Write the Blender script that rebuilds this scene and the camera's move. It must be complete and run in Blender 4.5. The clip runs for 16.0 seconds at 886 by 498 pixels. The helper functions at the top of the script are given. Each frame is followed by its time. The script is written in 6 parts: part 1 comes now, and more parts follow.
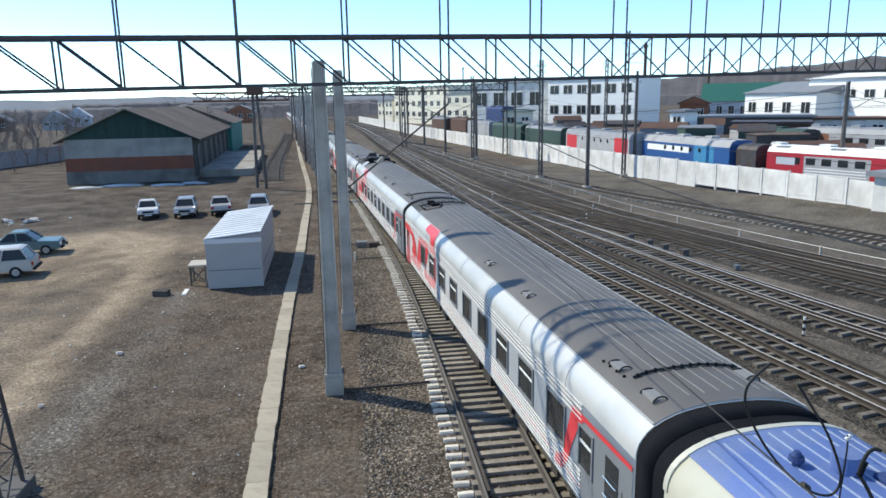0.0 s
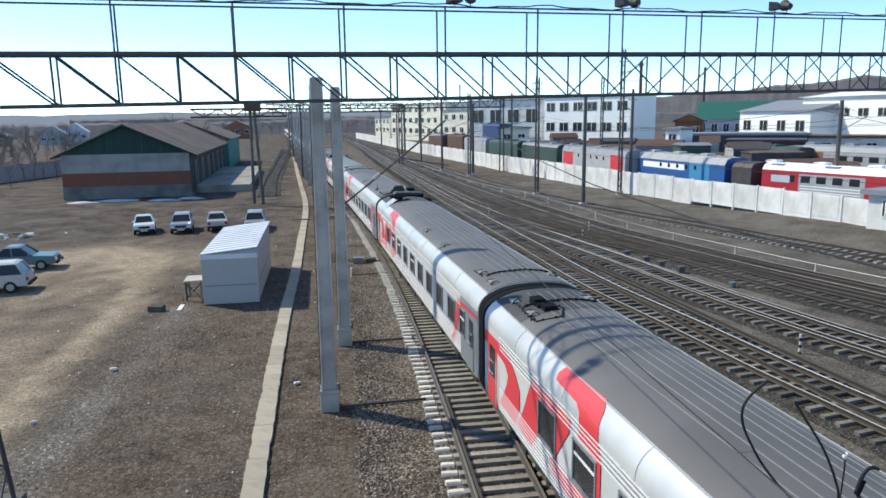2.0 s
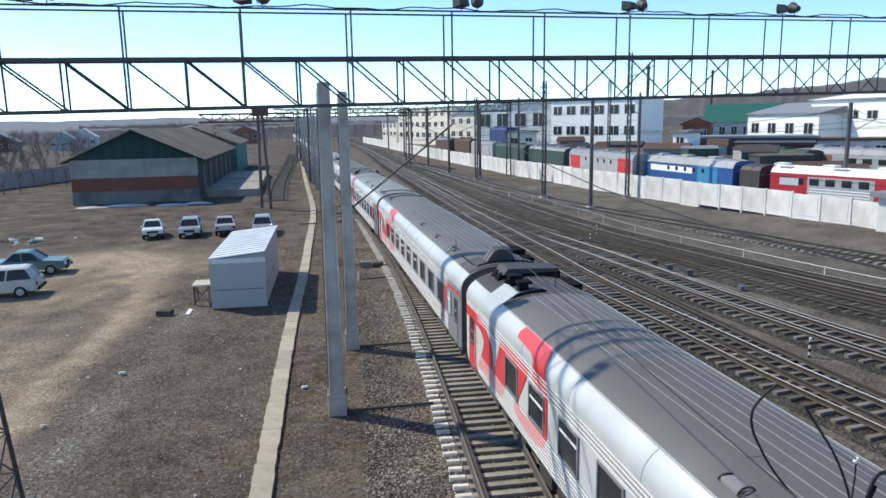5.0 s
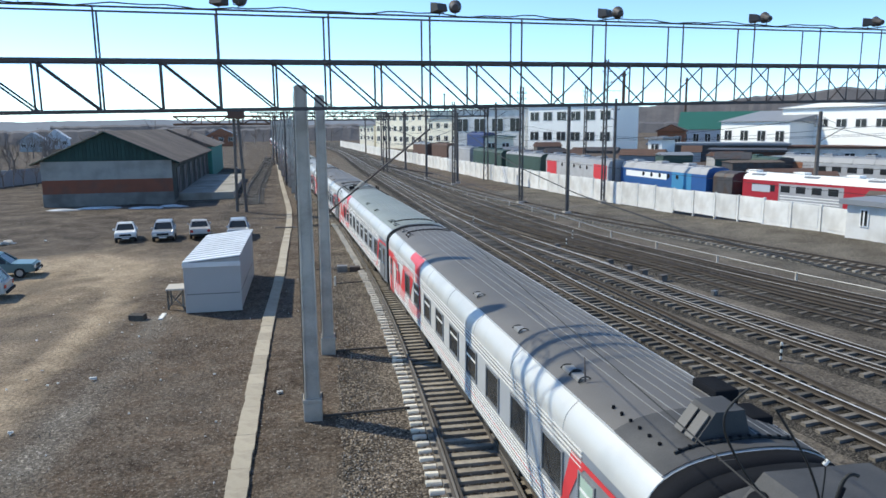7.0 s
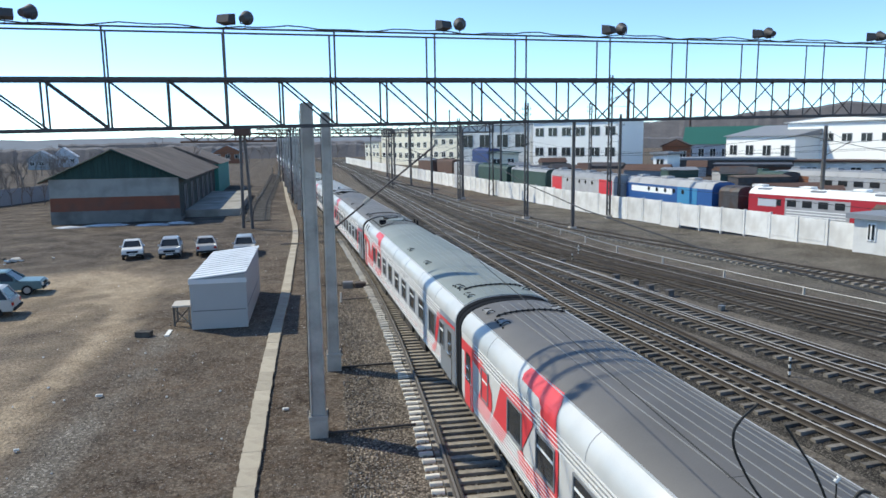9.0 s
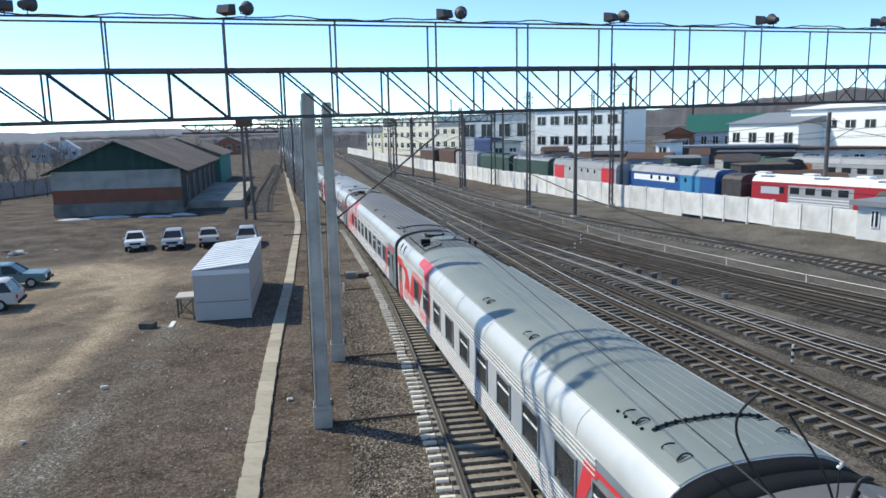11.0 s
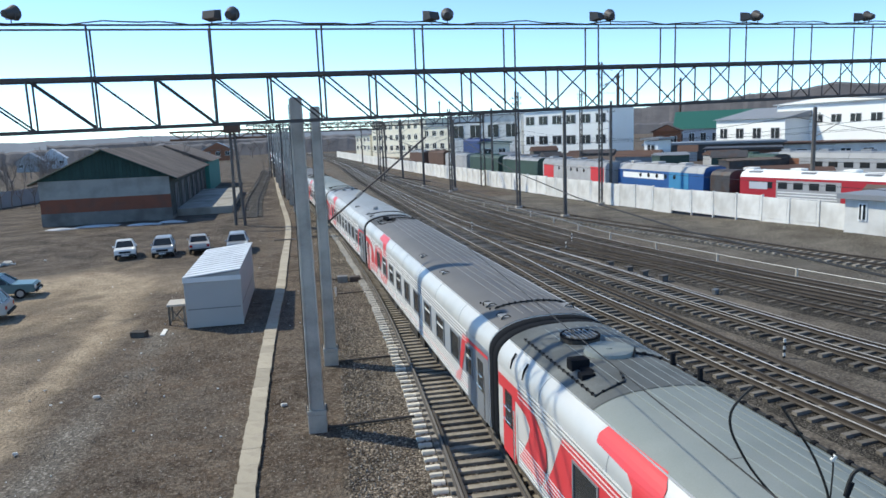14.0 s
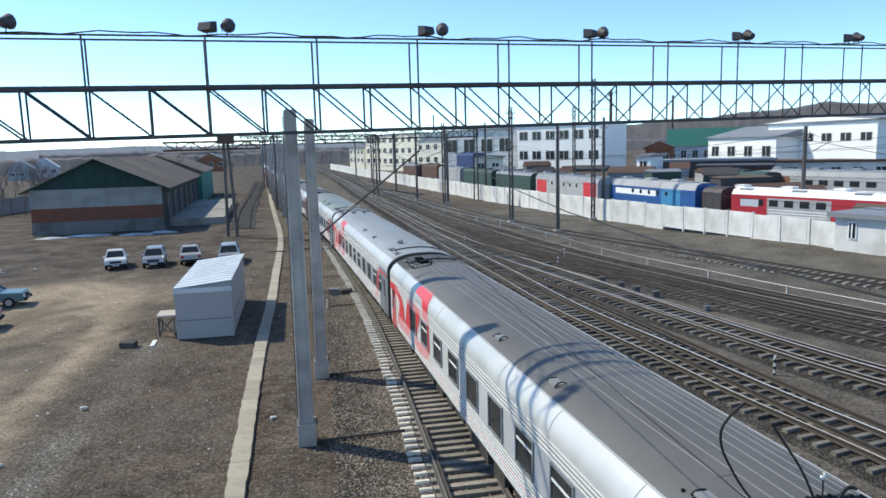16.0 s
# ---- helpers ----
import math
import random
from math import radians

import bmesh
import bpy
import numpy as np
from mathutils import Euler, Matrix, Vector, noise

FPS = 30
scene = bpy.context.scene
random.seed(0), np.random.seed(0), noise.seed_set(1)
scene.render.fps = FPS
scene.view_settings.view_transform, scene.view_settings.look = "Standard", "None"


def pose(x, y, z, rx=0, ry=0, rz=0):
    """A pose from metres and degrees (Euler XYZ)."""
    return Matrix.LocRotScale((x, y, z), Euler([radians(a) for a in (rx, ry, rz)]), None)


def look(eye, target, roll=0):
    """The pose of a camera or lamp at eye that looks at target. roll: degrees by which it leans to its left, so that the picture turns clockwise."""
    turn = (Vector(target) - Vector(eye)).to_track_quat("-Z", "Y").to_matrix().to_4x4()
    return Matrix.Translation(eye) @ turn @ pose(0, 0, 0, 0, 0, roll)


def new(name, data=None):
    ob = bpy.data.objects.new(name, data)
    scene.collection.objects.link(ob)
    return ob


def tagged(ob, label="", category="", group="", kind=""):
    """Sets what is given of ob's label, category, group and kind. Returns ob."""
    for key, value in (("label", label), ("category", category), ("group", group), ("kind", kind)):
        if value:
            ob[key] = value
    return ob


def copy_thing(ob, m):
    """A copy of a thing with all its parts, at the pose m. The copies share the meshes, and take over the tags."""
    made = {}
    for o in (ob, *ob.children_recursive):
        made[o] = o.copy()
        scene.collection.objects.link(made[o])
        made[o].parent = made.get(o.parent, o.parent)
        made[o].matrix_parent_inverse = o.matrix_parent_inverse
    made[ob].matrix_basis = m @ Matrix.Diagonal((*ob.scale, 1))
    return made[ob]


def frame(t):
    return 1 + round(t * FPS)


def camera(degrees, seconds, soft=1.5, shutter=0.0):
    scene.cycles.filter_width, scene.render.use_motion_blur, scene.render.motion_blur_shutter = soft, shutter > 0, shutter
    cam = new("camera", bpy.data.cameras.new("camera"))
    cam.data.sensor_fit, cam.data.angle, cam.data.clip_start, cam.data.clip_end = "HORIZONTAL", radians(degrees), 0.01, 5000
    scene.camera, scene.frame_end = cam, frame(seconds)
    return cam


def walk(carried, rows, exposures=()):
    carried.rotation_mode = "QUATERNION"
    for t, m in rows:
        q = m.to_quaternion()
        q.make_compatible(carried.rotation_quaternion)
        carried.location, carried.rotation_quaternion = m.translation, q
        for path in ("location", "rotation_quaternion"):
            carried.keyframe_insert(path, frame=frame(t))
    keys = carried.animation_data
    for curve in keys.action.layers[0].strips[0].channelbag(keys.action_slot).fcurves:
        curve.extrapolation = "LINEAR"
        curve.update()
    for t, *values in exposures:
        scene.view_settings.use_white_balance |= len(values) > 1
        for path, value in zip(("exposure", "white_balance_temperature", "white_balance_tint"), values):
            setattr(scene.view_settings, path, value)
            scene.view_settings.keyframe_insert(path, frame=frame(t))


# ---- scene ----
# camera: held by hand on a footbridge, turning only
cam = camera(64.5, 16.0, soft=1.6)
EYE = (0.0, 0.0, 8.25)
PATH = [(0.0, -7.38, -11.99, 0.94), (0.5, -7.41, -11.74, 0.90), (1.0, -7.52, -11.35, 1.03), (1.5, -7.67, -10.84, 0.55), (2.0, -7.63, -10.67, 0.71),
        (2.5, -7.27, -10.72, 0.91), (3.0, -7.12, -10.81, 1.13), (3.5, -7.13, -10.73, 1.16), (6.0, -7.35, -10.09, 0.46), (6.5, -8.21, -10.01, 0.38),
        (7.0, -8.88, -10.00, 0.40), (7.5, -9.15, -9.80, 0.51), (8.0, -9.04, -9.34, 0.60), (8.5, -8.78, -8.94, 0.62), (9.0, -8.46, -8.71, 0.69),
        (11.5, -8.38, -9.78, 1.15), (12.0, -8.48, -9.91, 1.23), (12.5, -8.65, -9.92, 1.39), (13.0, -8.76, -9.82, 1.71), (13.5, -9.05, -9.68, 2.21),
        (14.0, -9.21, -9.42, 2.18), (14.5, -9.29, -9.12, 1.84), (15.0, -9.55, -8.67, 1.69), (15.5, -9.69, -8.32, 1.63), (16.0, -9.72, -8.33, 1.44)]
walk(cam, [(t, pose(*EYE, 90 + p, r, w)) for t, w, p, r in PATH],
     exposures=[(0.0, 0.21, 6680, 1.5), (16.0, 0.13, 6630, 0.5)])

# light: clear spring day, sun ahead to the left
SUN_DIR = Vector((-0.60, 0.40, 0.69)).normalized()
world = bpy.data.worlds.new("sky")
scene.world = world
world.use_nodes = True
_nt = world.node_tree
_sky = _nt.nodes.new("ShaderNodeTexSky")
_sky.sky_type, _sky.sun_disc = "NISHITA", False
_sky.sun_elevation = math.asin(SUN_DIR.z)
_sky.sun_rotation = math.atan2(SUN_DIR.x, SUN_DIR.y)
_sky.air_density, _sky.dust_density, _sky.altitude = 0.75, 0.0, 1200
_bg = _nt.nodes["Background"]
_nt.links.new(_sky.outputs[0], _bg.inputs[0])
_sky.ozone_density = 4.8
_bg.inputs[1].default_value = 0.24
sun = new("sun", bpy.data.lights.new("sun", "SUN"))
sun.data.energy, sun.data.angle, sun.data.color = 4.3, radians(0.85), (1.0, 0.915, 0.80)
sun.matrix_world = look((0, 0, 60), Vector((0, 0, 60)) - SUN_DIR)


# ---- materials ----
def mat(name, color, rough=0.8, metal=0.0, var=0.25, scale=3.0, fine=40.0, bump=0.1, spec=0.3, per_object=0.0,
        tint=None, tint_amount=0.5, tint_scale=0.6):
    """Procedural surface: base colour varied at two scales, an optional stain colour, fine relief."""
    m = bpy.data.materials.new(name)
    m.use_nodes = True
    nt = m.node_tree
    b = nt.nodes["Principled BSDF"]
    b.inputs["Roughness"].default_value = rough
    b.inputs["Metallic"].default_value = metal
    b.inputs["Specular IOR Level"].default_value = spec
    tc = nt.nodes.new("ShaderNodeTexCoord")

    def nz(s, detail=4.0):
        n = nt.nodes.new("ShaderNodeTexNoise")
        n.inputs["Scale"].default_value = s
        n.inputs["Detail"].default_value = detail
        nt.links.new(tc.outputs["Object"], n.inputs["Vector"])
        return n.outputs["Fac"]

    def math_node(op, a, c):
        n = nt.nodes.new("ShaderNodeMath")
        n.operation = op
        for i, v in enumerate((a, c)):
            if isinstance(v, (int, float)):
                n.inputs[i].default_value = v
            else:
                nt.links.new(v, n.inputs[i])
        return n.outputs[0]

    f1, f2 = nz(scale), nz(fine, 2.0)
    k = math_node("ADD", math_node("MULTIPLY", f1, 0.6), math_node("MULTIPLY", f2, 0.4))
    k = math_node("ADD", math_node("MULTIPLY", math_node("SUBTRACT", k, 0.5), 3.4 * var), 1.0)
    if per_object:
        oi = nt.nodes.new("ShaderNodeObjectInfo")
        k = math_node("MULTIPLY", k, math_node("ADD", math_node("MULTIPLY", oi.outputs["Random"], per_object), 1 - per_object / 2))
    base = nt.nodes.new("ShaderNodeRGB")
    base.outputs[0].default_value = (*color, 1)
    col = base.outputs[0]
    if tint:
        mx = nt.nodes.new("ShaderNodeMix")
        mx.data_type = "RGBA"
        ramp = nt.nodes.new("ShaderNodeMapRange")
        ramp.inputs["From Min"].default_value, ramp.inputs["From Max"].default_value = 0.45, 0.65
        ramp.inputs["To Max"].default_value = tint_amount
        nt.links.new(nz(tint_scale, 6.0), ramp.inputs["Value"])
        nt.links.new(ramp.outputs[0], mx.inputs["Factor"])
        nt.links.new(col, mx.inputs["A"])
        mx.inputs["B"].default_value = (*tint, 1)
        col = mx.outputs["Result"]
    mul = nt.nodes.new("ShaderNodeVectorMath")
    mul.operation = "SCALE"
    nt.links.new(col, mul.inputs[0])
    nt.links.new(k, mul.inputs["Scale"])
    nt.links.new(mul.outputs[0], b.inputs["Base Color"])
    if bump:
        bn = nt.nodes.new("ShaderNodeBump")
        bn.inputs["Strength"].default_value = bump
        bn.inputs["Distance"].default_value = 0.03
        nt.links.new(f2, bn.inputs["Height"])
        nt.links.new(bn.outputs[0], b.inputs["Normal"])
    return m


M = dict(
    rail=mat("rusty_rail", (0.075, 0.064, 0.056), 0.75, 0.1, var=0.3, scale=2, bump=0.05),
    raildull=mat("dull_rail_head", (0.17, 0.155, 0.14), 0.6, 0.1, var=0.3, scale=1, bump=0.02),
    # traffic-polished head; its near-white base colour includes the sun glint
    railshine=mat("polished_rail_head_glint", (0.72, 0.70, 0.67), 0.35, 0.3, var=0.12, scale=1, bump=0.02),
    railtop=mat("worn_rail_head", (0.42, 0.40, 0.375), 0.6, 0.0, var=0.2, scale=1, bump=0.02),
    sleeper=mat("concrete_sleeper", (0.33, 0.295, 0.25), 0.9, var=0.4, scale=4, per_object=0.5, bump=0.25, tint=(0.15, 0.13, 0.11), tint_amount=0.7, tint_scale=1.1),
    tip=mat("bare_concrete_sleeper_end", (0.66, 0.61, 0.53), 0.9, var=0.2, scale=6, per_object=0.25, bump=0.2),
    woodsleeper=mat("tarred_timber_sleeper", (0.125, 0.112, 0.098), 0.9, var=0.45, scale=4, per_object=1.0, bump=0.4, tint=(0.27, 0.25, 0.22), tint_amount=0.55, tint_scale=0.8),
    oldsleeper=mat("half_buried_timber_sleeper", (0.105, 0.094, 0.082), 0.95, var=0.5, scale=4, per_object=0.9, bump=0.4, tint=(0.19, 0.172, 0.15), tint_amount=0.5, tint_scale=0.8),
    trough=mat("trough_concrete", (0.42, 0.37, 0.29), 0.92, var=0.3, scale=1.5, per_object=0.25, bump=0.3, tint=(0.17, 0.145, 0.12), tint_amount=0.6, tint_scale=1.3),
    pole=mat("pole_concrete", (0.48, 0.44, 0.39), 0.9, var=0.25, scale=1.2, bump=0.2, tint=(0.29, 0.26, 0.225), tint_amount=0.7, tint_scale=1.4),
    steel=mat("dark_painted_steel", (0.08, 0.077, 0.08), 0.6, 0.2, var=0.3, scale=2, bump=0.05, tint=(0.10, 0.055, 0.035), tint_amount=0.5, tint_scale=1.5),
    greysteel=mat("grey_steel", (0.22, 0.225, 0.23), 0.5, 0.5, var=0.15, scale=4, bump=0.05),
    wire=mat("black_wire", (0.02, 0.02, 0.02), 0.6, var=0.1, bump=0),
    whitewall=mat("whitewashed_concrete", (0.78, 0.77, 0.74), 0.95, var=0.12, scale=0.8, per_object=0.15, bump=0.15, tint=(0.40, 0.37, 0.33), tint_amount=0.45, tint_scale=0.5),
    white=mat("white_plaster", (0.88, 0.88, 0.86), 0.9, var=0.08, scale=0.2, fine=3, bump=0.05, tint=(0.7, 0.69, 0.67), tint_amount=0.3, tint_scale=0.1),
    cream=mat("cream_plaster", (0.80, 0.75, 0.62), 0.9, var=0.1, scale=0.2, fine=3, bump=0.05),
    greywall=mat("grey_plaster", (0.52, 0.54, 0.58), 0.9, var=0.1, scale=0.2, fine=3, bump=0.05),
    glassdark=mat("dark_window_glass", (0.03, 0.033, 0.036), 0.15, var=0.15, scale=0.5, bump=0, spec=0.35),
    slate=mat("weathered_slate", (0.112, 0.088, 0.074), 0.9, var=0.35, scale=0.8, per_object=0.3, bump=0.3, tint=(0.17, 0.13, 0.108), tint_amount=0.5, tint_scale=0.3),
    greenwood=mat("green_painted_boards", (0.026, 0.056, 0.050), 0.75, var=0.25, scale=1.5, per_object=0.25, bump=0.15),
    tealwood=mat("teal_painted_boards", (0.06, 0.22, 0.19), 0.75, var=0.2, scale=1.5, per_object=0.2, bump=0.15),
    greyband=mat("pale_grey_plaster", (0.42, 0.42, 0.43), 0.9, var=0.12, scale=0.7, bump=0.15, tint=(0.26, 0.25, 0.24), tint_amount=0.4),
    orange=mat("faded_orange_plaster", (0.30, 0.13, 0.075), 0.9, var=0.15, scale=0.7, bump=0.15, tint=(0.2, 0.12, 0.09), tint_amount=0.5),
    darkbase=mat("damp_plinth", (0.13, 0.125, 0.12), 0.95, var=0.3, scale=1, bump=0.3),
    snow=mat("old_snow", (0.62, 0.63, 0.66), 0.8, var=0.2, scale=1.5, bump=0.4, tint=(0.2, 0.18, 0.16), tint_amount=0.5, tint_scale=1.2),
    shedwall=mat("pale_sheet_steel", (0.44, 0.435, 0.43), 0.55, 0.1, var=0.07, scale=0.8, bump=0.03),
    shedroof=mat("white_roof_sheet", (0.72, 0.73, 0.74), 0.5, 0.1, var=0.08, scale=1, bump=0.03, tint=(0.5, 0.5, 0.5), tint_amount=0.4),
    carwhite=mat("white_car_paint", (0.66, 0.66, 0.65), 0.35, var=0.05, bump=0, spec=0.5),
    carteal=mat("teal_car_paint", (0.11, 0.19, 0.21), 0.35, 0.2, var=0.05, bump=0, spec=0.5),
    carbeige=mat("beige_car_paint", (0.42, 0.40, 0.385), 0.35, 0.2, var=0.05, bump=0, spec=0.5),
    carsand=mat("pale_beige_car_paint", (0.50, 0.48, 0.45), 0.35, 0.1, var=0.05, bump=0, spec=0.5),
    carsilver=mat("silver_car_paint", (0.40, 0.41, 0.42), 0.35, 0.5, var=0.05, bump=0, spec=0.5),
    tyre=mat("tyre_rubber", (0.02, 0.02, 0.02), 0.85, var=0.2, bump=0.1),
    chrome=mat("bright_metal", (0.6, 0.6, 0.6), 0.25, 0.9, var=0.05, bump=0),
    lampglass=mat("lamp_glass", (0.75, 0.74, 0.70), 0.15, var=0.05, bump=0, spec=0.6),
    taillight=mat("red_lamp_glass", (0.4, 0.02, 0.02), 0.2, var=0.05, bump=0, spec=0.6),
    # rolling stock
    trainside=mat("light_grey_coach_paint", (0.57, 0.565, 0.56), 0.45, 0.1, var=0.06, scale=1.2, bump=0.02, spec=0.4, tint=(0.42, 0.41, 0.39), tint_amount=0.35, tint_scale=0.5),
    # paler than the coach side: the highlight on the ridges is painted in
    trainrib=mat("corrugation_ridge_highlight", (0.80, 0.79, 0.78), 0.4, 0.2, var=0.06, bump=0),
    trainroofside=mat("white_roof_flank", (0.53, 0.53, 0.52), 0.38, 0.1, var=0.06, scale=0.8, bump=0.02, spec=0.45, tint=(0.34, 0.365, 0.38), tint_amount=0.5, tint_scale=0.6),
    roofdark=mat("dark_grey_roof_paint", (0.122, 0.116, 0.112), 0.6, 0.1, var=0.16, scale=0.9, bump=0.05, spec=0.4, tint=(0.17, 0.16, 0.155), tint_amount=0.5, tint_scale=0.4),
    roofgreen=mat("grey_green_roof_paint", (0.20, 0.225, 0.215), 0.6, 0.1, var=0.14, scale=0.9, bump=0.05, spec=0.4, tint=(0.27, 0.285, 0.27), tint_amount=0.5, tint_scale=0.4),
    roofpale=mat("pale_grey_roof_paint", (0.30, 0.315, 0.33), 0.55, 0.1, var=0.12, scale=0.9, bump=0.05, spec=0.4, tint=(0.24, 0.24, 0.24), tint_amount=0.5, tint_scale=0.4),
    red=mat("red_livery_paint", (0.64, 0.05, 0.06), 0.4, var=0.07, scale=1, bump=0.0, spec=0.4),
    doorgrey=mat("mid_grey_door_paint", (0.22, 0.23, 0.245), 0.45, 0.1, var=0.08, bump=0.02),
    bellows=mat("black_gangway_rubber", (0.013, 0.014, 0.017), 0.95, spec=0.05, var=0.25, scale=2, bump=0.1),
    under=mat("underframe_grime", (0.05, 0.043, 0.037), 0.9, var=0.4, scale=3, bump=0.2),
    blind=mat("white_window_blind", (0.72, 0.72, 0.70), 0.8, var=0.05, bump=0),
    curtain=mat("pale_green_curtain", (0.35, 0.45, 0.38), 0.8, var=0.15, bump=0.05),
    locoblue=mat("blue_locomotive_paint", (0.035, 0.11, 0.31), 0.4, 0.05, var=0.1, scale=0.8, bump=0.02, spec=0.45),
    roofblue=mat("blue_roof_paint", (0.105, 0.165, 0.39), 0.5, 0.05, var=0.25, scale=0.8, bump=0.04, spec=0.4, tint=(0.16, 0.21, 0.36), tint_amount=0.7, tint_scale=1.3),
    cream2=mat("cream_loco_paint", (0.53, 0.52, 0.44), 0.42, 0.05, var=0.08, bump=0.02, spec=0.4),
    green=mat("green_wagon_paint", (0.05, 0.085, 0.07), 0.6, var=0.2, scale=1, bump=0.05),
    roofgrey=mat("sheet_roof_grey", (0.26, 0.27, 0.29), 0.6, 0.2, var=0.12, scale=0.5, bump=0.05),
    greenroof=mat("green_sheet_roof", (0.03, 0.13, 0.098), 0.6, 0.1, var=0.1, scale=0.1, bump=0.02),
    brown=mat("brown_rust_paint", (0.115, 0.068, 0.052), 0.8, var=0.25, scale=0.6, bump=0.1),
    bark=mat("bare_twigs", (0.20, 0.168, 0.15), 0.95, var=0.3, scale=2, bump=0.1),
    wood_far=mat("far_bare_woods", (0.12, 0.112, 0.115), 1.0, var=0.3, scale=0.06, fine=0.5, bump=0),
    hill=mat("far_hill", (0.20, 0.22, 0.25), 1.0, var=0.15, scale=0.01, fine=0.05, bump=0),
    plaster=mat("roadside_blocks", (0.45, 0.42, 0.38), 0.9, var=0.2, scale=2, bump=0.2),
    litter=mat("pale_litter", (0.7, 0.69, 0.66), 0.8, var=0.15, scale=8, bump=0.1),
    green_pipe=mat("mint_green_pipe", (0.14, 0.26, 0.22), 0.5, var=0.1, bump=0),
)


def stones(name, dark, light, scale, rough=0.95):
    """Crushed stone: each stone with its own tone, dark joints and relief."""
    m = bpy.data.materials.new(name)
    m.use_nodes = True
    nt = m.node_tree
    b = nt.nodes["Principled BSDF"]
    b.inputs["Roughness"].default_value, b.inputs["Specular IOR Level"].default_value = rough, 0.2
    tc = nt.nodes.new("ShaderNodeTexCoord")
    v = nt.nodes.new("ShaderNodeTexVoronoi")
    v.inputs["Scale"].default_value = scale
    nt.links.new(tc.outputs["Object"], v.inputs["Vector"])
    sep = nt.nodes.new("ShaderNodeSeparateColor")
    nt.links.new(v.outputs["Color"], sep.inputs[0])
    mx = nt.nodes.new("ShaderNodeMix")
    mx.data_type = "RGBA"
    mx.inputs["A"].default_value, mx.inputs["B"].default_value = (*dark, 1), (*light, 1)
    p = nt.nodes.new("ShaderNodeMath")
    p.operation, p.inputs[1].default_value = "POWER", 1.8
    nt.links.new(sep.outputs[0], p.inputs[0])
    nt.links.new(p.outputs[0], mx.inputs["Factor"])
    n = nt.nodes.new("ShaderNodeTexNoise")
    n.inputs["Scale"].default_value, n.inputs["Detail"].default_value = 0.5, 5.0
    nt.links.new(tc.outputs["Object"], n.inputs["Vector"])
    r = nt.nodes.new("ShaderNodeMapRange")
    r.inputs["From Min"].default_value, r.inputs["From Max"].default_value = 0.3, 0.7
    r.inputs["To Min"].default_value, r.inputs["To Max"].default_value = 0.6, 1.3
    nt.links.new(n.outputs["Fac"], r.inputs["Value"])
    j = nt.nodes.new("ShaderNodeMapRange")
    j.inputs["From Min"].default_value, j.inputs["From Max"].default_value = 0.75, 0.25
    j.inputs["To Min"].default_value, j.inputs["To Max"].default_value = 0.35, 1.15
    nt.links.new(v.outputs["Distance"], j.inputs["Value"])
    k = nt.nodes.new("ShaderNodeMath")
    k.operation = "MULTIPLY"
    nt.links.new(r.outputs[0], k.inputs[0])
    nt.links.new(j.outputs[0], k.inputs[1])
    s = nt.nodes.new("ShaderNodeVectorMath")
    s.operation = "SCALE"
    nt.links.new(mx.outputs["Result"], s.inputs[0])
    nt.links.new(k.outputs[0], s.inputs["Scale"])
    nt.links.new(s.outputs[0], b.inputs["Base Color"])
    bn = nt.nodes.new("ShaderNodeBump")
    bn.invert = True
    bn.inputs["Strength"].default_value, bn.inputs["Distance"].default_value = 1.0, 0.05
    nt.links.new(v.outputs["Distance"], bn.inputs["Height"])
    nt.links.new(bn.outputs[0], b.inputs["Normal"])
    return m


M["gravel"] = stones("crushed_stone_ballast", (0.085, 0.066, 0.050), (0.36, 0.305, 0.245), 15.0)
M["yardbed"] = stones("oily_ballast", (0.046, 0.041, 0.035), (0.19, 0.17, 0.147), 24.0)
M["sidingbed"] = stones("grey_siding_stone", (0.075, 0.068, 0.058), (0.25, 0.235, 0.205), 15.0)
M["tarroof"] = mat("tarred_roof_end", (0.055, 0.055, 0.058), 0.7, var=0.3, scale=1.5, bump=0.1, tint=(0.12, 0.115, 0.11), tint_amount=0.5, tint_scale=0.8)
M["mast"] = mat("weathered_mast_steel", (0.115, 0.105, 0.10), 0.75, 0.1, var=0.3, scale=1.5, bump=0.1, tint=(0.17, 0.14, 0.12), tint_amount=0.5, tint_scale=0.8)
# darker than the coach side: shade under the ridges as colour
M["ribback"] = mat("corrugation_groove_shade", (0.24, 0.238, 0.24), 0.6, var=0.1, scale=2, bump=0)
M["sootroof"] = mat("sooty_roof_paint", (0.095, 0.10, 0.098), 0.65, var=0.35, scale=1.2, bump=0.06, tint=(0.18, 0.19, 0.185), tint_amount=0.6, tint_scale=0.7)
M["darkblue"] = mat("dull_blue_paint", (0.035, 0.06, 0.17), 0.6, var=0.1, scale=0.7, bump=0.02)
M["skyblue"] = mat("sky_blue_panel_paint", (0.07, 0.26, 0.46), 0.4, var=0.08, scale=0.7, bump=0.02)
M["clod"] = mat("churned_soil", (0.10, 0.081, 0.067), 0.97, var=0.4, scale=3, bump=0.5)
M["darkred"] = mat("deep_red_train_paint", (0.46, 0.035, 0.05), 0.45, var=0.1, scale=0.7, bump=0.02)
M["depotgrey"] = mat("dull_grey_plaster", (0.32, 0.308, 0.29), 0.95, var=0.15, scale=0.7, bump=0.15, tint=(0.17, 0.165, 0.16), tint_amount=0.5)
M["sidewood"] = mat("weathered_dark_boards", (0.075, 0.078, 0.07), 0.9, var=0.3, scale=1.2, bump=0.2)
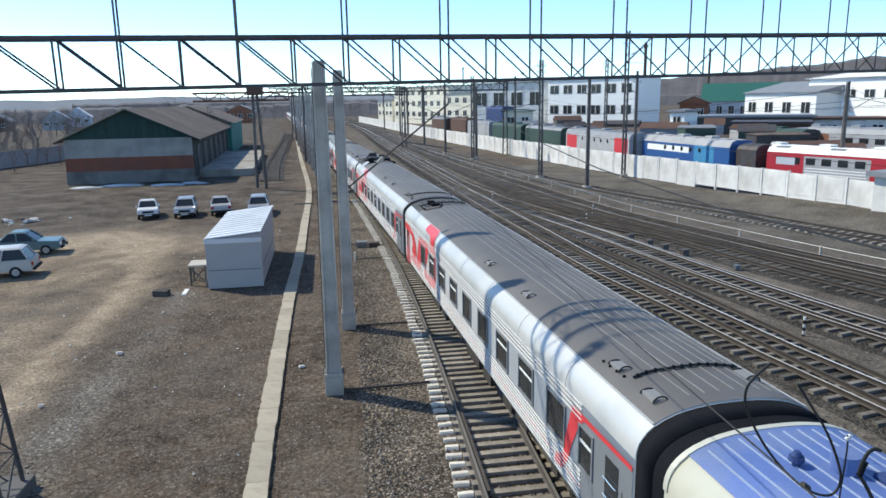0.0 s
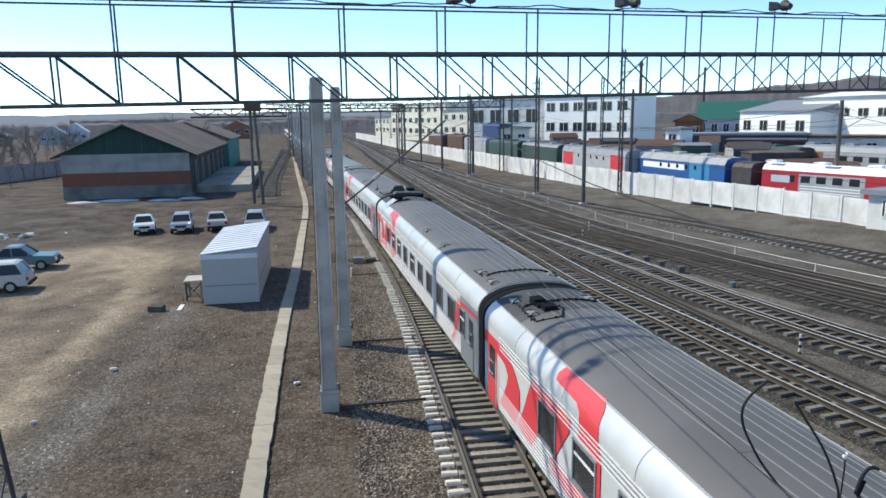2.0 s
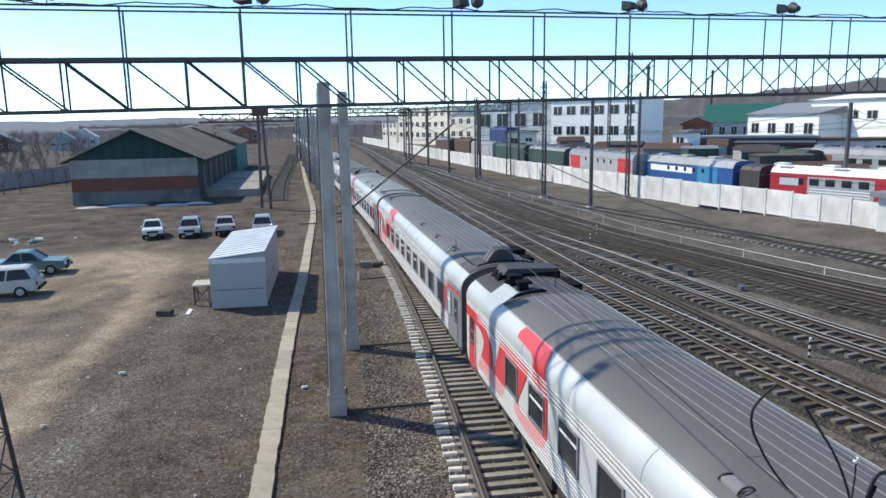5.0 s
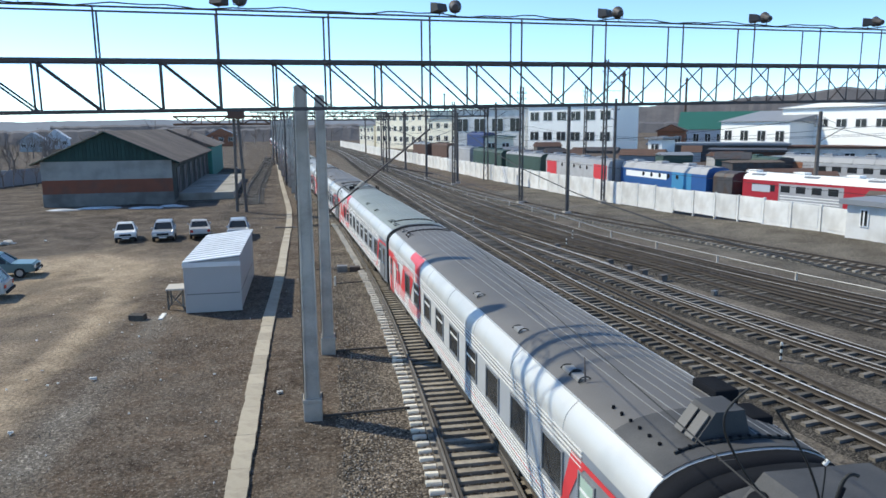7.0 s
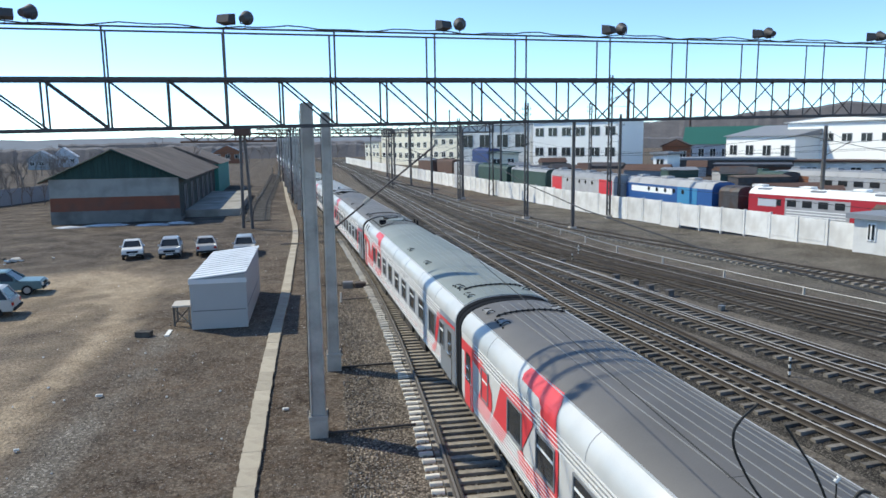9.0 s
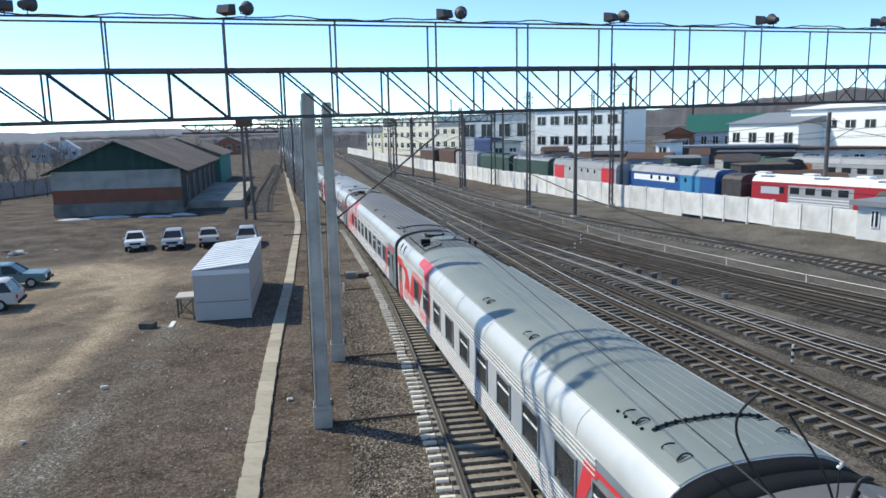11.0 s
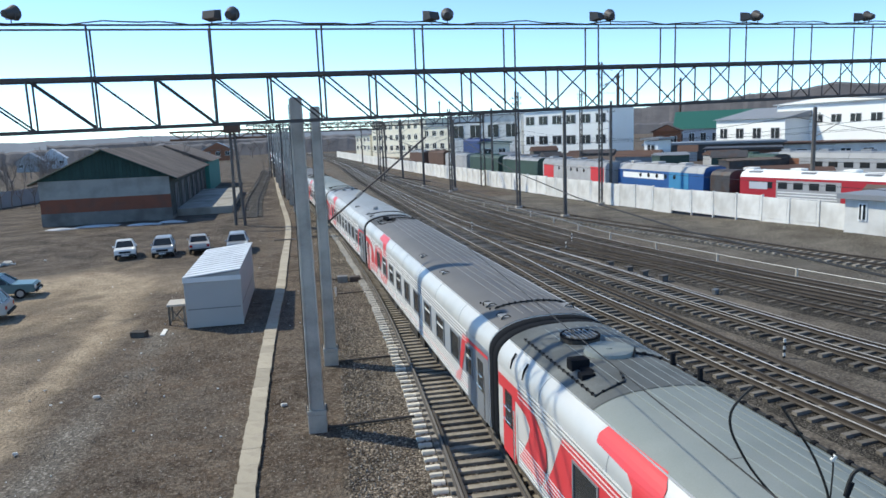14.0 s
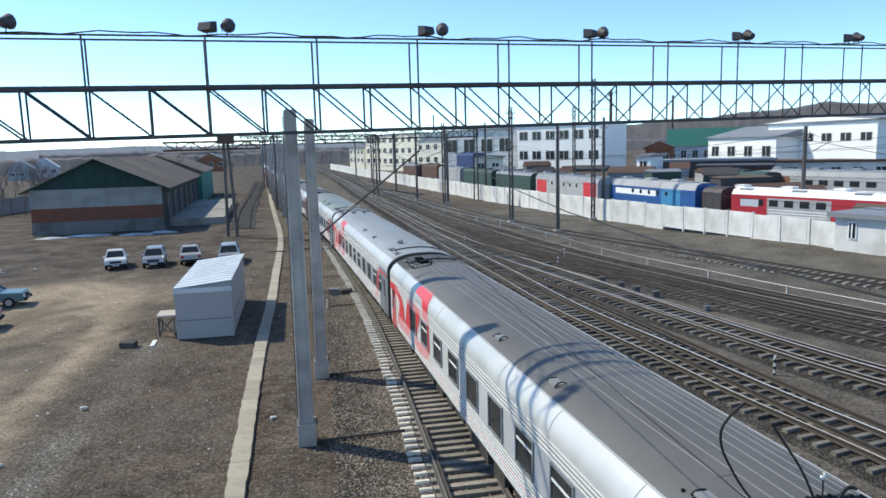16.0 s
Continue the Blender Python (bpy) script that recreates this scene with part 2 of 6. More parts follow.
M["platform"] = mat("worn_platform_concrete", (0.33, 0.31, 0.275), 0.95, var=0.35, scale=0.5, bump=0.25, tint=(0.15, 0.135, 0.115), tint_amount=0.7, tint_scale=0.35)
M["dampwall"] = mat("damp_grey_plaster", (0.20, 0.19, 0.178), 0.95, var=0.3, scale=0.8, bump=0.2, tint=(0.10, 0.092, 0.085), tint_amount=0.6, tint_scale=0.5)
M["depotorange"] = mat("dull_orange_plaster", (0.22, 0.085, 0.055), 0.95, var=0.18, scale=0.7, bump=0.15, tint=(0.13, 0.085, 0.07), tint_amount=0.6)
M["seampale"] = mat("pale_roof_seam_paint", (0.27, 0.295, 0.285), 0.55, 0.1, var=0.15, scale=2, bump=0.02)
M["seamblue"] = mat("pale_blue_seam_paint", (0.36, 0.42, 0.54), 0.45, 0.1, var=0.15, scale=2, bump=0.02)
M["seam"] = mat("roof_seam_paint", (0.26, 0.255, 0.25), 0.55, 0.1, var=0.15, scale=2, bump=0.02)


# ---- mesh helpers ----
def bm_box(bm, x0, x1, y0, y1, z0, z1):
    v = [bm.verts.new(p) for p in ((x0, y0, z0), (x1, y0, z0), (x1, y1, z0), (x0, y1, z0), (x0, y0, z1), (x1, y0, z1), (x1, y1, z1), (x0, y1, z1))]
    for f in ((3, 2, 1, 0), (4, 5, 6, 7), (0, 1, 5, 4), (1, 2, 6, 5), (2, 3, 7, 6), (3, 0, 4, 7)):
        bm.faces.new([v[i] for i in f])
    return v


def box(x0, x1, y0, y1, z0, z1, bevel=0.0):
    bm = bmesh.new()
    bm_box(bm, x0, x1, y0, y1, z0, z1)
    if bevel:
        bmesh.ops.bevel(bm, geom=bm.edges[:], offset=bevel, segments=2, affect="EDGES", profile=0.6)
    return bm


def bm_rod(bm, a, b, r, n=6, r2=None):
    """A tapered rod from a to b."""
    a, b = Vector(a), Vector(b)
    q = (b - a).to_track_quat("Z", "Y").to_matrix()
    r2 = r if r2 is None else r2
    rings = []
    for c, rad in ((a, r), (b, r2)):
        rings.append([bm.verts.new(c + q @ Vector((rad * math.cos(2 * math.pi * i / n), rad * math.sin(2 * math.pi * i / n), 0))) for i in range(n)])
    for i in range(n):
        j = (i + 1) % n
        bm.faces.new((rings[0][i], rings[0][j], rings[1][j], rings[1][i]))
    bm.faces.new(rings[0][::-1])
    bm.faces.new(rings[1])


def rod(a, b, r, n=6, r2=None):
    bm = bmesh.new()
    bm_rod(bm, a, b, r, n, r2)
    return bm


def tube(points, r, n=6):
    """One bent rod through the points."""
    bm = bmesh.new()
    ps = [Vector(p) for p in points]
    rings = []
    for i, p in enumerate(ps):
        d = (ps[min(i + 1, len(ps) - 1)] - p).normalized() + (p - ps[max(i - 1, 0)]).normalized()
        q = d.to_track_quat("Z", "Y").to_matrix()
        rings.append([bm.verts.new(p + q @ Vector((r * math.cos(2 * math.pi * k / n), r * math.sin(2 * math.pi * k / n), 0))) for k in range(n)])
    for a, b in zip(rings, rings[1:]):
        # join each ring to the nearest turn of the next
        s = min(range(n), key=lambda s: sum((a[k].co - b[(k + s) % n].co).length for k in range(n)))
        for k in range(n):
            j = (k + 1) % n
            bm.faces.new((a[k], a[j], b[(j + s) % n], b[(k + s) % n]))
    bm.faces.new(rings[0][::-1]), bm.faces.new(rings[-1])
    bmesh.ops.recalc_face_normals(bm, faces=bm.faces[:])
    return bm


def prism(outline, axis, a, b):
    """Extrude a 2D outline. axis y: outline is (x, z); axis x: (y, z); axis z: (x, y)."""
    bm = bmesh.new()
    put = {"y": lambda p, d: (p[0], d, p[1]), "x": lambda p, d: (d, p[0], p[1]), "z": lambda p, d: (p[0], p[1], d)}[axis]
    r0 = [bm.verts.new(put(p, a)) for p in outline]
    r1 = [bm.verts.new(put(p, b)) for p in outline]
    n = len(outline)
    for i in range(n):
        j = (i + 1) % n
        bm.faces.new((r0[i], r0[j], r1[j], r1[i]))
    bm.faces.new(r0[::-1])
    bm.faces.new(r1)
    bmesh.ops.recalc_face_normals(bm, faces=bm.faces[:])
    return bm


def to_mesh(name, bm, material, smooth=False):
    me = bpy.data.meshes.new(name)
    bm.to_mesh(me)
    bm.free()
    me.materials.append(M[material] if isinstance(material, str) else material)
    if smooth:
        for p in me.polygons:
            p.use_smooth = True
    return me


def part(name, bm, material, parent, label="", smooth=False, kind=""):
    me = bm if isinstance(bm, bpy.types.Mesh) else to_mesh(name, bm, material, smooth)
    ob = new(name, me)
    ob.parent = parent
    if label:
        ob["label"] = label
    if kind:
        ob["kind"] = kind
    return ob


def thing(name, label, category, group="", kind="", at=None):
    ob = new(name)
    ob.empty_display_size = 0.2
    if at is not None:
        ob.matrix_basis = at
    return tagged(ob, label, category, group, kind)


def single(name, bm, material, label, category, group="", kind="", at=None, smooth=False):
    ob = new(name, to_mesh(name, bm, material, smooth))
    if at is not None:
        ob.matrix_basis = at
    return tagged(ob, label, category, group, kind)


def curve_x(knots):
    """x as a smooth function of y through knots (x, y)."""
    ks = sorted((y, x) for x, y in knots)
    ys, xs = [k[0] for k in ks], [k[1] for k in ks]
    n = len(ks)
    m = []
    for i in range(n):
        if i == 0:
            m.append((xs[1] - xs[0]) / (ys[1] - ys[0]))
        elif i == n - 1:
            m.append((xs[-1] - xs[-2]) / (ys[-1] - ys[-2]))
        else:
            d0, d1 = (xs[i] - xs[i - 1]) / (ys[i] - ys[i - 1]), (xs[i + 1] - xs[i]) / (ys[i + 1] - ys[i])
            h0, h1 = ys[i] - ys[i - 1], ys[i + 1] - ys[i]
            m.append((d0 * h1 + d1 * h0) / (h0 + h1))

    def f(y):
        if y <= ys[0]:
            return xs[0] + m[0] * (y - ys[0])
        if y >= ys[-1]:
            return xs[-1] + m[-1] * (y - ys[-1])
        i = max(k for k in range(n - 1) if ys[k] <= y)
        h = ys[i + 1] - ys[i]
        u = (y - ys[i]) / h
        return ((2 * u ** 3 - 3 * u * u + 1) * xs[i] + (u ** 3 - 2 * u * u + u) * h * m[i]
                + (-2 * u ** 3 + 3 * u * u) * xs[i + 1] + (u ** 3 - u * u) * h * m[i + 1])
    return f


def heading(f, y):
    """Turn about z, in degrees, of a thing that runs along the curve f at y."""
    return -math.degrees(math.atan2(f(y + 0.5) - f(y - 0.5), 1.0))


# ---- ground ----
GROUND_Z = -0.30


WAY = [(-10.7, 14.0), (-10.7, 23.3), (-10.7, 26.4), (-10.7, 30.2), (-11.0, 35.1), (-11.7, 40.4), (-13.3, 45.9), (-16.4, 49.0), (-19.0, 47.1), (-20.0, 45.6), (-34, 50)]


def ground():
    def axis(lo, hi, step, far):
        a = list(np.arange(lo, hi + 0.01, step))
        d, left, right = step, a[0], a[-1]
        while right < far:
            d *= 1.35
            right += d
            left -= d
            a = [left] + a + [right]
        return np.array(a)
    xs, ys = axis(-44, 44, 0.55, 2600), axis(2, 110, 0.55, 2600)
    X, Y = np.meshgrid(xs, ys)

    def fbm(s, seed):
        out = np.zeros(X.shape)
        for i in range(X.shape[0]):
            for j in range(X.shape[1]):
                out[i, j] = noise.noise((X[i, j] * s + seed, Y[i, j] * s, seed * 1.7))
        return out
    n1, n2 = fbm(0.16, 3.1), fbm(0.55, 8.4)
    way = WAY
    dist = np.full(X.shape, 1e9)
    for (ax, ay), (bx, by) in zip(way, way[1:]):
        u = np.clip(((X - ax) * (bx - ax) + (Y - ay) * (by - ay)) / ((bx - ax) ** 2 + (by - ay) ** 2), 0, 1)
        dist = np.minimum(dist, np.hypot(X - ax - u * (bx - ax), Y - ay - u * (by - ay)))
    road = np.clip((1.75 - dist + 0.55 * n1 + 0.35 * n2) / 0.9, 0, 1)
    berm = np.exp(-((dist - 2.5 + 0.5 * n1) / 0.8) ** 2) * (X > -11.0) * (Y < 33) * np.clip(0.95 + 0.9 * n1 + 0.8 * n2, 0, 1)
    rut = np.exp(-((dist - 0.8) / 0.25) ** 2)
    lot = np.clip(1.2 - np.hypot((X + 14.5) / 9.5, (Y - 45.5) / 7.0) + 0.5 * n1, 0, 1)
    mud = np.clip((Y - 51 - 3 * n1) / 4, 0, 1) * np.clip((900 - Y) / 300, 0, 1) * np.clip((-5.5 - X) / 2, 0, 1)
    n3 = fbm(1.6, 5.2)
    edge = np.interp(Y, [14, 30, 35, 40.4, 45.9, 49, 52], [-9.1, -9.1, -9.4, -10.1, -11.6, -13.6, -17])
    worn = np.clip((edge - X + 0.7 * n1 + 0.4 * n2) / 0.4, 0, 1) * np.clip((51 - Y + 2 * n1) / 3, 0, 1) * np.clip(0.62 + 0.5 * n1 + 0.35 * n2, 0.15, 0.9)
    ruts = np.zeros(X.shape)
    for k in (-3.6, -2.2, -0.9, 0.5):
        ruts = np.maximum(ruts, np.exp(-((X - edge - k + 1.6 + 0.25 * n1) / 0.16) ** 2))
    road = np.maximum(road * 0.95, worn) * (1 - 0.35 * ruts)
    dirt = (1 - 0.8 * mud) * np.clip(road * 1.1 - 0.22 * rut * road + lot * 0.7 + (0.3 * n2 + 0.25 * n3) * np.clip(road + lot + 0.5, 0, 1) - 0.06, 0, 1) * (X < -5.0)
    # the lot is rough on the outside, flat beside the tracks
    rough = np.clip((-X - 4.5) / 4, 0, 1) * np.clip((120 - Y) / 40, 0, 1) * np.clip((Y + 10) / 20, 0, 1)
    Z = GROUND_Z + rough * (0.05 * n1 + 0.035 * n2 - 0.05 * rut)
    # heaps beyond the parking lot and a bank under the white wall
    furrow = np.exp(-((X + 13) / 14) ** 2 - ((Y - 68) / 10) ** 2)
    Z += rough * furrow * (0.22 * np.clip(n1, 0, 1) + 0.14 * n2 + 0.10 * n3)
    Z += rough * 0.5 * np.clip(n1 + 0.1, 0, 1) * np.exp(-((X + 26) / 7) ** 2 - ((Y - 66) / 6) ** 2)
    bank = np.clip((X - (31 + 0.0 * Y)) / 5.0, 0, 1) * np.clip((62 - Y) / 10, 0, 1) * np.clip((Y - 20) / 10, 0, 1)
    Z += 0.5 * bank + 0.08 * bank * n2
    oily = np.clip((X - 7.0 + 0.05 * Y + 1.5 * n1) / 2.0, 0, 1) * np.clip((27.5 - 0.16 * (Y - 30) - X + 2 * n1) / 3, 0, 1)
    h, w = X.shape
    verts = np.stack([X.ravel(), Y.ravel(), Z.ravel()], 1)
    idx = np.arange(h * w).reshape(h, w)
    faces = np.stack([idx[:-1, :-1].ravel(), idx[:-1, 1:].ravel(), idx[1:, 1:].ravel(), idx[1:, :-1].ravel()], 1)
    me = bpy.data.meshes.new("ground")
    me.from_pydata(verts.tolist(), [], faces.tolist())
    stone = np.clip((X - 23.5 + 0.16 * (Y - 40) * (Y < 90) - 1.2 * n1) / 2.0, 0, 1) * (X < 60) * (X > 8)
    for name, arr in (("dirt", dirt), ("oily", oily), ("stone", stone), ("mud", mud), ("berm", berm)):
        at = me.attributes.new(name, "FLOAT", "POINT")
        at.data.foreach_set("value", arr.ravel().astype(np.float32))
    for p in me.polygons:
        p.use_smooth = True
    # dark cinder soil, tan driven dirt, oil-blackened yard
    m = bpy.data.materials.new("cinder_soil")
    m.use_nodes = True
    nt = m.node_tree
    b = nt.nodes["Principled BSDF"]
    b.inputs["Roughness"].default_value, b.inputs["Specular IOR Level"].default_value = 0.97, 0.15
    tc = nt.nodes.new("ShaderNodeTexCoord")

    def nz(s, d):
        n = nt.nodes.new("ShaderNodeTexNoise")
        n.inputs["Scale"].default_value, n.inputs["Detail"].default_value = s, d
        n.inputs["Roughness"].default_value = 0.65
        nt.links.new(tc.outputs["Object"], n.inputs["Vector"])
        return n.outputs["Fac"]

    def ramp(src, lo, hi, a, c):
        r = nt.nodes.new("ShaderNodeMapRange")
        for k, v in zip(("From Min", "From Max", "To Min", "To Max"), (lo, hi, a, c)):
            r.inputs[k].default_value = v
        nt.links.new(src, r.inputs["Value"])
        return r.outputs[0]

    def mix(f, a, c, mode="MIX"):
        x = nt.nodes.new("ShaderNodeMix")
        x.data_type, x.blend_type = "RGBA", mode
        for key, v in (("Factor", f), ("A", a), ("B", c)):
            if isinstance(v, tuple):
                x.inputs[key].default_value = (*v, 1)
            elif isinstance(v, float):
                x.inputs[key].default_value = v
            else:
                nt.links.new(v, x.inputs[key])
        return x.outputs["Result"]

    def attr(name):
        a = nt.nodes.new("ShaderNodeAttribute")
        a.attribute_name = name
        return a.outputs["Fac"]
    soil = mix(ramp(nz(0.45, 8), 0.38, 0.62, 0, 1), (0.050, 0.036, 0.027), (0.120, 0.090, 0.067))
    soil = mix(ramp(nz(2.2, 6), 0.42, 0.66, 0, 0.8), soil, (0.165, 0.138, 0.112))
    soil = mix(ramp(nz(1.1, 6), 0.55, 0.70, 0, 0.7), soil, (0.040, 0.032, 0.027))
    soil = mix(ramp(nz(0.12, 5), 0.45, 0.65, 0, 0.5), soil, (0.145, 0.125, 0.105))
    soil = mix(attr("mud"), soil, mix(ramp(nz(0.35, 8), 0.4, 0.62, 0, 1), (0.048, 0.039, 0.033), (0.132, 0.108, 0.089)))
    soil = mix(attr("dirt"), soil, mix(ramp(nz(0.8, 6), 0.35, 0.65, 0, 1), (0.25, 0.197, 0.142), (0.42, 0.342, 0.25)))
    soil = mix(attr("oily"), soil, mix(ramp(nz(0.5, 6), 0.35, 0.65, 0, 1), (0.080, 0.070, 0.060), (0.172, 0.152, 0.130)))
    soil = mix(attr("stone"), soil, mix(ramp(nz(0.3, 6), 0.35, 0.65, 0, 1), (0.078, 0.070, 0.059), (0.165, 0.151, 0.131)))
    vor = nt.nodes.new("ShaderNodeTexVoronoi")
    vor.inputs["Scale"].default_value = 19.0
    nt.links.new(tc.outputs["Object"], vor.inputs["Vector"])
    sep = nt.nodes.new("ShaderNodeSeparateColor")
    nt.links.new(vor.outputs["Color"], sep.inputs[0])
    pebble = ramp(sep.outputs[0], 0.72, 1.0, 0, 1)
    bare = ramp(attr("dirt"), 0.25, 0.8, 0.42, 0.06)
    k = nt.nodes.new("ShaderNodeMath")
    k.operation = "MULTIPLY"
    nt.links.new(pebble, k.inputs[0])
    nt.links.new(bare, k.inputs[1])
    soil = mix(k.outputs[0], soil, (0.30, 0.265, 0.225))
    soil = mix(ramp(attr("berm"), 0.1, 0.8, 0, 0.9), soil, mix(pebble, (0.155, 0.141, 0.124), (0.40, 0.37, 0.33)))
    grains = nz(9.0, 8)
    soil = mix(1.0, soil, mix(ramp(grains, 0.3, 0.7, 0, 1), (0.42, 0.41, 0.40), (1.62, 1.58, 1.52)), "MULTIPLY")
    specks = ramp(nz(13.0, 1), 0.68, 0.73, 0, 0.8)
    soil = mix(specks, soil, (0.30, 0.28, 0.25))
    nt.links.new(soil, b.inputs["Base Color"])
    bn = nt.nodes.new("ShaderNodeBump")
    bn.inputs["Strength"].default_value, bn.inputs["Distance"].default_value = 1.0, 0.10
    nt.links.new(grains, bn.inputs["Height"])
    nt.links.new(bn.outputs[0], b.inputs["Normal"])
    me.materials.append(m)
    tagged(new("ground", me), "dark cinder soil with tan wheel-worn dirt and oily yard", "ground", kind="structure")


ground()

# ---- tracks ----
train_x = curve_x([(x + 0.08, y) for x, y in [(10.5, -80), (8.3, -40), (6.05, 0), (5.34, 10), (4.64, 20), (3.88, 30), (3.07, 40), (2.19, 50), (1.25, 60), (-0.8, 80),
                   (-2.9, 100), (-5.1, 120), (-9.6, 165), (-14.2, 210), (-34, 400), (-60, 640)]])
main_x = curve_x([(3.2, -60), (3.2, 0), (3.2, 25), (3.02, 32), (2.52, 42), (1.95, 50), (1.25, 59), (-0.8, 80), (-2.9, 100)])
YARD = [
    curve_x([(17.2, -10), (15.6, 8), (14.45, 16.4), (13.82, 20), (13.15, 25.2), (12.15, 32), (11.4, 44), (10.6, 56), (9.3, 80), (8.0, 105), (6.6, 134), (3.0, 222), (-14, 400)]),
    curve_x([(25, 2), (20.5, 15), (18.6, 21), (17.15, 27.8), (15.0, 40.8), (13.0, 52), (11.2, 66), (9.6, 92), (8.0, 120), (5.0, 190), (-10, 390)]),
    curve_x([(29, 8), (23.3, 24), (21.0, 31), (19.9, 36), (18.2, 45), (15.9, 60), (14.0, 84), (12.0, 120), (7.5, 200), (-6, 390)]),
    curve_x([(33, 8), (24.4, 29.8), (22.9, 34.5), (21.4, 40), (19.6, 47), (18.3, 54), (17.3, 62), (15.3, 80), (13.0, 106), (9.5, 165), (-2, 380)]),
    curve_x([(40, 16), (30.9, 35.4), (28.9, 41.2), (26.9, 48.2), (24.2, 56.4), (21.5, 66), (18.0, 86), (15.4, 110), (11.5, 160), (2, 360)]),
]


def sweep(f, off, profile, y0, y1):
    """Sweep a small profile (across, z) along a curve at a sideways offset."""
    ys, y = [], y0
    while y < y1:
        ys.append(y)
        y += 1.5 if y < 80 else (4 if y < 200 else 12)
    ys.append(y1)
    verts, faces, n = [], [], len(profile)
    for y in ys:
        d = f(y + 0.5) - f(y - 0.5)
        nx, ny = 1 / math.hypot(1, d), -d / math.hypot(1, d)
        for a, z in profile:
            verts.append((f(y) + (off + a) * nx, y + (off + a) * ny, z))
    for i in range(len(ys) - 1):
        for k in range(n):
            j = (k + 1) % n
            faces.append((i * n + k, i * n + j, (i + 1) * n + j, (i + 1) * n + k))
    faces += [tuple(range(n))[::-1], tuple(range((len(ys) - 1) * n, len(ys) * n))]
    bm = bmesh.new()
    vs = [bm.verts.new(v) for v in verts]
    for q in faces:
        bm.faces.new([vs[i] for i in q])
    bmesh.ops.recalc_face_normals(bm, faces=bm.faces[:])
    return bm


RAIL = [(-0.07, -0.17), (0.07, -0.17), (0.07, -0.155), (0.012, -0.13), (0.012, -0.045), (0.036, -0.035), (0.036, -0.006),
        (-0.036, -0.006), (-0.036, -0.035), (-0.012, -0.045), (-0.012, -0.13), (-0.07, -0.155)]
HEAD = [(-0.03, -0.008), (0.03, -0.008), (0.028, 0.0), (-0.028, 0.0)]


def sleeper_mesh(name, half, material, w=0.13, top=-0.15):
    bm = prism([(-w, top - 0.13), (w, top - 0.13), (w - 0.025, top), (-w + 0.025, top)], "x", -half, half)
    return to_mesh(name, bm, material)


CONCRETE = sleeper_mesh("sleeper", 1.35, "sleeper", 0.115)
BURIED = sleeper_mesh("sleeper", 1.3, "oldsleeper", 0.11, -0.205)
TIMBER = sleeper_mesh("sleeper", 1.35, "woodsleeper", 0.108, -0.155)


def sleepers(track, f, y0, y1, near_end, mesh, pitch=0.5, skip=None):
    far = bmesh.new()
    y, rng = y0, random.Random(int(f(30) * 100))
    while y < y1:
        m = pose(f(y), y, (0.012 if mesh is CONCRETE else 0.022) * rng.uniform(-1.2, 0.8), 0, rng.uniform(-0.4, 0.4), heading(f, y) + rng.uniform(-2, 2))
        if not (skip and skip(y)):
            if y < near_end:
                s = part("sleeper", mesh, None, track)
                s.matrix_basis = m
            else:
                vs = bm_box(far, -1.35, 1.35, -0.12, 0.12, -0.27, -0.155)
                for v in vs:
                    v.co = m @ v.co
        y += pitch
    if far.verts:
        part("sleepers_beyond", far, "sleeper" if mesh is CONCRETE else "woodsleeper", track, kind="stuff")
    else:
        far.free()


def rails(track, f, y0, y1, bright=True, shine=(), worn="railtop"):
    """Two rails; shine names the sides whose polished head has sun glint in its colour."""
    for off in (-0.745, 0.745):
        r = part("rail", sweep(f, off, RAIL, y0, y1), "rail", track)
        part("rail_head", sweep(f, off, HEAD, y0, y1), "railshine" if off in shine else (worn if bright else "rail"), r)


main = thing("main_track", "straight turnout track with concrete sleepers and check rail", "track", "tracks", "structure")
branch = thing("branch_track", "railway track beneath the passing passenger train", "track", "tracks", "structure")
rails(main, main_x, -30, 57, worn="raildull")
rails(branch, train_x, -100, 420, worn="raildull")
part("check_rail", sweep(lambda y: main_x(y), -0.65, RAIL, 13.5, 20.0), "rail", main)
part("check_rail", sweep(lambda y: train_x(y), 0.65, RAIL, 13.5, 20.0), "rail", branch)
bed = sweep(main_x, 0.6, [(-4.5, -0.45), (4.4, -0.45), (3.0, -0.225), (-1.9, -0.235), (-3.7, -0.282)], -30, 120)
for v in bed.verts:
    if v.co.z < -0.27 and v.co.x < main_x(v.co.y) - 2:
        v.co.x += 0.75 * noise.noise((v.co.y * 0.5, 2.0, v.co.z)) + 0.4 * noise.noise((v.co.y * 1.7, 7.0, 1.0))
part("ballast", bed, "gravel", main)


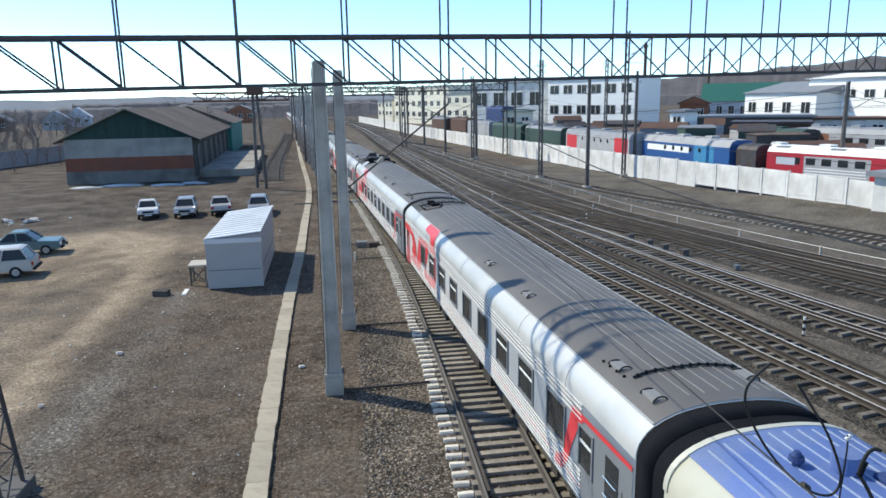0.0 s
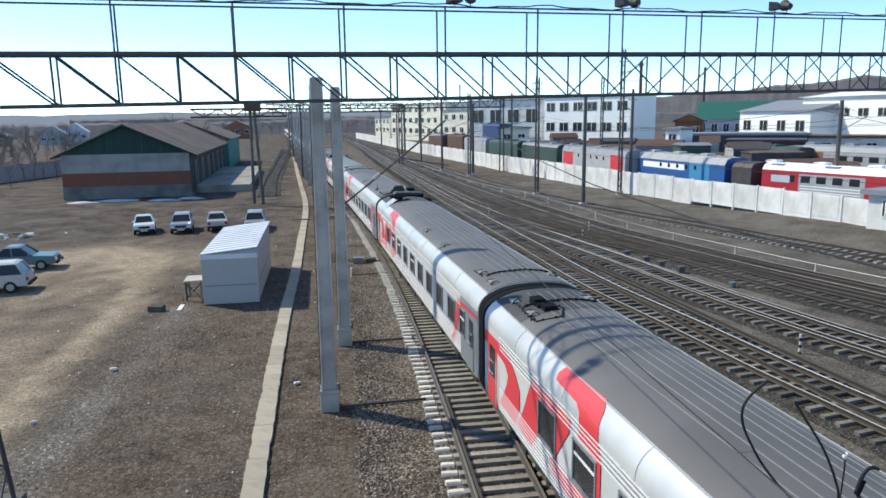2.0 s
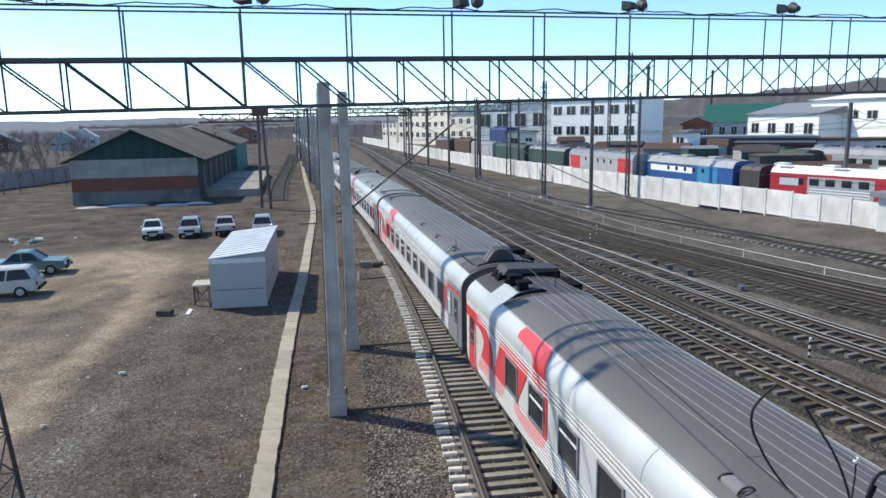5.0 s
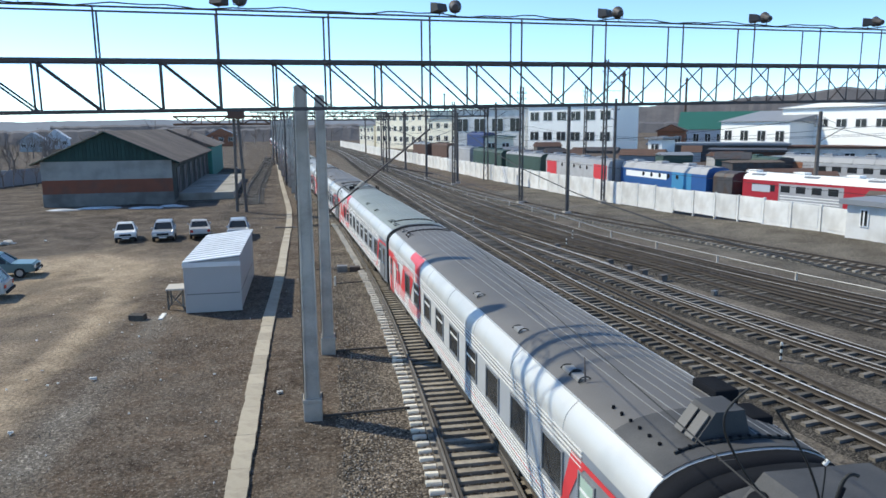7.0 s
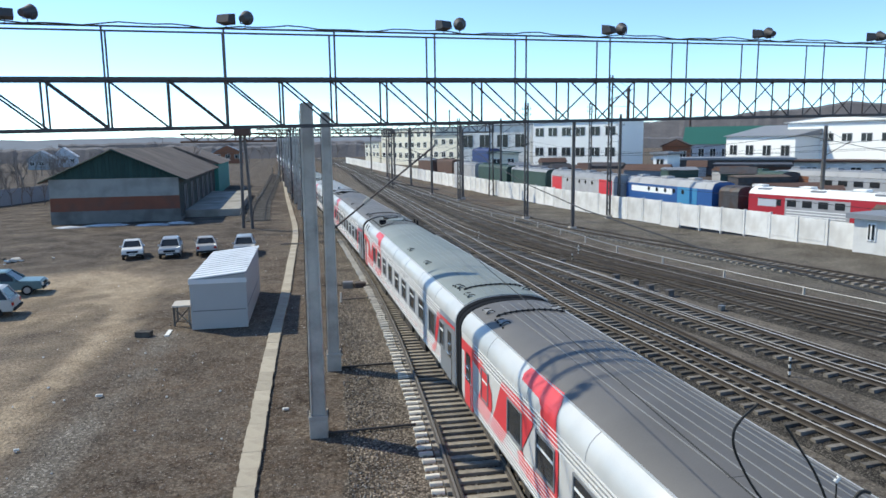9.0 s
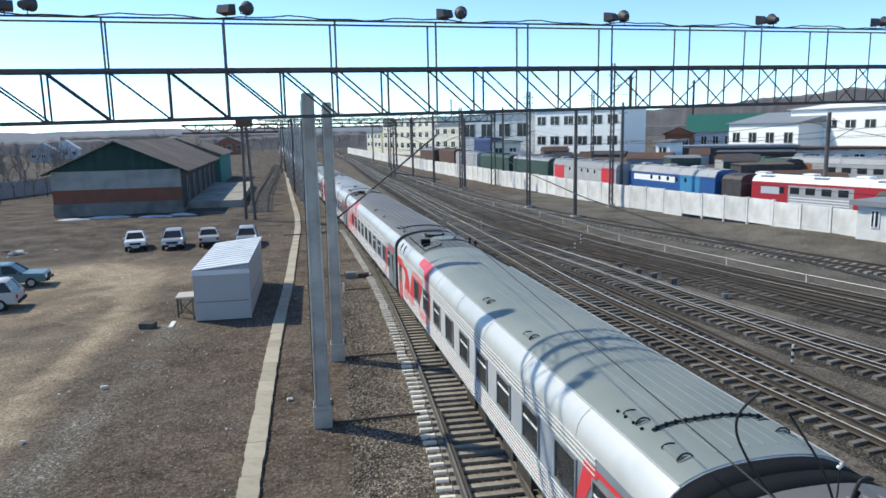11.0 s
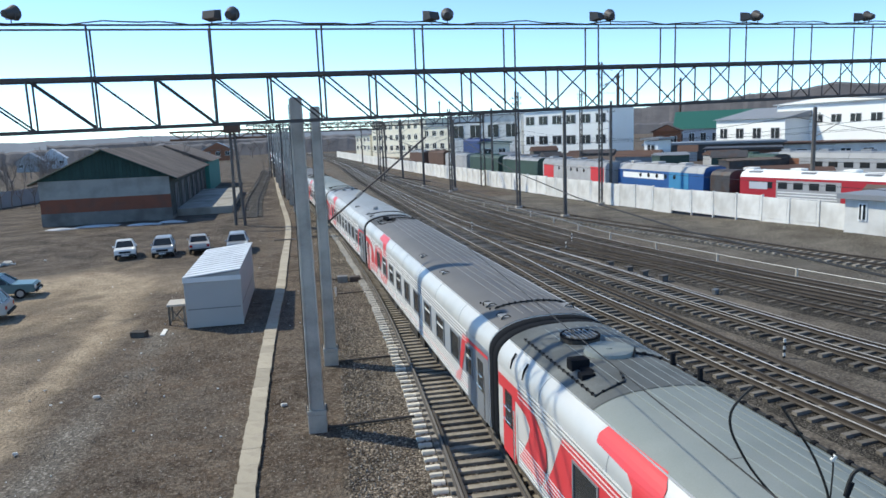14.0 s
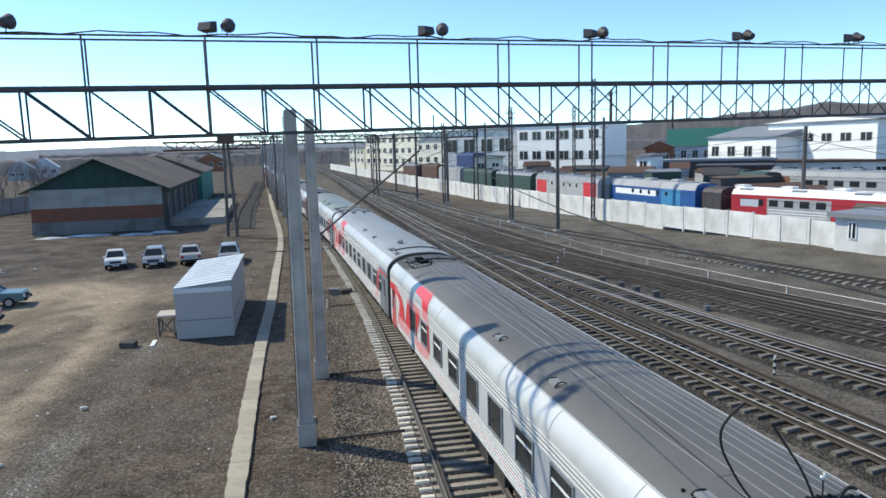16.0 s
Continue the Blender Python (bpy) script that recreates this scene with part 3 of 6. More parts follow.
def turnout_sleepers():
    y, rng = 6.0, random.Random(5)
    while y < 62:
        gap = train_x(y) - main_x(y)
        hd = heading(main_x, y) * 0.6 + heading(train_x, y) * 0.4 * min(1, max(gap, 0))
        if gap < 2.75 and y > 13.0:
            # long shared sleepers: left tip of one track to the right tip of the other
            x0, x1 = main_x(y) - 1.35, train_x(y) + 1.35
            w = 0.115
            bm = prism([(-w, -0.28), (w, -0.28), (w - 0.02, -0.15), (-w + 0.02, -0.15)], "x", -(x1 - x0) / 2 + 0.42, (x1 - x0) / 2)
            s = part("sleeper", bm, "sleeper", main)
            s.matrix_basis = pose((x0 + x1) / 2, y, 0.008 * rng.uniform(-1, 1), 0, 0, hd + rng.uniform(-0.8, 0.8))
        else:
            x0 = main_x(y) - 1.35
            s = part("sleeper", CONCRETE, None, main)
            s.matrix_basis = pose(main_x(y) + 0.02, y, 0, 0, 0, rng.uniform(-0.8, 0.8))
            s2 = part("sleeper", CONCRETE, None, branch)
            s2.matrix_basis = pose(train_x(y), y, -0.004, 0, 0, heading(train_x, y))
        tipm = pose(x0 + 0.22 + rng.uniform(-0.03, 0.03), y + rng.uniform(-0.02, 0.02), rng.uniform(-0.02, 0.006), 0, rng.uniform(-2, 2), hd + rng.uniform(-3, 3))
        tipm = tipm @ Matrix.Diagonal((rng.uniform(0.88, 1.1), rng.uniform(0.68, 0.9), 1, 1))
        e = part("sleeper_end", TIP, None, main)
        e.matrix_basis = tipm
        y += 0.43


TIP = to_mesh("sleeper_end", prism([(-0.13, -0.27), (0.13, -0.27), (0.115, -0.19), (0.075, -0.15), (-0.075, -0.15), (-0.115, -0.19)], "x", -0.19, 0.17), "tip")
sleepers(branch, train_x, 62, 220, 72, CONCRETE)
for i, f in enumerate(YARD):
    tr = thing("yard_track", "yard track with rusty rails on oily timber sleepers", "track", "tracks", "structure")
    rails(tr, f, 4, 380, bright=i in (0, 1, 3), shine=(0.745,) if i < 2 else ())
    part("ballast", sweep(f, 0, [(-2.6, -0.45), (2.6, -0.45), (1.5, -0.262 + 0.002 * i), (0.95, -0.24 + 0.002 * i), (-0.95, -0.24 + 0.002 * i), (-1.5, -0.262 + 0.002 * i)], 0, 380), "yardbed" if i < 4 else "sidingbed", tr)
# crossover rails between the yard tracks
CROSS = [curve_x([(10.9, 52), (11.55, 46), (12.43, 39.6), (13.25, 33.0), (13.72, 27.9), (14.05, 24.0), (14.35, 21.2), (14.62, 18.6), (15.3, 13)]),
         curve_x([(11.2, 66), (13.0, 52), (15.15, 40.8), (17.45, 27.8), (19.0, 21), (20.95, 15)]),
         curve_x([(15.0, 66), (17.3, 52), (20.2, 40), (23.6, 30)]),
         curve_x([(9.6, 84), (12.6, 62), (16.6, 46), (19.6, 38)])]
for f in CROSS:
    tr = thing("crossover_track", "crossover rails linking two yard tracks", "track", "tracks", "structure")
    ys = {0: (13, 52), 1: (15, 66), 2: (28, 66), 3: (38, 84)}[CROSS.index(f)]
    rails(tr, f, *ys, bright=CROSS.index(f) == 1)
siding_x = curve_x([(-8.6, 75), (-10.8, 99.8), (-12.6, 130), (-16.2, 185), (-30, 330)])
sd = thing("siding_track", "overgrown siding track beside the long depot", "track", "tracks", "structure")
rails(sd, siding_x, 80, 330, False)
sleepers(sd, siding_x, 80, 200, 80, TIMBER, 0.6)

# ---- light concrete cable trough ----
trough_x = curve_x([(-2.2, 4), (-2.45, 14.4), (-2.68, 20), (-3.03, 29.6), (-3.23, 40), (-3.56, 49.5), (-4.3, 68.7), (-6.3, 92.7), (-8.0, 112), (-12.2, 162), (-16.4, 208)])


def trough():
    t = thing("cable_trough", "cracked pale concrete cable trough lids in a line", "cable trough", kind="structure")
    rng = random.Random(11)
    y = 5.0
    while y < 200:
        L = 1.0 if y < 60 else 4.0
        w = 0.265 + rng.uniform(-0.015, 0.015)
        # chipped edges on the nearer lids
        chip = 0.03 if y < 60 else 0.0
        ends = [0.004 + (L - 0.008) * q / 4 for q in range(5)]
        rim = [(-w + rng.uniform(-0.01, 1) * chip * rng.choice((0.3, 1.2)), e) for e in ends] + [(w - rng.uniform(-0.01, 1) * chip * rng.choice((0.3, 1.2)), e) for e in ends[::-1]]
        bm = prism(rim, "z", -0.12, 0.0)
        s = part("lid", bm, "trough", t)
        s.matrix_basis = pose(trough_x(y) + rng.uniform(-0.008, 0.008), y, -0.2 + rng.uniform(-0.005, 0.005), rng.uniform(-0.25, 0.25), rng.uniform(-0.5, 0.5), heading(trough_x, y + L / 2) + rng.uniform(-0.25, 0.25))
        y += L


# ---- white panel wall along the yard ----
wall_knots = [(9.7, 239.7), (17.3, 166.6), (25.4, 100.6), (29.3, 77), (34.0, 56.2), (36.2, 46.0), (37.2, 40)]
wall_x = curve_x(wall_knots)


def panel_wall():
    w = thing("wall_east", "whitewashed precast concrete panel wall along the yard", "wall", kind="structure")
    rng = random.Random(4)
    y = 44.5
    L = 2.75
    while y < 300:
        hd = heading(wall_x, y)
        d = math.cos(math.radians(hd))
        m = pose(wall_x(y), y, rng.uniform(-0.06, 0.06), 0, rng.uniform(-1.0, 1.0), hd)
        zb = 0.2 if y < 62 else -0.1
        bm = box(-0.06, 0.06, 0.03, L - 0.03, zb - 0.15, 2.12, 0.0)
        bm_box(bm, -0.085, -0.061, 0.18, L - 0.18, zb + 0.25, 2.0)
        p = part("panel", bm, "whitewall", w)
        p.matrix_basis = m
        bm = box(-0.1, 0.1, -0.1, 0.028, -0.2, 2.2)
        p = part("post", bm, "whitewall", w)
        p.matrix_basis = m
        y += L * d


# ---- passenger train ----
PITCH, BODY = 23.6, 22.8
HALF = BODY / 2


BORDER = 38      # turn on the shoulder at which the white flank meets the crown


def car_profile(grow=0.0, z0=1.15):
    """Cross-section of a coach, left sill to right sill: (x, z)."""
    pts = [(-1.52, z0), (-1.55, z0 + 0.25), (-1.55, 3.2)]
    for a in (4, 9, 15, 22, 30, BORDER, 46, 57, 64, 71, 78, 84):
        # rounded shoulder running into the arched crown
        u = math.radians(a)
        pts.append((-1.55 * math.cos(u) ** 0.833, 3.2 + 0.82 * math.sin(u) ** 0.833))
    pts.append((0.0, 4.02))
    full = pts + [(-x, z) for x, z in pts[-2::-1]]
    if grow:
        full = [(x * (1 + grow / 1.55), z + grow * (0.3 if z > 2 else 0)) for x, z in full]
    return full


def loft(profile, y0, y1, closed=False, caps=True):
    bm = bmesh.new()
    r0 = [bm.verts.new((x, y0, z)) for x, z in profile]
    r1 = [bm.verts.new((x, y1, z)) for x, z in profile]
    n = len(profile)
    for i in range(n if closed else n - 1):
        j = (i + 1) % n
        bm.faces.new((r0[i], r0[j], r1[j], r1[i]))
    if caps and closed:
        bm.faces.new(r0[::-1])
        bm.faces.new(r1)
    bmesh.ops.recalc_face_normals(bm, faces=bm.faces[:])
    return bm


PROFILE = car_profile()


def skin(z):
    """Half width of the coach skin at height z."""
    side = [(x, zz) for x, zz in PROFILE if x <= 0]
    for (xa, za), (xb, zb) in zip(side, side[1:]):
        if za <= z <= zb and zb > za:
            return -(xa + (xb - xa) * (z - za) / (zb - za))
    return 0.0


def paint(outline, side=-1, lift=0.016):
    """A painted shape on the coach skin, given as an outline of (y, z), bent over the shoulder."""
    bm = bmesh.new()
    bm.faces.new([bm.verts.new((0, y, z)) for y, z in outline])
    z = 3.22
    while z < 4.0:
        bmesh.ops.bisect_plane(bm, geom=bm.verts[:] + bm.edges[:] + bm.faces[:], plane_co=(0, 0, z), plane_no=(0, 0, 1))
        z += 0.07
    bmesh.ops.triangulate(bm, faces=[f for f in bm.faces if len(f.verts) > 4])
    for v in bm.verts:
        over = max(0.0, v.co.z - 3.3)
        v.co.x = side * (skin(v.co.z) + lift)
        v.co.z += min(lift, over)
    bmesh.ops.recalc_face_normals(bm, faces=bm.faces[:])
    return bm


def bogie(parent, y):
    bm = bmesh.new()
    for sx in (-1.0, 1.0):
        bm_box(bm, sx - 0.09, sx + 0.09, y - 1.75, y + 1.75, 0.42, 0.66)
        for sy in (-1.2, 1.2):
            bm_box(bm, sx - 0.14, sx + 0.14, y + sy - 0.2, y + sy + 0.2, 0.32, 0.78)
        bm_rod(bm, (sx, y - 0.35, 0.3), (sx, y - 0.35, 1.0), 0.12, 8)
        bm_rod(bm, (sx, y + 0.35, 0.3), (sx, y + 0.35, 1.0), 0.12, 8)
    bm_box(bm, -1.1, 1.1, y - 0.35, y + 0.35, 0.5, 0.85)
    b = part("bogie", bm, "under", parent)
    for sy in (-1.2, 1.2):
        w = bmesh.new()
        for sx in (-0.79, 0.79):
            bm_rod(w, (sx - 0.06, y + sy, 0.475), (sx + 0.06, y + sy, 0.475), 0.475, 20)
        bm_rod(w, (-0.9, y + sy, 0.475), (0.9, y + sy, 0.475), 0.08, 8)
        part("wheelset", w, "under", b)


def slim(c):
    """Bring the cross-section to the loading gauge of this line."""
    for o in c.children_recursive:
        o.data.transform(Matrix.Diagonal((1.0, 1, 0.94, 1)))
    return c


def coach(roof="roofdark", gear=0):
    c = thing("passenger_coach", {"roofdark": "light grey passenger coach with red livery and dark roof",
                                  "roofgreen": "light grey passenger coach with red livery and grey-green roof",
                                  "roofpale": "light grey passenger coach with red livery and pale roof"}[roof], "train car", "train coaches")
    part("body", loft(PROFILE, -HALF, HALF, True), "trainside", c, "light grey ribbed steel coach body", True)
    # roof: white flank and darker crown, lying on the shell
    flank = [(x, z) for x, z in PROFILE if z >= 3.19]
    k = [i for i, (x, z) in enumerate(flank) if x < -1.55 * math.cos(math.radians(BORDER)) ** 0.833 - 0.01][-1]
    for sgn in (-1, 1):
        prof = [(sgn * (abs(x) + 0.006), z + 0.006) for x, z in flank[:k + 2]]
        part("roof_flank", loft(prof, -HALF, HALF), "trainroofside", c, "white roof flank", True)
    crown = [(x, z + 0.02) for x, z in flank if abs(x) <= abs(flank[k + 1][0]) + 0.001]
    part("roof_crown", loft(crown, -HALF + 0.02, HALF - 0.02), roof, c, "", True)
    # raised roof seams
    side_z = lambda x: float(np.interp(-abs(x), [q[0] for q in crown if q[0] <= 0], [q[1] for q in crown if q[0] <= 0]))
    for x in (-0.52, -0.27, -0.02, 0.23, 0.46, 0.68, 0.88, 1.06):
        z = side_z(x)
        part("roof_seam", box(x - 0.008, x + 0.008, -HALF + 0.35, HALF - 0.35, z - 0.03, z + 0.014), "seam" if roof == "roofdark" else "seampale", c)
    # drip edge between flank and crown, and welded joints across the flank
    for sgn in (-1, 1):
        xe = sgn * abs(flank[k + 1][0])
        part("drip_edge", box(xe - 0.014, xe + 0.014, -HALF + 0.03, HALF - 0.03, flank[k + 1][1] - 0.01, flank[k + 1][1] + 0.03), "trainroofside", c)
    for y in (-8.6, -5.7, -2.8, 0.1, 3.0, 5.9, 8.8):
        for sgn in (-1, 1):
            prof = [(sgn * (abs(x) + 0.010), z + 0.010) for x, z in flank[:k + 2]]
            inner = [(sgn * (abs(x) - 0.01), z - 0.01) for x, z in flank[:k + 2]]
            part("flank_joint", loft(prof + inner[::-1], y - 0.008, y + 0.008, True), "roofgrey", c)
    # horizontal corrugation, with ridge highlights and groove shade put into the colours
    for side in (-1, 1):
        # dark strips stand in for the shade that the ribs cast
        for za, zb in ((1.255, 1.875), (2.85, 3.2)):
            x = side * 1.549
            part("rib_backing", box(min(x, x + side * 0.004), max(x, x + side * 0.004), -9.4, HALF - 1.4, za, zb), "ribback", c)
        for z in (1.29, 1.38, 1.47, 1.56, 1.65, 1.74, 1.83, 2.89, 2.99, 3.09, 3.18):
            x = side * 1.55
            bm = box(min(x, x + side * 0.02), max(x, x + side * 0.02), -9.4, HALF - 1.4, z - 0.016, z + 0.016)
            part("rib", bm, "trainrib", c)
        x = side * 1.553
        part("sill_line", box(min(x, x + side * 0.004), max(x, x + side * 0.004), -9.4, HALF - 1.4, 1.508, 1.525), "red", c, "thin red waist line")
        # windows
        rng = random.Random(gear * 7 + side)
        ys = [-9.62] + [-8.15 + i * 1.85 for i in range(9)] + ([9.0] if gear == 5 else [])
        for i, y in enumerate(ys):
            hw = 0.46 if i not in (0, 10) else 0.27
            fr = bmesh.new()
            xo, xi = side * 1.585, side * 1.53
            for a, b2, z0, z1 in ((-hw - 0.05, -hw, 1.98, 2.77), (hw, hw + 0.05, 1.98, 2.77), (-hw - 0.05, hw + 0.05, 1.93, 1.98), (-hw - 0.05, hw + 0.05, 2.77, 2.81)):
                bm_box(fr, min(xo, xi), max(xo, xi), y + a, y + b2, z0, z1)
            w = part("window", fr, "doorgrey", c)
            xg = side * 1.562
            part("pane", box(min(xg, xi), max(xg, xi), y - hw, y + hw, 1.98, 2.77), "curtain" if i == 10 or (i == 0 and gear == 5) else "glassdark", w)
            if rng.random() < 0.45 or i in (0, 7, 8):
                xb = side * 1.568
                z0 = rng.choice((2.46, 2.5))
                part("transom", box(min(xb, xi), max(xb, xi), y - hw, y + hw, z0, z0 + 0.06), "blind", w, "white window transom")
        # doors at both ends
        for sy in (-1, 1):
            y = sy * (HALF - 0.75)
            x = side * 1.558
            d = part("door", box(min(x, side * 1.5), max(x, side * 1.5), y - 0.42, y + 0.42, 1.15, 3.0, 0.01), "red" if sy > 0 else "doorgrey", c, "red coach door" if sy > 0 else "grey coach door")
            xg = side * 1.566
            part("pane", box(min(xg, side * 1.5), max(xg, side * 1.5), y - 0.24, y + 0.24, 1.9, 2.75), "glassdark", d)
            for q in (-0.16, 0.16):
                xb = side * 1.6
                part("window_bar", rod((xb, y - 0.24, 2.2 + q), (xb, y + 0.24, 2.2 + q), 0.015), "chrome", d)
            part("handrail", rod((side * 1.62, y - 0.5, 1.3), (side * 1.62, y - 0.5, 2.5), 0.018), "chrome", d)
        x = side * 1.5575
        for sy in (-1,):
            y0, y1 = -HALF + 0.05, -9.42
            part("end_panel", box(min(x, side * 1.5), max(x, side * 1.5), y0, y1, 1.18, 3.02), "doorgrey", c, "grey painted vestibule wall")
        # livery: broad red letter-like shapes at one end, one ribbon at the other
        swoosh = [(11.34, 3.02), (9.9, 3.04), (9.2, 2.95), (8.75, 2.7), (8.42, 2.41), (8.38, 2.05), (8.55, 1.62), (8.75, 1.42), (9.95, 1.50), (9.62, 1.85), (9.36, 2.2), (9.28, 2.45), (9.55, 2.64), (10.2, 2.72), (11.34, 2.70)]
        leg = [(7.6, 3.02), (6.5, 3.07), (5.4, 3.08), (5.52, 2.77), (5.82, 2.39), (6.16, 1.95), (6.2, 2.78), (7.16, 2.78), (7.16, 1.93), (7.55, 1.46), (8.55, 1.5), (8.1, 2.12)]
        hook = [(6.46, 1.78), (6.16, 1.95), (5.95, 1.80), (5.4, 1.86), (4.3, 1.90), (4.3, 2.85), (4.14, 2.85), (4.14, 2.0), (4.3, 1.62), (4.75, 1.50), (5.7, 1.48), (6.3, 1.52)]
        sail = [(6.35, 3.50), (6.42, 3.62), (6.36, 3.76), (5.2, 3.77), (4.68, 3.78), (4.45, 3.66), (4.3, 3.37), (4.14, 2.85), (4.44, 2.85), (5.1, 2.87), (5.05, 3.1), (5.1, 3.36), (5.3, 3.47)]
        for shape in (swoosh, leg, hook, sail):
            part("livery_shape", paint(shape, side), "red", c, "red livery shape")
        ribbon = [(-9.0, 3.02), (-11.34, 3.06), (-11.34, 2.97), (-9.52, 2.92), (-9.3, 2.72), (-9.0, 2.2), (-8.8, 1.72), (-8.55, 1.42), (-8.1, 1.38), (-8.25, 1.62), (-8.55, 1.75), (-8.72, 2.3)]
        for q, (ya, yb) in enumerate(((-0.42, -0.55), (-0.60, -0.72), (-0.77, -0.90))):
            part("emblem", box(min(side * 1.553, side * 1.549), max(side * 1.553, side * 1.549), yb, ya, 2.48, 2.62), "red", c, "small red emblem")
        part("livery_ribbon", paint(ribbon, side, 0.018), "red", c, "red ribbon stripe")
    # ends
    for sy in (-1, 1):
        y = sy * HALF
        prof = [(x * 0.994, z * 0.998) for x, z in PROFILE]
        part("gangway", loft(prof, y, y + sy * 0.40, True), "bellows", c, "black rubber gangway bellows", True)
        bm = bmesh.new()
        bm_box(bm, -1.3, 1.3, y - 0.1, y + sy * 0.1, 0.85, 1.18)
        bm_rod(bm, (0, y, 0.95), (0, y + sy * 0.4, 0.95), 0.16, 8)
        part("coupler", bm, "under", c)
        bogie(c, sy * 8.2)
    rng = random.Random(gear)
    part("floor_frame", box(-1.35, 1.35, -HALF + 0.4, HALF - 0.4, 1.0, 1.16), "under", c)
    y = -5.6
    while y < 5.5:
        L = rng.uniform(0.7, 1.9)
        for x0, x1 in ((-1.3, -0.55), (0.55, 1.3)):
            part("equipment_box", box(x0, x1, y, y + L, 0.55 + rng.uniform(-0.1, 0.1), 1.0), "under", c)
        y += L + rng.uniform(0.2, 0.8)
    # roof gear
    def dome(y, x):
        bm = bmesh.new()
        bm_rod(bm, (x, y, 4.0), (x, y, 4.30), 0.15, 12, 0.13)
        bm_rod(bm, (x, y, 4.30), (x, y, 4.36), 0.19, 12, 0.10)
        part("roof_vent", bm, roof, c)

    def rail_loop(y, x):
        """Low hatch with a bent handrail over one end."""
        z = side_z(x)
        part("roof_hatch", box(x - 0.10, x + 0.12, y - 0.19, y + 0.19, z - 0.06, z + 0.03, 0.015), "seam" if roof == "roofdark" else roof, c)
        for q, h in ((-0.21, 0.11), (0.21, 0.07)):
            bow = [(x + 0.01 - 0.13 * math.cos(math.pi * a / 6), y + q, z - 0.03 + h * math.sin(math.pi * a / 6)) for a in range(7)]
            part("roof_handrail", tube(bow, 0.015), "wire", c)

    def beads(points, step=0.16, r=0.02):
        """Clamps along a roof cable."""
        bm = bmesh.new()
        for a, b in zip(points, points[1:]):
            a, b = Vector(a), Vector(b)
            n = max(1, int((b - a).length / step))
            for q in range(n):
                p = a.lerp(b, (q + 0.5) / n)
                bm_box(bm, p.x - r, p.x + r, p.y - r, p.y + r, p.z - 0.03, p.z + 0.035)
        part("cable_clamp", bm, "bellows", c, kind="stuff")

    def arch(y, x0=-0.95, x1=0.95, lift=0.035):
        xs = np.linspace(x0, x1, 13)
        pts = [(float(x), y + 0.012 * math.sin(7 * x), side_z(float(x)) + lift) for x in xs]
        part("roof_cable", tube(pts, 0.024), "wire", c)
        beads(pts, 0.2)
    for y in (-1.3, -4.7):
        rail_loop(y, -0.98)
    ends = []
    if gear != 5:
        ends.append(-1)
    if gear not in (2, 4):
        ends.append(1)
    for sy in ends:
        arch(sy * 10.05)
        rail_loop(sy * 9.5, -0.92)
        rail_loop(sy * 10.75, -0.95)
        rail_loop(sy * 10.4, 0.86)
        beads([(-1.06, sy * 9.0, side_z(-1.06)), (-1.02, sy * 10.0, side_z(-1.02))], 0.24)
    if gear in (1, 2, 3):
        part("roof_patch", loft([(x, z + 0.006) for x, z in crown], 9.3, HALF - 0.03), "tarroof", c, "blackened roof end", True)
    if gear in (1, 3):
        bm = box(-0.72, -0.42, 9.9, 10.3, 4.0, 4.27, 0.02)
        bm_box(bm, -0.66, -0.34, 9.35, 9.7, 4.0, 4.24)
        bm_box(bm, -0.7, -0.5, 9.68, 9.92, 4.05, 4.2)
        part("antenna_box", bm, "bellows", c, "black roof antenna gear")
        loop = [(-1.0, 10.5, side_z(-1.0) + 0.03), (-1.02, 8.9, side_z(-1.02) + 0.03), (-0.45, 8.75, side_z(-0.45) + 0.03), (-0.2, 9.4, side_z(-0.2) + 0.03), (-0.5, 10.3, side_z(-0.5) + 0.03)]
        part("roof_cable", tube(loop, 0.02), "wire", c)
        beads(loop, 0.22)
    if gear == 2:
        unit = part("cooling_unit", prism([(-1.0, 3.75), (1.0, 3.75), (0.98, 4.24), (-0.55, 4.30)], "y", 10.35, 11.2), "tarroof", c, "wide sooty roof cooling unit")
        part("unit_skirt", prism([(-1.02, 3.72), (1.02, 3.72), (1.0, 4.14), (-0.82, 4.12)], "y", 10.30, 10.36), "bellows", unit)
        nrm = Vector((-0.774, 0, 0.633))
        for q in (10.57, 10.98):
            a = Vector((-0.775, q, 4.025))
            part("fan", rod(a - nrm * 0.03, a + nrm * 0.035, 0.17, 16, 0.15), "bellows", unit, "round black fan")
        bm = box(-0.78, -0.38, 9.45, 9.8, 3.9, 4.30, 0.03)
        bm_box(bm, -0.68, -0.46, 9.78, 10.05, 3.95, 4.2)
        bm_box(bm, -0.86, -0.74, 9.5, 9.7, 3.9, 4.16)
        part("antenna_box", bm, "bellows", c, "black roof antenna gear")
        bm = box(-0.70, -0.44, 8.8, 9.05, 3.9, 4.24, 0.02)
        bm_box(bm, -0.74, -0.36, 8.76, 9.1, 4.2, 4.27)
        part("antenna_box", bm, "bellows", c, "black roof antenna gear")
        part("fairing", prism([(-1.50, 3.52), (-1.36, 3.72), (-0.88, 4.05), (-0.82, 4.06), (-0.82, 3.95), (-1.25, 3.66)], "y", 8.45, 9.6), "trainroofside", c, "raised pale fairing panel")
        # end face turned from the sun: its shade is put into the black colour
        part("fairing_end", prism([(-1.40, 3.62), (-0.86, 4.04), (-0.2, 4.14), (-0.05, 4.08), (-0.9, 3.80)], "y", 8.40, 8.47), "bellows", c, "shaded end of the fairing, coloured black")
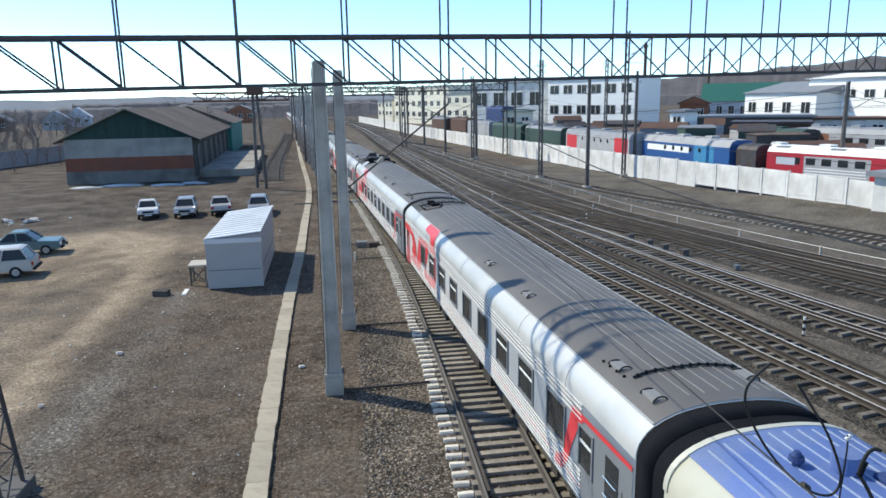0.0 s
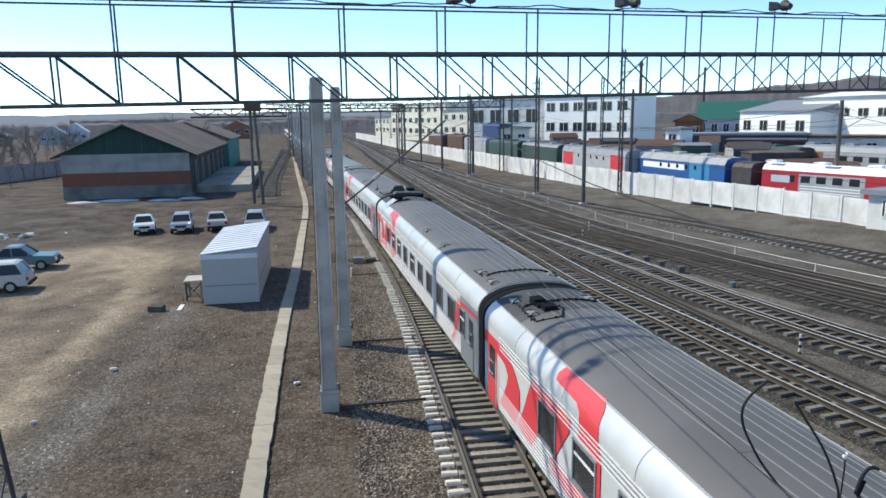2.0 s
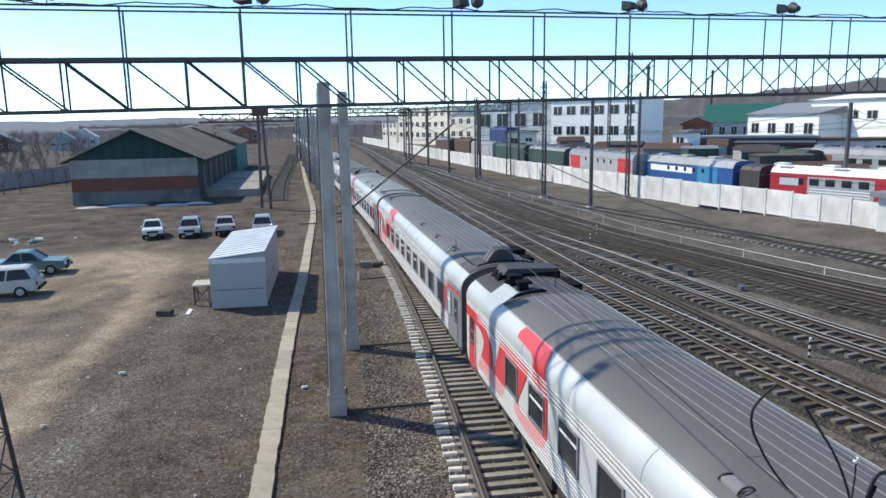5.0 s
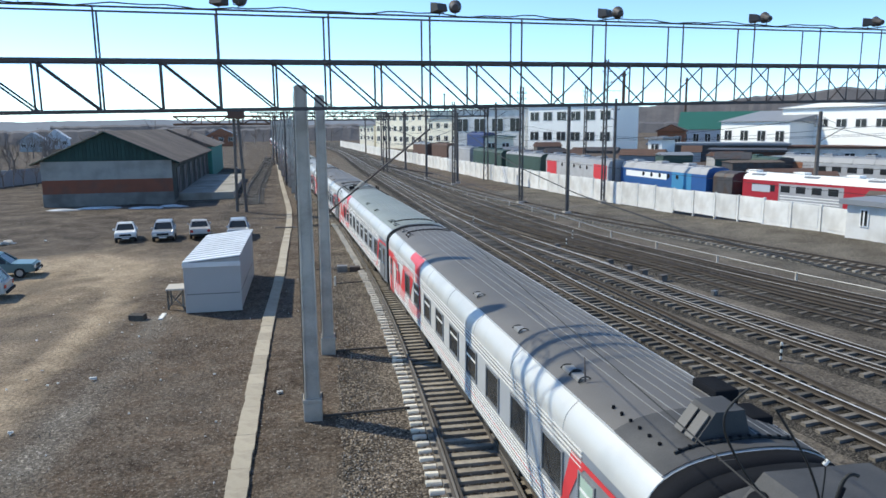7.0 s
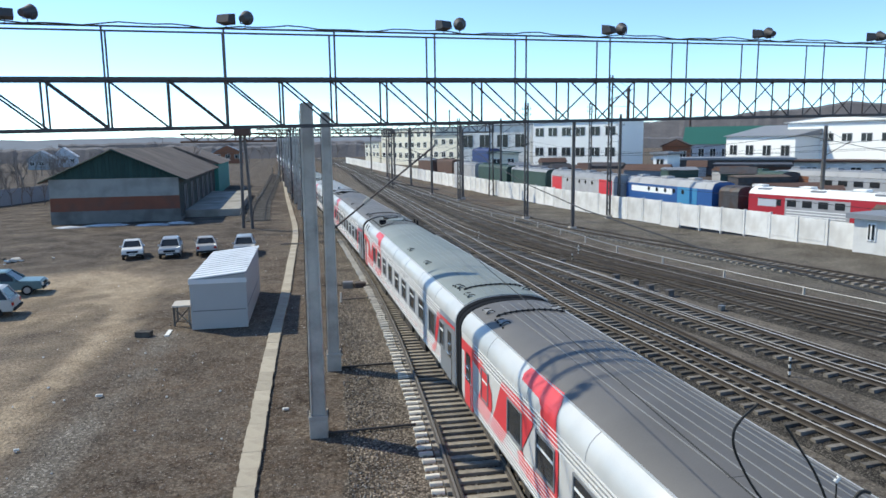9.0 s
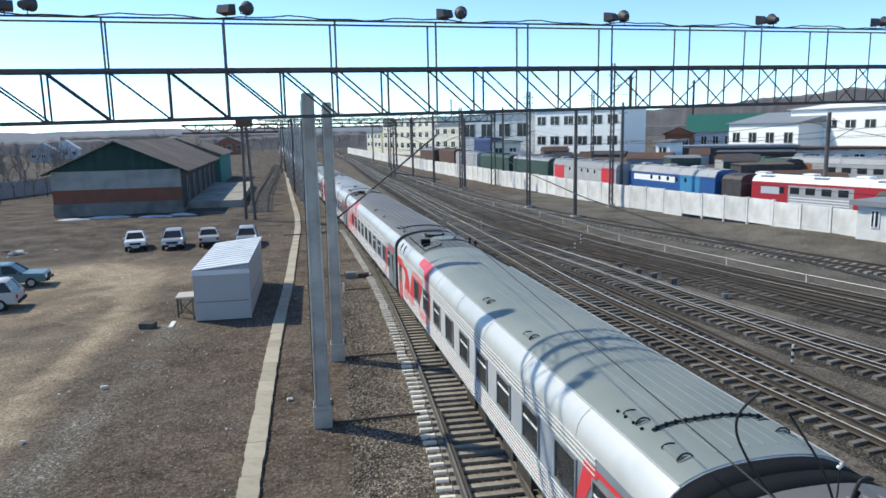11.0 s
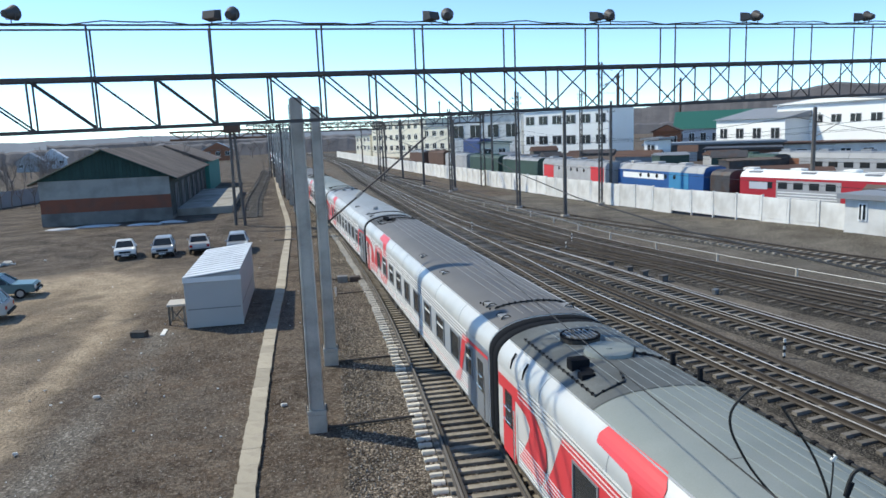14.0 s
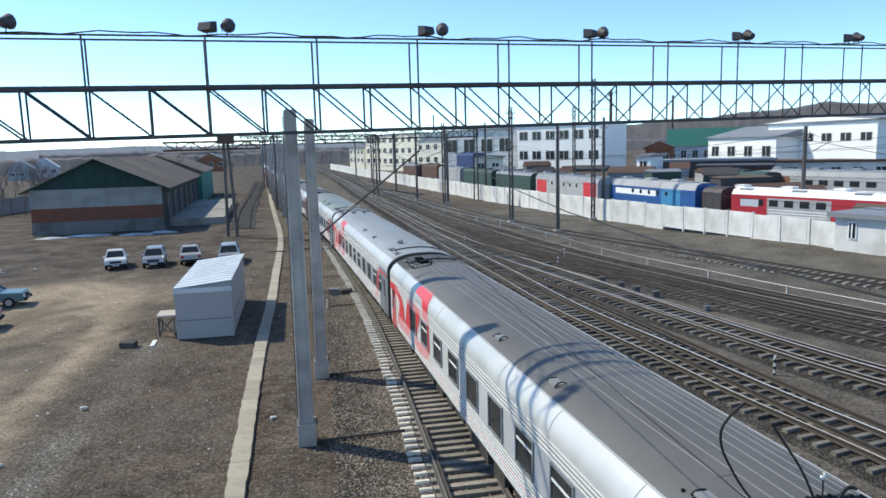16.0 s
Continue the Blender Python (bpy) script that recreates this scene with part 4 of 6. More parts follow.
        part("roof_patch", loft([(x, z + 0.010) for x, z in crown], 8.2, HALF - 0.03), "tarroof", c, "soot-blackened roof end", True)
        part("antenna", rod((0.35, 8.9, 3.95), (0.33, 8.92, 4.6), 0.016, 6, 0.008), "wire", c)
        part("side_duct", box(0.95, 1.25, 9.2, 10.2, 3.7, 4.1, 0.04), "bellows", c)
    if gear == 4:
        bm = bmesh.new()
        bm_rod(bm, (-0.13, 10.05, 4.1), (-0.13, 10.05, 4.25), 0.42, 24, 0.42)
        f = part("roof_fan", bm, "under", c, "round slatted roof fan")
        for q in range(-3, 4):
            w = math.sqrt(max(0.0, 0.36 ** 2 - (q * 0.1) ** 2))
            part("slat", box(-0.13 + q * 0.1 - 0.024, -0.13 + q * 0.1 + 0.024, 10.05 - w, 10.05 + w, 4.235, 4.285), "greysteel", f, "grey slat")
        bm = bmesh.new()
        n = 24
        for q in range(n):
            a0, a1 = 2 * math.pi * q / n, 2 * math.pi * (q + 1) / n
            bm_rod(bm, (-0.13 + 0.41 * math.cos(a0), 10.05 + 0.41 * math.sin(a0), 4.26), (-0.13 + 0.41 * math.cos(a1), 10.05 + 0.41 * math.sin(a1), 4.26), 0.025, 5)
        part("fan_ring", bm, "bellows", f)
        part("roof_patch", loft([(x, z + 0.012) for x, z in crown], 7.0, HALF - 0.03), "sootroof", c, "soot-greyed roof end", True)
        bm = bmesh.new()
        bm_rod(bm, (0.05, 9.05, 4.1), (0.05, 9.05, 4.235), 0.52, 28, 0.48)
        bm_rod(bm, (0.05, 9.05, 4.235), (0.05, 9.05, 4.25), 0.06, 8)
        part("roof_hatch", bm, "roofgreen", c, "round pale hatch lid")
        part("hatch_handle", tube([(0.35, 8.62, 4.15), (0.42, 8.7, 4.28), (0.5, 8.85, 4.27), (0.56, 8.95, 4.1)], 0.02), "wire", c)
        bm = box(-0.98, -0.62, 8.5, 8.78, 3.9, 4.26, 0.02)
        bm_box(bm, -1.0, -0.74, 8.0, 8.22, 3.9, 4.14)
        bm_box(bm, -0.86, -0.66, 8.18, 8.55, 3.92, 4.12)
        part("antenna_box", bm, "bellows", c, "black roof antenna gear")
        edge = [(-1.08, 10.9, side_z(-1.08) + 0.03), (-1.08, 9.0, side_z(-1.08) + 0.03), (-1.08, 7.3, side_z(-1.08) + 0.03), (-0.75, 7.35, side_z(-0.75) + 0.03), (-0.45, 7.45, side_z(-0.45) + 0.03), (-0.3, 7.9, side_z(-0.3) + 0.03)]
        part("roof_cable", tube(edge, 0.022), "wire", c)
        beads(edge, 0.2)
        lead = [(0.5, 8.8, side_z(0.5) + 0.04), (0.8, 8.7, side_z(0.8) + 0.03), (0.98, 8.4, side_z(0.98) + 0.03), (1.04, 7.0, side_z(1.04) + 0.03), (1.04, 3.2, side_z(1.04) + 0.03)]
        part("roof_cable", tube(lead, 0.028), "wire", c)
        beads(lead, 0.3, 0.04)
        for y in (8.2, 7.3):
            part("roof_vent", rod((0.95, y, 3.95), (0.95, y, 4.3), 0.05, 8), "bellows", c)
        for y in (9.75, 10.5):
            part("flank_slot", tube([(-1.545, y, 3.36), (-1.50, y + 0.02, 3.55), (-1.40, y + 0.04, 3.70)], 0.022), "bellows", c, "dark slot in the roof flank")
    if gear == 5:
        part("roof_patch", loft([(x, z + 0.012) for x, z in crown], -HALF + 0.03, -9.9), "tarroof", c, "blackened roof end", True)
        h = part("roof_vent", prism([(-0.62, 4.05), (0.35, 4.05), (0.2, 4.58), (-0.26, 4.58)], "y", -11.0, -10.45), "tarroof", c, "sooty roof hood with two openings")
        for q in (-10.86, -10.59):
            part("opening", prism([(-0.575, 4.16), (-0.325, 4.52), (-0.345, 4.535), (-0.6, 4.17)], "y", q - 0.1, q + 0.1), "roofdark", h)
        part("side_duct", box(0.7, 1.15, -9.6, -8.9, 3.75, 4.25, 0.05), "bellows", c)
        part("side_duct", box(0.8, 1.2, -10.4, -9.8, 3.7, 4.1, 0.05), "bellows", c)
        part("antenna", rod((-0.98, -8.2, 3.95), (-0.98, -8.15, 4.42), 0.02, 6, 0.008), "steel", c)
        for y in (-7.5, -7.9):
            rail_loop(y, -0.95)
        arch(-11.1)
        rowp = [(-1.0, -9.2, side_z(-1.0) + 0.02), (-0.98, -10.9, side_z(-0.98) + 0.02)]
        beads(rowp, 0.25)
    if gear == 0:
        dome(-8.3, -0.35), dome(8.4, -0.35), dome(8.4, 0.35)
    for o in c.children_recursive:
        if o.name.split(".")[0] in ("roof_vent", "opening", "roof_fan", "slat", "fan_ring", "hatch_handle", "side_duct") or (o.name.startswith("antenna_box") and gear != 2) or (o.name.startswith("roof_hatch") and "pale" in o.get("label", "")):
            o.data.transform(Matrix.Translation((0, 0, -0.11)))
    return slim(c)


def locomotive():
    c = thing("locomotive", "blue-roofed cream and red locomotive hauling the coaches", "locomotive", "")
    prof = PROFILE
    part("body", loft(prof, -8.5, 8.3, True), "cream2", c, "cream painted body", True)
    flank = [(x, z) for x, z in prof if z >= 3.19]
    crown = [(x, z + 0.02) for x, z in flank if abs(x) <= 1.3]
    part("roof_crown", loft(crown, -8.45, 8.25), "roofblue", c, "blue painted roof", True)
    for x in (-1.06, -0.84, -0.62, -0.40, -0.18, 0.04, 0.26, 0.48, 0.70, 0.92):
        z = float(np.interp(-abs(x), [q[0] for q in crown if q[0] <= 0], [q[1] for q in crown if q[0] <= 0]))
        part("roof_seam", box(x - 0.010, x + 0.010, -8.3, 8.1, z - 0.03, z + 0.016), "seamblue", c)
    part("roof_edge", loft([(x * 1.01, z + 0.03) for x, z in flank] + [(x * 0.98, z - 0.03) for x, z in flank[::-1]], 8.22, 8.32, True), "cream2", c)
    bm = bmesh.new()
    bm_rod(bm, (-0.38, 7.3, 3.9), (-0.38, 7.3, 4.10), 0.05, 10)
    bm_rod(bm, (-0.38, 7.3, 4.10), (-0.38, 7.3, 4.16), 0.10, 12, 0.09)
    bm_rod(bm, (-0.38, 7.3, 4.17), (-0.38, 7.3, 4.23), 0.07, 12, 0.04)
    part("roof_vent", bm, "darkblue", c, "small dark blue mushroom vent")
    bm = bmesh.new()
    bm_rod(bm, (0.1, 7.05, 3.9), (0.1, 7.05, 4.28), 0.17, 20)
    part("roof_vent", bm, "roofblue", c, "blue drum vent")
    part("roof_hatch", box(0.3, 0.6, 6.6, 6.85, 3.9, 4.10, 0.02), "darkblue", c)
    for sy in (-1, 1):
        bogie(c, sy * 5.2)
    part("gangway", loft([(x * 0.97, z * 0.985) for x, z in prof], 8.3, 8.75, True), "bellows", c)
    part("equipment_box", box(-1.3, 1.3, -3.4, 3.4, 0.5, 1.16, 0.03), "under", c)
    return slim(c)


# arc length along the train's track, from y = 0
_ys = np.arange(-140.0, 640.0, 1.0)
_xs = np.array([train_x(float(y)) for y in _ys])
_s = np.concatenate([[0], np.cumsum(np.hypot(np.diff(_xs), np.diff(_ys)))])
_s -= np.interp(0.0, _ys, _s)


def on_track(s):
    y = float(np.interp(s, _s, _ys))
    return Vector((train_x(y), y, 0.0))


def run(t):
    """How far the train has come since the start: it slows a little, then gathers way again."""
    return 7.395 * t - 0.0709 * t * t - 0.00078 * t ** 3 + 0.075 * max(0.0, t - 13.0) ** 2


FIRST_GAP = 8.77      # between locomotive and first coach, at the start
VARIANTS = ["1 roofdark", "2 roofdark", "5 roofdark", "4 roofgreen", "1 roofdark", "0 roofpale", "3 roofgreen", "1 roofdark", "3 roofgreen", "0 roofpale", "1 roofdark", "2 roofdark", "0 roofpale", "3 roofdark", "0 roofdark"]
masters, coaches = {}, []
for key in VARIANTS:
    g, roof = key.split()
    if key not in masters:
        masters[key] = coach(roof, int(g))
        coaches.append(masters[key])
    else:
        coaches.append(copy_thing(masters[key], pose(0, 0, 0)))
loco = locomotive()


# ---- near lattice gantry with floodlights ----
def gantry_near():
    g = thing("lattice_gantry", "dark steel lattice gantry spanning the tracks overhead", "gantry", kind="structure")
    ang = math.radians(10.6)
    ux, uy = math.cos(ang), math.sin(ang)
    nx, ny = -uy, ux
    o = Vector((-4.75, 16.0, 0))
    P1 = 1.195

    def at(s, d, z):
        return Vector((o.x + ux * s + nx * d, o.y + uy * s + ny * d, z + 0.0148 * s))
    lo, hi = 8.58, 9.615
    s0, s1 = -4 * P1, 30 * P1
    for d in (-0.32, 0.32):
        for z in (lo, hi):
            part("chord", prism([(-0.036, -0.034), (0.036, -0.034), (0.036, 0.034), (-0.036, 0.034)], "y", 0, (at(s1, d, z) - at(s0, d, z)).length), "steel", g).matrix_basis = \
                Matrix.Translation(at(s0, d, z)) @ (at(s1, d, z) - at(s0, d, z)).to_track_quat("Y", "Z").to_matrix().to_4x4()
        for k in range(-4, 31):
            part("vertical", rod(at(k * P1, d, lo), at(k * P1, d, hi), 0.024, 4), "steel", g)
            if k < 30:
                a, b = (k, k + 1) if (d < 0 or k < 9) else (k + 1, k)
                part("diagonal", rod(at(a * P1, d, hi), at(b * P1, d, lo), 0.021, 4), "steel", g)
            if k % 2 == 0:
                part("handrail_post", rod(at(k * P1, d, hi), at(k * P1, d, hi + 1.05), 0.022, 4), "steel", g)
        part("handrail", rod(at(s0, d, hi + 1.05), at(s1, d, hi + 1.05), 0.022, 5), "steel", g)
    for k in range(-4, 31):
        for z in (lo, hi):
            part("tie", rod(at(k * P1, -0.32, z), at(k * P1, 0.32, z), 0.025, 4), "steel", g)
        if k < 30:
            part("tie", rod(at(k * P1, -0.32, lo), at((k + 1) * P1, 0.32, lo), 0.018, 4), "steel", g)
    # cable drooping along the rail
    pts = []
    for i in range(0, 120):
        s = s0 + (s1 - s0) * i / 119
        pts.append(at(s, -0.36, hi + 1.09 + 0.03 * math.sin(s * 2.1) + 0.02 * math.sin(s * 5.3)))
    part("cable", tube(pts, 0.014, 4), "wire", g)
    # lattice legs
    for base, s in ((Vector((-8.3, 15.1, 0)), -3.4 * P1), (at(29.4 * P1, 0, 0), 29.4 * P1)):
        top = at(s, 0, lo)
        base.z = GROUND_Z
        cs = [(-1, -1), (1, -1), (1, 1), (-1, 1)]
        n = 9
        foot = part("leg_base", box(base.x - 0.75, base.x + 0.75, base.y - 0.75, base.y + 0.75, GROUND_Z - 0.1, GROUND_Z + 0.28, 0.03), "darkbase", g)
        for a, b in cs:
            part("leg", rod(base + Vector((a * 0.6, b * 0.5, 0)), top + Vector((a * 0.3, b * 0.3, 0)), 0.055, 4), "steel", g)
        for i in range(n):
            u, v = i / n, (i + 1) / n
            for (a, b), (c, d) in zip(cs, cs[1:] + cs[:1]):
                w0, w1 = 0.6 - 0.3 * u, 0.6 - 0.3 * v
                p0 = base.lerp(top, u) + Vector((a * w0, b * w0 * 0.85, 0))
                p1 = base.lerp(top, v) + Vector((c * w1, d * w1 * 0.85, 0))
                p2 = base.lerp(top, v) + Vector((a * w1, b * w1 * 0.85, 0))
                part("lacing", rod(p0, p1, 0.022, 4), "steel", g)
                part("lacing", rod(p1, p2, 0.022, 4), "steel", g)
    # floodlights: a box lamp and a round lamp at each station
    for i, s in enumerate((-1.5, 2.65, 7.6, 12.1, 16.9, 21.1)):
        for kind, ds, yaw in (("box", -0.2, 25), ("round", 0.2, -20)):
            if (i == 1 and kind == "box"):
                yaw = -35
            f = thing("floodlight", "dark %s floodlight on the gantry rail" % ("square" if kind == "box" else "round"), "floodlight", "gantry floodlights",
                      at=Matrix.Translation(at(s + ds, -0.34, hi + 1.07)) @ pose(0, 0, 0, 0, 0, yaw + 5 * i) @ Matrix.Scale(0.82, 4))
            part("bracket", tube([(0, 0, 0), (0, 0, 0.10), (-0.13, 0, 0.12), (-0.13, 0, 0.24)], 0.016, 5), "steel", f)
            part("bracket", tube([(0, 0, 0.10), (0.13, 0, 0.12), (0.13, 0, 0.24)], 0.016, 5), "steel", f)
            if kind == "box":
                part("housing", prism([(-0.16, 0.12), (0.16, 0.08), (0.16, 0.36), (-0.1, 0.32)], "x", -0.19, 0.19), "steel", f)
                part("lens", box(-0.17, 0.17, 0.162, 0.17, 0.11, 0.33), "lampglass", f)
            else:
                bm = bmesh.new()
                bm_rod(bm, (0, -0.2, 0.2), (0, -0.02, 0.24), 0.09, 14, 0.13)
                bm_rod(bm, (0, -0.02, 0.24), (0, 0.14, 0.275), 0.13, 14, 0.19)
                part("housing", bm, "steel", f)
                part("lens", rod((0, 0.14, 0.275), (0, 0.15, 0.277), 0.17, 14), "lampglass", f)


gantry_near()


# ---- catenary poles ----
def concrete_pole(x, y, top, label="square grey concrete catenary pole on a block footing", arm=False):
    p = thing("catenary_pole", label, "pole", "catenary poles", at=pose(x, y, GROUND_Z))
    h = top - GROUND_Z
    bm = bmesh.new()
    r0, r1 = 0.22, 0.17
    for z, r in ((0.55, r0), (h, r1)):
        for a, b in ((-1, -1), (1, -1), (1, 1), (-1, 1)):
            bm.verts.new((a * r, b * r, z))
    bm.verts.ensure_lookup_table()
    v = bm.verts
    for i in range(4):
        j = (i + 1) % 4
        bm.faces.new((v[i], v[j], v[4 + j], v[4 + i]))
    bm.faces.new((v[7], v[6], v[5], v[4])), bm.faces.new((v[0], v[1], v[2], v[3]))
    bmesh.ops.recalc_face_normals(bm, faces=bm.faces[:])
    bmesh.ops.bevel(bm, geom=bm.edges[:], offset=0.03, segments=2, affect="EDGES")
    part("shaft", bm, "pole", p)
    for a in (-1, 1):
        part("edge_rib", rod((a * (r0 - 0.03), -r0 - 0.01, 0.6), (a * (r1 - 0.03), -r1 - 0.01, h - 0.05), 0.034, 6), "pole", p)
    part("footing", box(-0.27, 0.27, -0.3, 0.3, -0.1, 0.55, 0.03), "pole", p)
    part("collar", box(-0.285, 0.285, -0.31, 0.31, 0.55, 0.68, 0.02), "pole", p)
    for a in (-0.29, 0.29):
        part("bolt", rod((a, -0.2, 0.6), (a, -0.2, 0.85), 0.02), "steel", p)
    part("earth_wire", tube([(-0.24, -0.2, 0.4), (-0.225, -0.19, 3), (-0.2, -0.19, 7), (-0.19, -0.17, h - 0.2)], 0.012, 4), "wire", p)
    if arm:
        part("bracket_arm", rod((0.15, 0, 5.14 + 0.3 - 0.05), (4.0, 0, 8.42), 0.035, 8), "steel", p)
        part("insulator", rod((1.3, 0, 6.28 + 0.03), (1.52, 0, 6.47 + 0.03), 0.075, 10), "pole", p)
        part("stay_rod", rod((0.15, 0, 9.4), (3.6, 0, 8.05), 0.012, 6), "steel", p)
        part("registration_arm", rod((2.4, 0, 7.05), (4.1, 0, 6.75), 0.02, 6), "steel", p)
    return p


concrete_pole(-0.82, 20.1, 9.35)
concrete_pole(-0.40, 26.2, 9.35, arm=True)
for y in (62, 74, 84, 93, 102, 112, 125, 142, 165, 195):
    concrete_pole(train_x(y) - 3.1 - (0.3 if y < 80 else 0), y, 9.6, "tall grey concrete catenary pole beside the line")


def steel_mast(x, y, top, double=False, arm=0):
    p = thing("yard_mast", "dark steel catenary mast standing in the yard", "mast", "yard masts", at=pose(x, y, GROUND_Z))
    h = top - GROUND_Z
    for dx in ((-0.16, 0.16) if double else (0,)):
        part("post", rod((dx, 0, -0.1), (dx, 0, h), 0.21 if not double else 0.12, 8, 0.16 if not double else 0.09), "mast", p)
    part("footing", box(-0.35, 0.35, -0.35, 0.35, -0.1, 0.35, 0.03), "pole", p)
    if double:
        n = int(h / 0.8)
        for i in range(n):
            z = 0.5 + i * 0.8
            a = -0.16 if i % 2 else 0.16
            part("lacing", rod((a, 0, z), (-a, 0, min(h, z + 0.8)), 0.03, 4), "mast", p)
    if arm:
        part("bracket_arm", rod((0, 0, h - 2.6), (arm, 0, h - 1.4), 0.035, 6), "mast", p)
        part("stay_rod", rod((0, 0, h - 0.4), (arm, 0, h - 1.4), 0.015, 6), "mast", p)
        part("insulator", rod((arm * 0.2, 0, h - 2.36), (arm * 0.26, 0, h - 2.29), 0.09, 8), "pole", p)
        part("registration_arm", rod((0, 0, h - 3.2), (arm * 0.9, 0, h - 3.3), 0.02, 6), "mast", p)
    for z in (h - 0.7, h - 1.3):
        part("cross_arm", box(-0.5, 0.5, -0.03, 0.03, z, z + 0.06), "mast", p)
        for dx in (-0.45, 0.45):
            part("insulator", rod((dx, 0, z + 0.05), (dx, 0, z + 0.22), 0.05, 6), "pole", p)
    return p


for x, y, top, dbl, arm in ((22.0, 64.3, 9.9, False, 0), (20.05, 74.0, 12.2, True, -2.2), (29.1, 73.2, 15.0, True, 2.5), (28.6, 62.0, 0, False, 0),
                            (14.7, 111.4, 11.0, False, 2.0), (13.7, 134.2, 11, False, 2), (17.05, 99.5, 11.5, True, -2.5), (18.1, 102.4, 10, False, 0),
                            (11.5, 168, 11, False, 2), (12.5, 158, 11, False, -2), (9.5, 205, 11, False, 0), (41.8, 56.0, 9.2, False, 2.4),
                            (33.5, 81.0, 11.2, False, -2.0), (36, 98, 13.5, True, 0), (27.5, 118, 12, False, 2), (24.5, 140, 12, False, 2), (19, 190, 12, False, 0)):
    if top:
        steel_mast(x, y, top, dbl, arm)


# ---- far gantries ----
def far_gantry(x0, x1, y, lo, hi, legs, rot=0.0):
    g = thing("lattice_gantry", "distant dark steel lattice gantry over the tracks", "gantry", kind="structure", at=pose(0, 0, 0))
    n = int(abs(x1 - x0) / 1.3)

    def yy(x):
        return y + rot * (x - x0)
    for z in (lo, hi):
        part("chord", rod((x0, yy(x0), z), (x1, yy(x1), z), 0.10, 4), "steel", g)
    for i in range(n):
        xa, xb = x0 + (x1 - x0) * i / n, x0 + (x1 - x0) * (i + 1) / n
        part("diagonal", rod((xa, yy(xa), lo if i % 2 else hi), (xb, yy(xb), hi if i % 2 else lo), 0.06, 4), "steel", g)
        part("vertical", rod((xb, yy(xb), lo), (xb, yy(xb), hi), 0.055, 4), "steel", g)
    for x in legs:
        for d in (-0.35, 0.35):
            part("leg", rod((x + d, yy(x), GROUND_Z - 0.1), (x + d * 0.6, yy(x), hi), 0.11, 6), "steel", g)
        for k in range(8):
            z = k * lo / 8
            part("lacing", rod((x - 0.35, yy(x), z), (x + 0.35, yy(x), z + lo / 8), 0.03, 4), "steel", g)
    return g


fg = far_gantry(-15.2, -6.0, 72.6, 8.5, 9.25, ())
for xa, xb in ((-9.65, -9.5), (-8.75, -9.1)):
    part("leg", rod((xa, 72.6, GROUND_Z - 0.1), (xb, 72.6, 9.1), 0.17, 8, 0.14), "mast", fg, "weathered dark gantry leg")
for o in [q for q in fg.children if q.name.split(".")[0] in ("chord", "diagonal", "vertical")]:
    o.data.materials[0] = M["brown"]
part("signal_box", box(-10.0, -8.5, 71.9, 73.2, 9.0, 9.95, 0.05), "brown", fg, "rust-red box on top")
far_gantry(-14, 10, 128, 9.3, 10.7, (-8.6, 9.6), 0.12)
far_gantry(-16, 14, 160, 9.6, 11.0, (-12.5, 12.5), 0.12)
far_gantry(-9, 24, 104, 9.6, 10.8, (-6.4, 23.6), 0.12)


def wires():
    w = thing("overhead_wires", "thin overhead contact and messenger wires", "wires", kind="stuff")
    bm = bmesh.new()
    # along the train and the main track, hung from gantry to gantry
    for f, off in ((train_x, 0.0), (main_x, -0.12)):
        for z0, sag in ((5.5 if f is main_x else 6.3, 0.0), (8.2, 0.9)):
            ys = [17.5, 60, 104, 128, 160, 200] if f is train_x else [-6, 17.5, 60, 104, 128, 160, 200]
            for a, b in zip(ys, ys[1:]):
                pts = []
                for i in range(9):
                    u = i / 8
                    y = a + (b - a) * u
                    pts.append((f(y) + off, y, z0 - sag * 4 * u * (1 - u)))
                for p, q in zip(pts, pts[1:]):
                    bm_rod(bm, p, q, 0.009, 3)
    for i, f in enumerate(YARD[:4]):
        for z0, sag in ((6.3, 0.0), (8.3, 1.0)):
            ys = [0, 19.5, 64, 104, 150, 200]
            for a, b in zip(ys, ys[1:]):
                pts = [(f(a + (b - a) * k / 6), a + (b - a) * k / 6, z0 - sag * 4 * (k / 6) * (1 - k / 6)) for k in range(7)]
                for p, q in zip(pts, pts[1:]):
                    bm_rod(bm, p, q, 0.009, 3)
    part("wire", bm, "wire", w, kind="stuff")


wires()


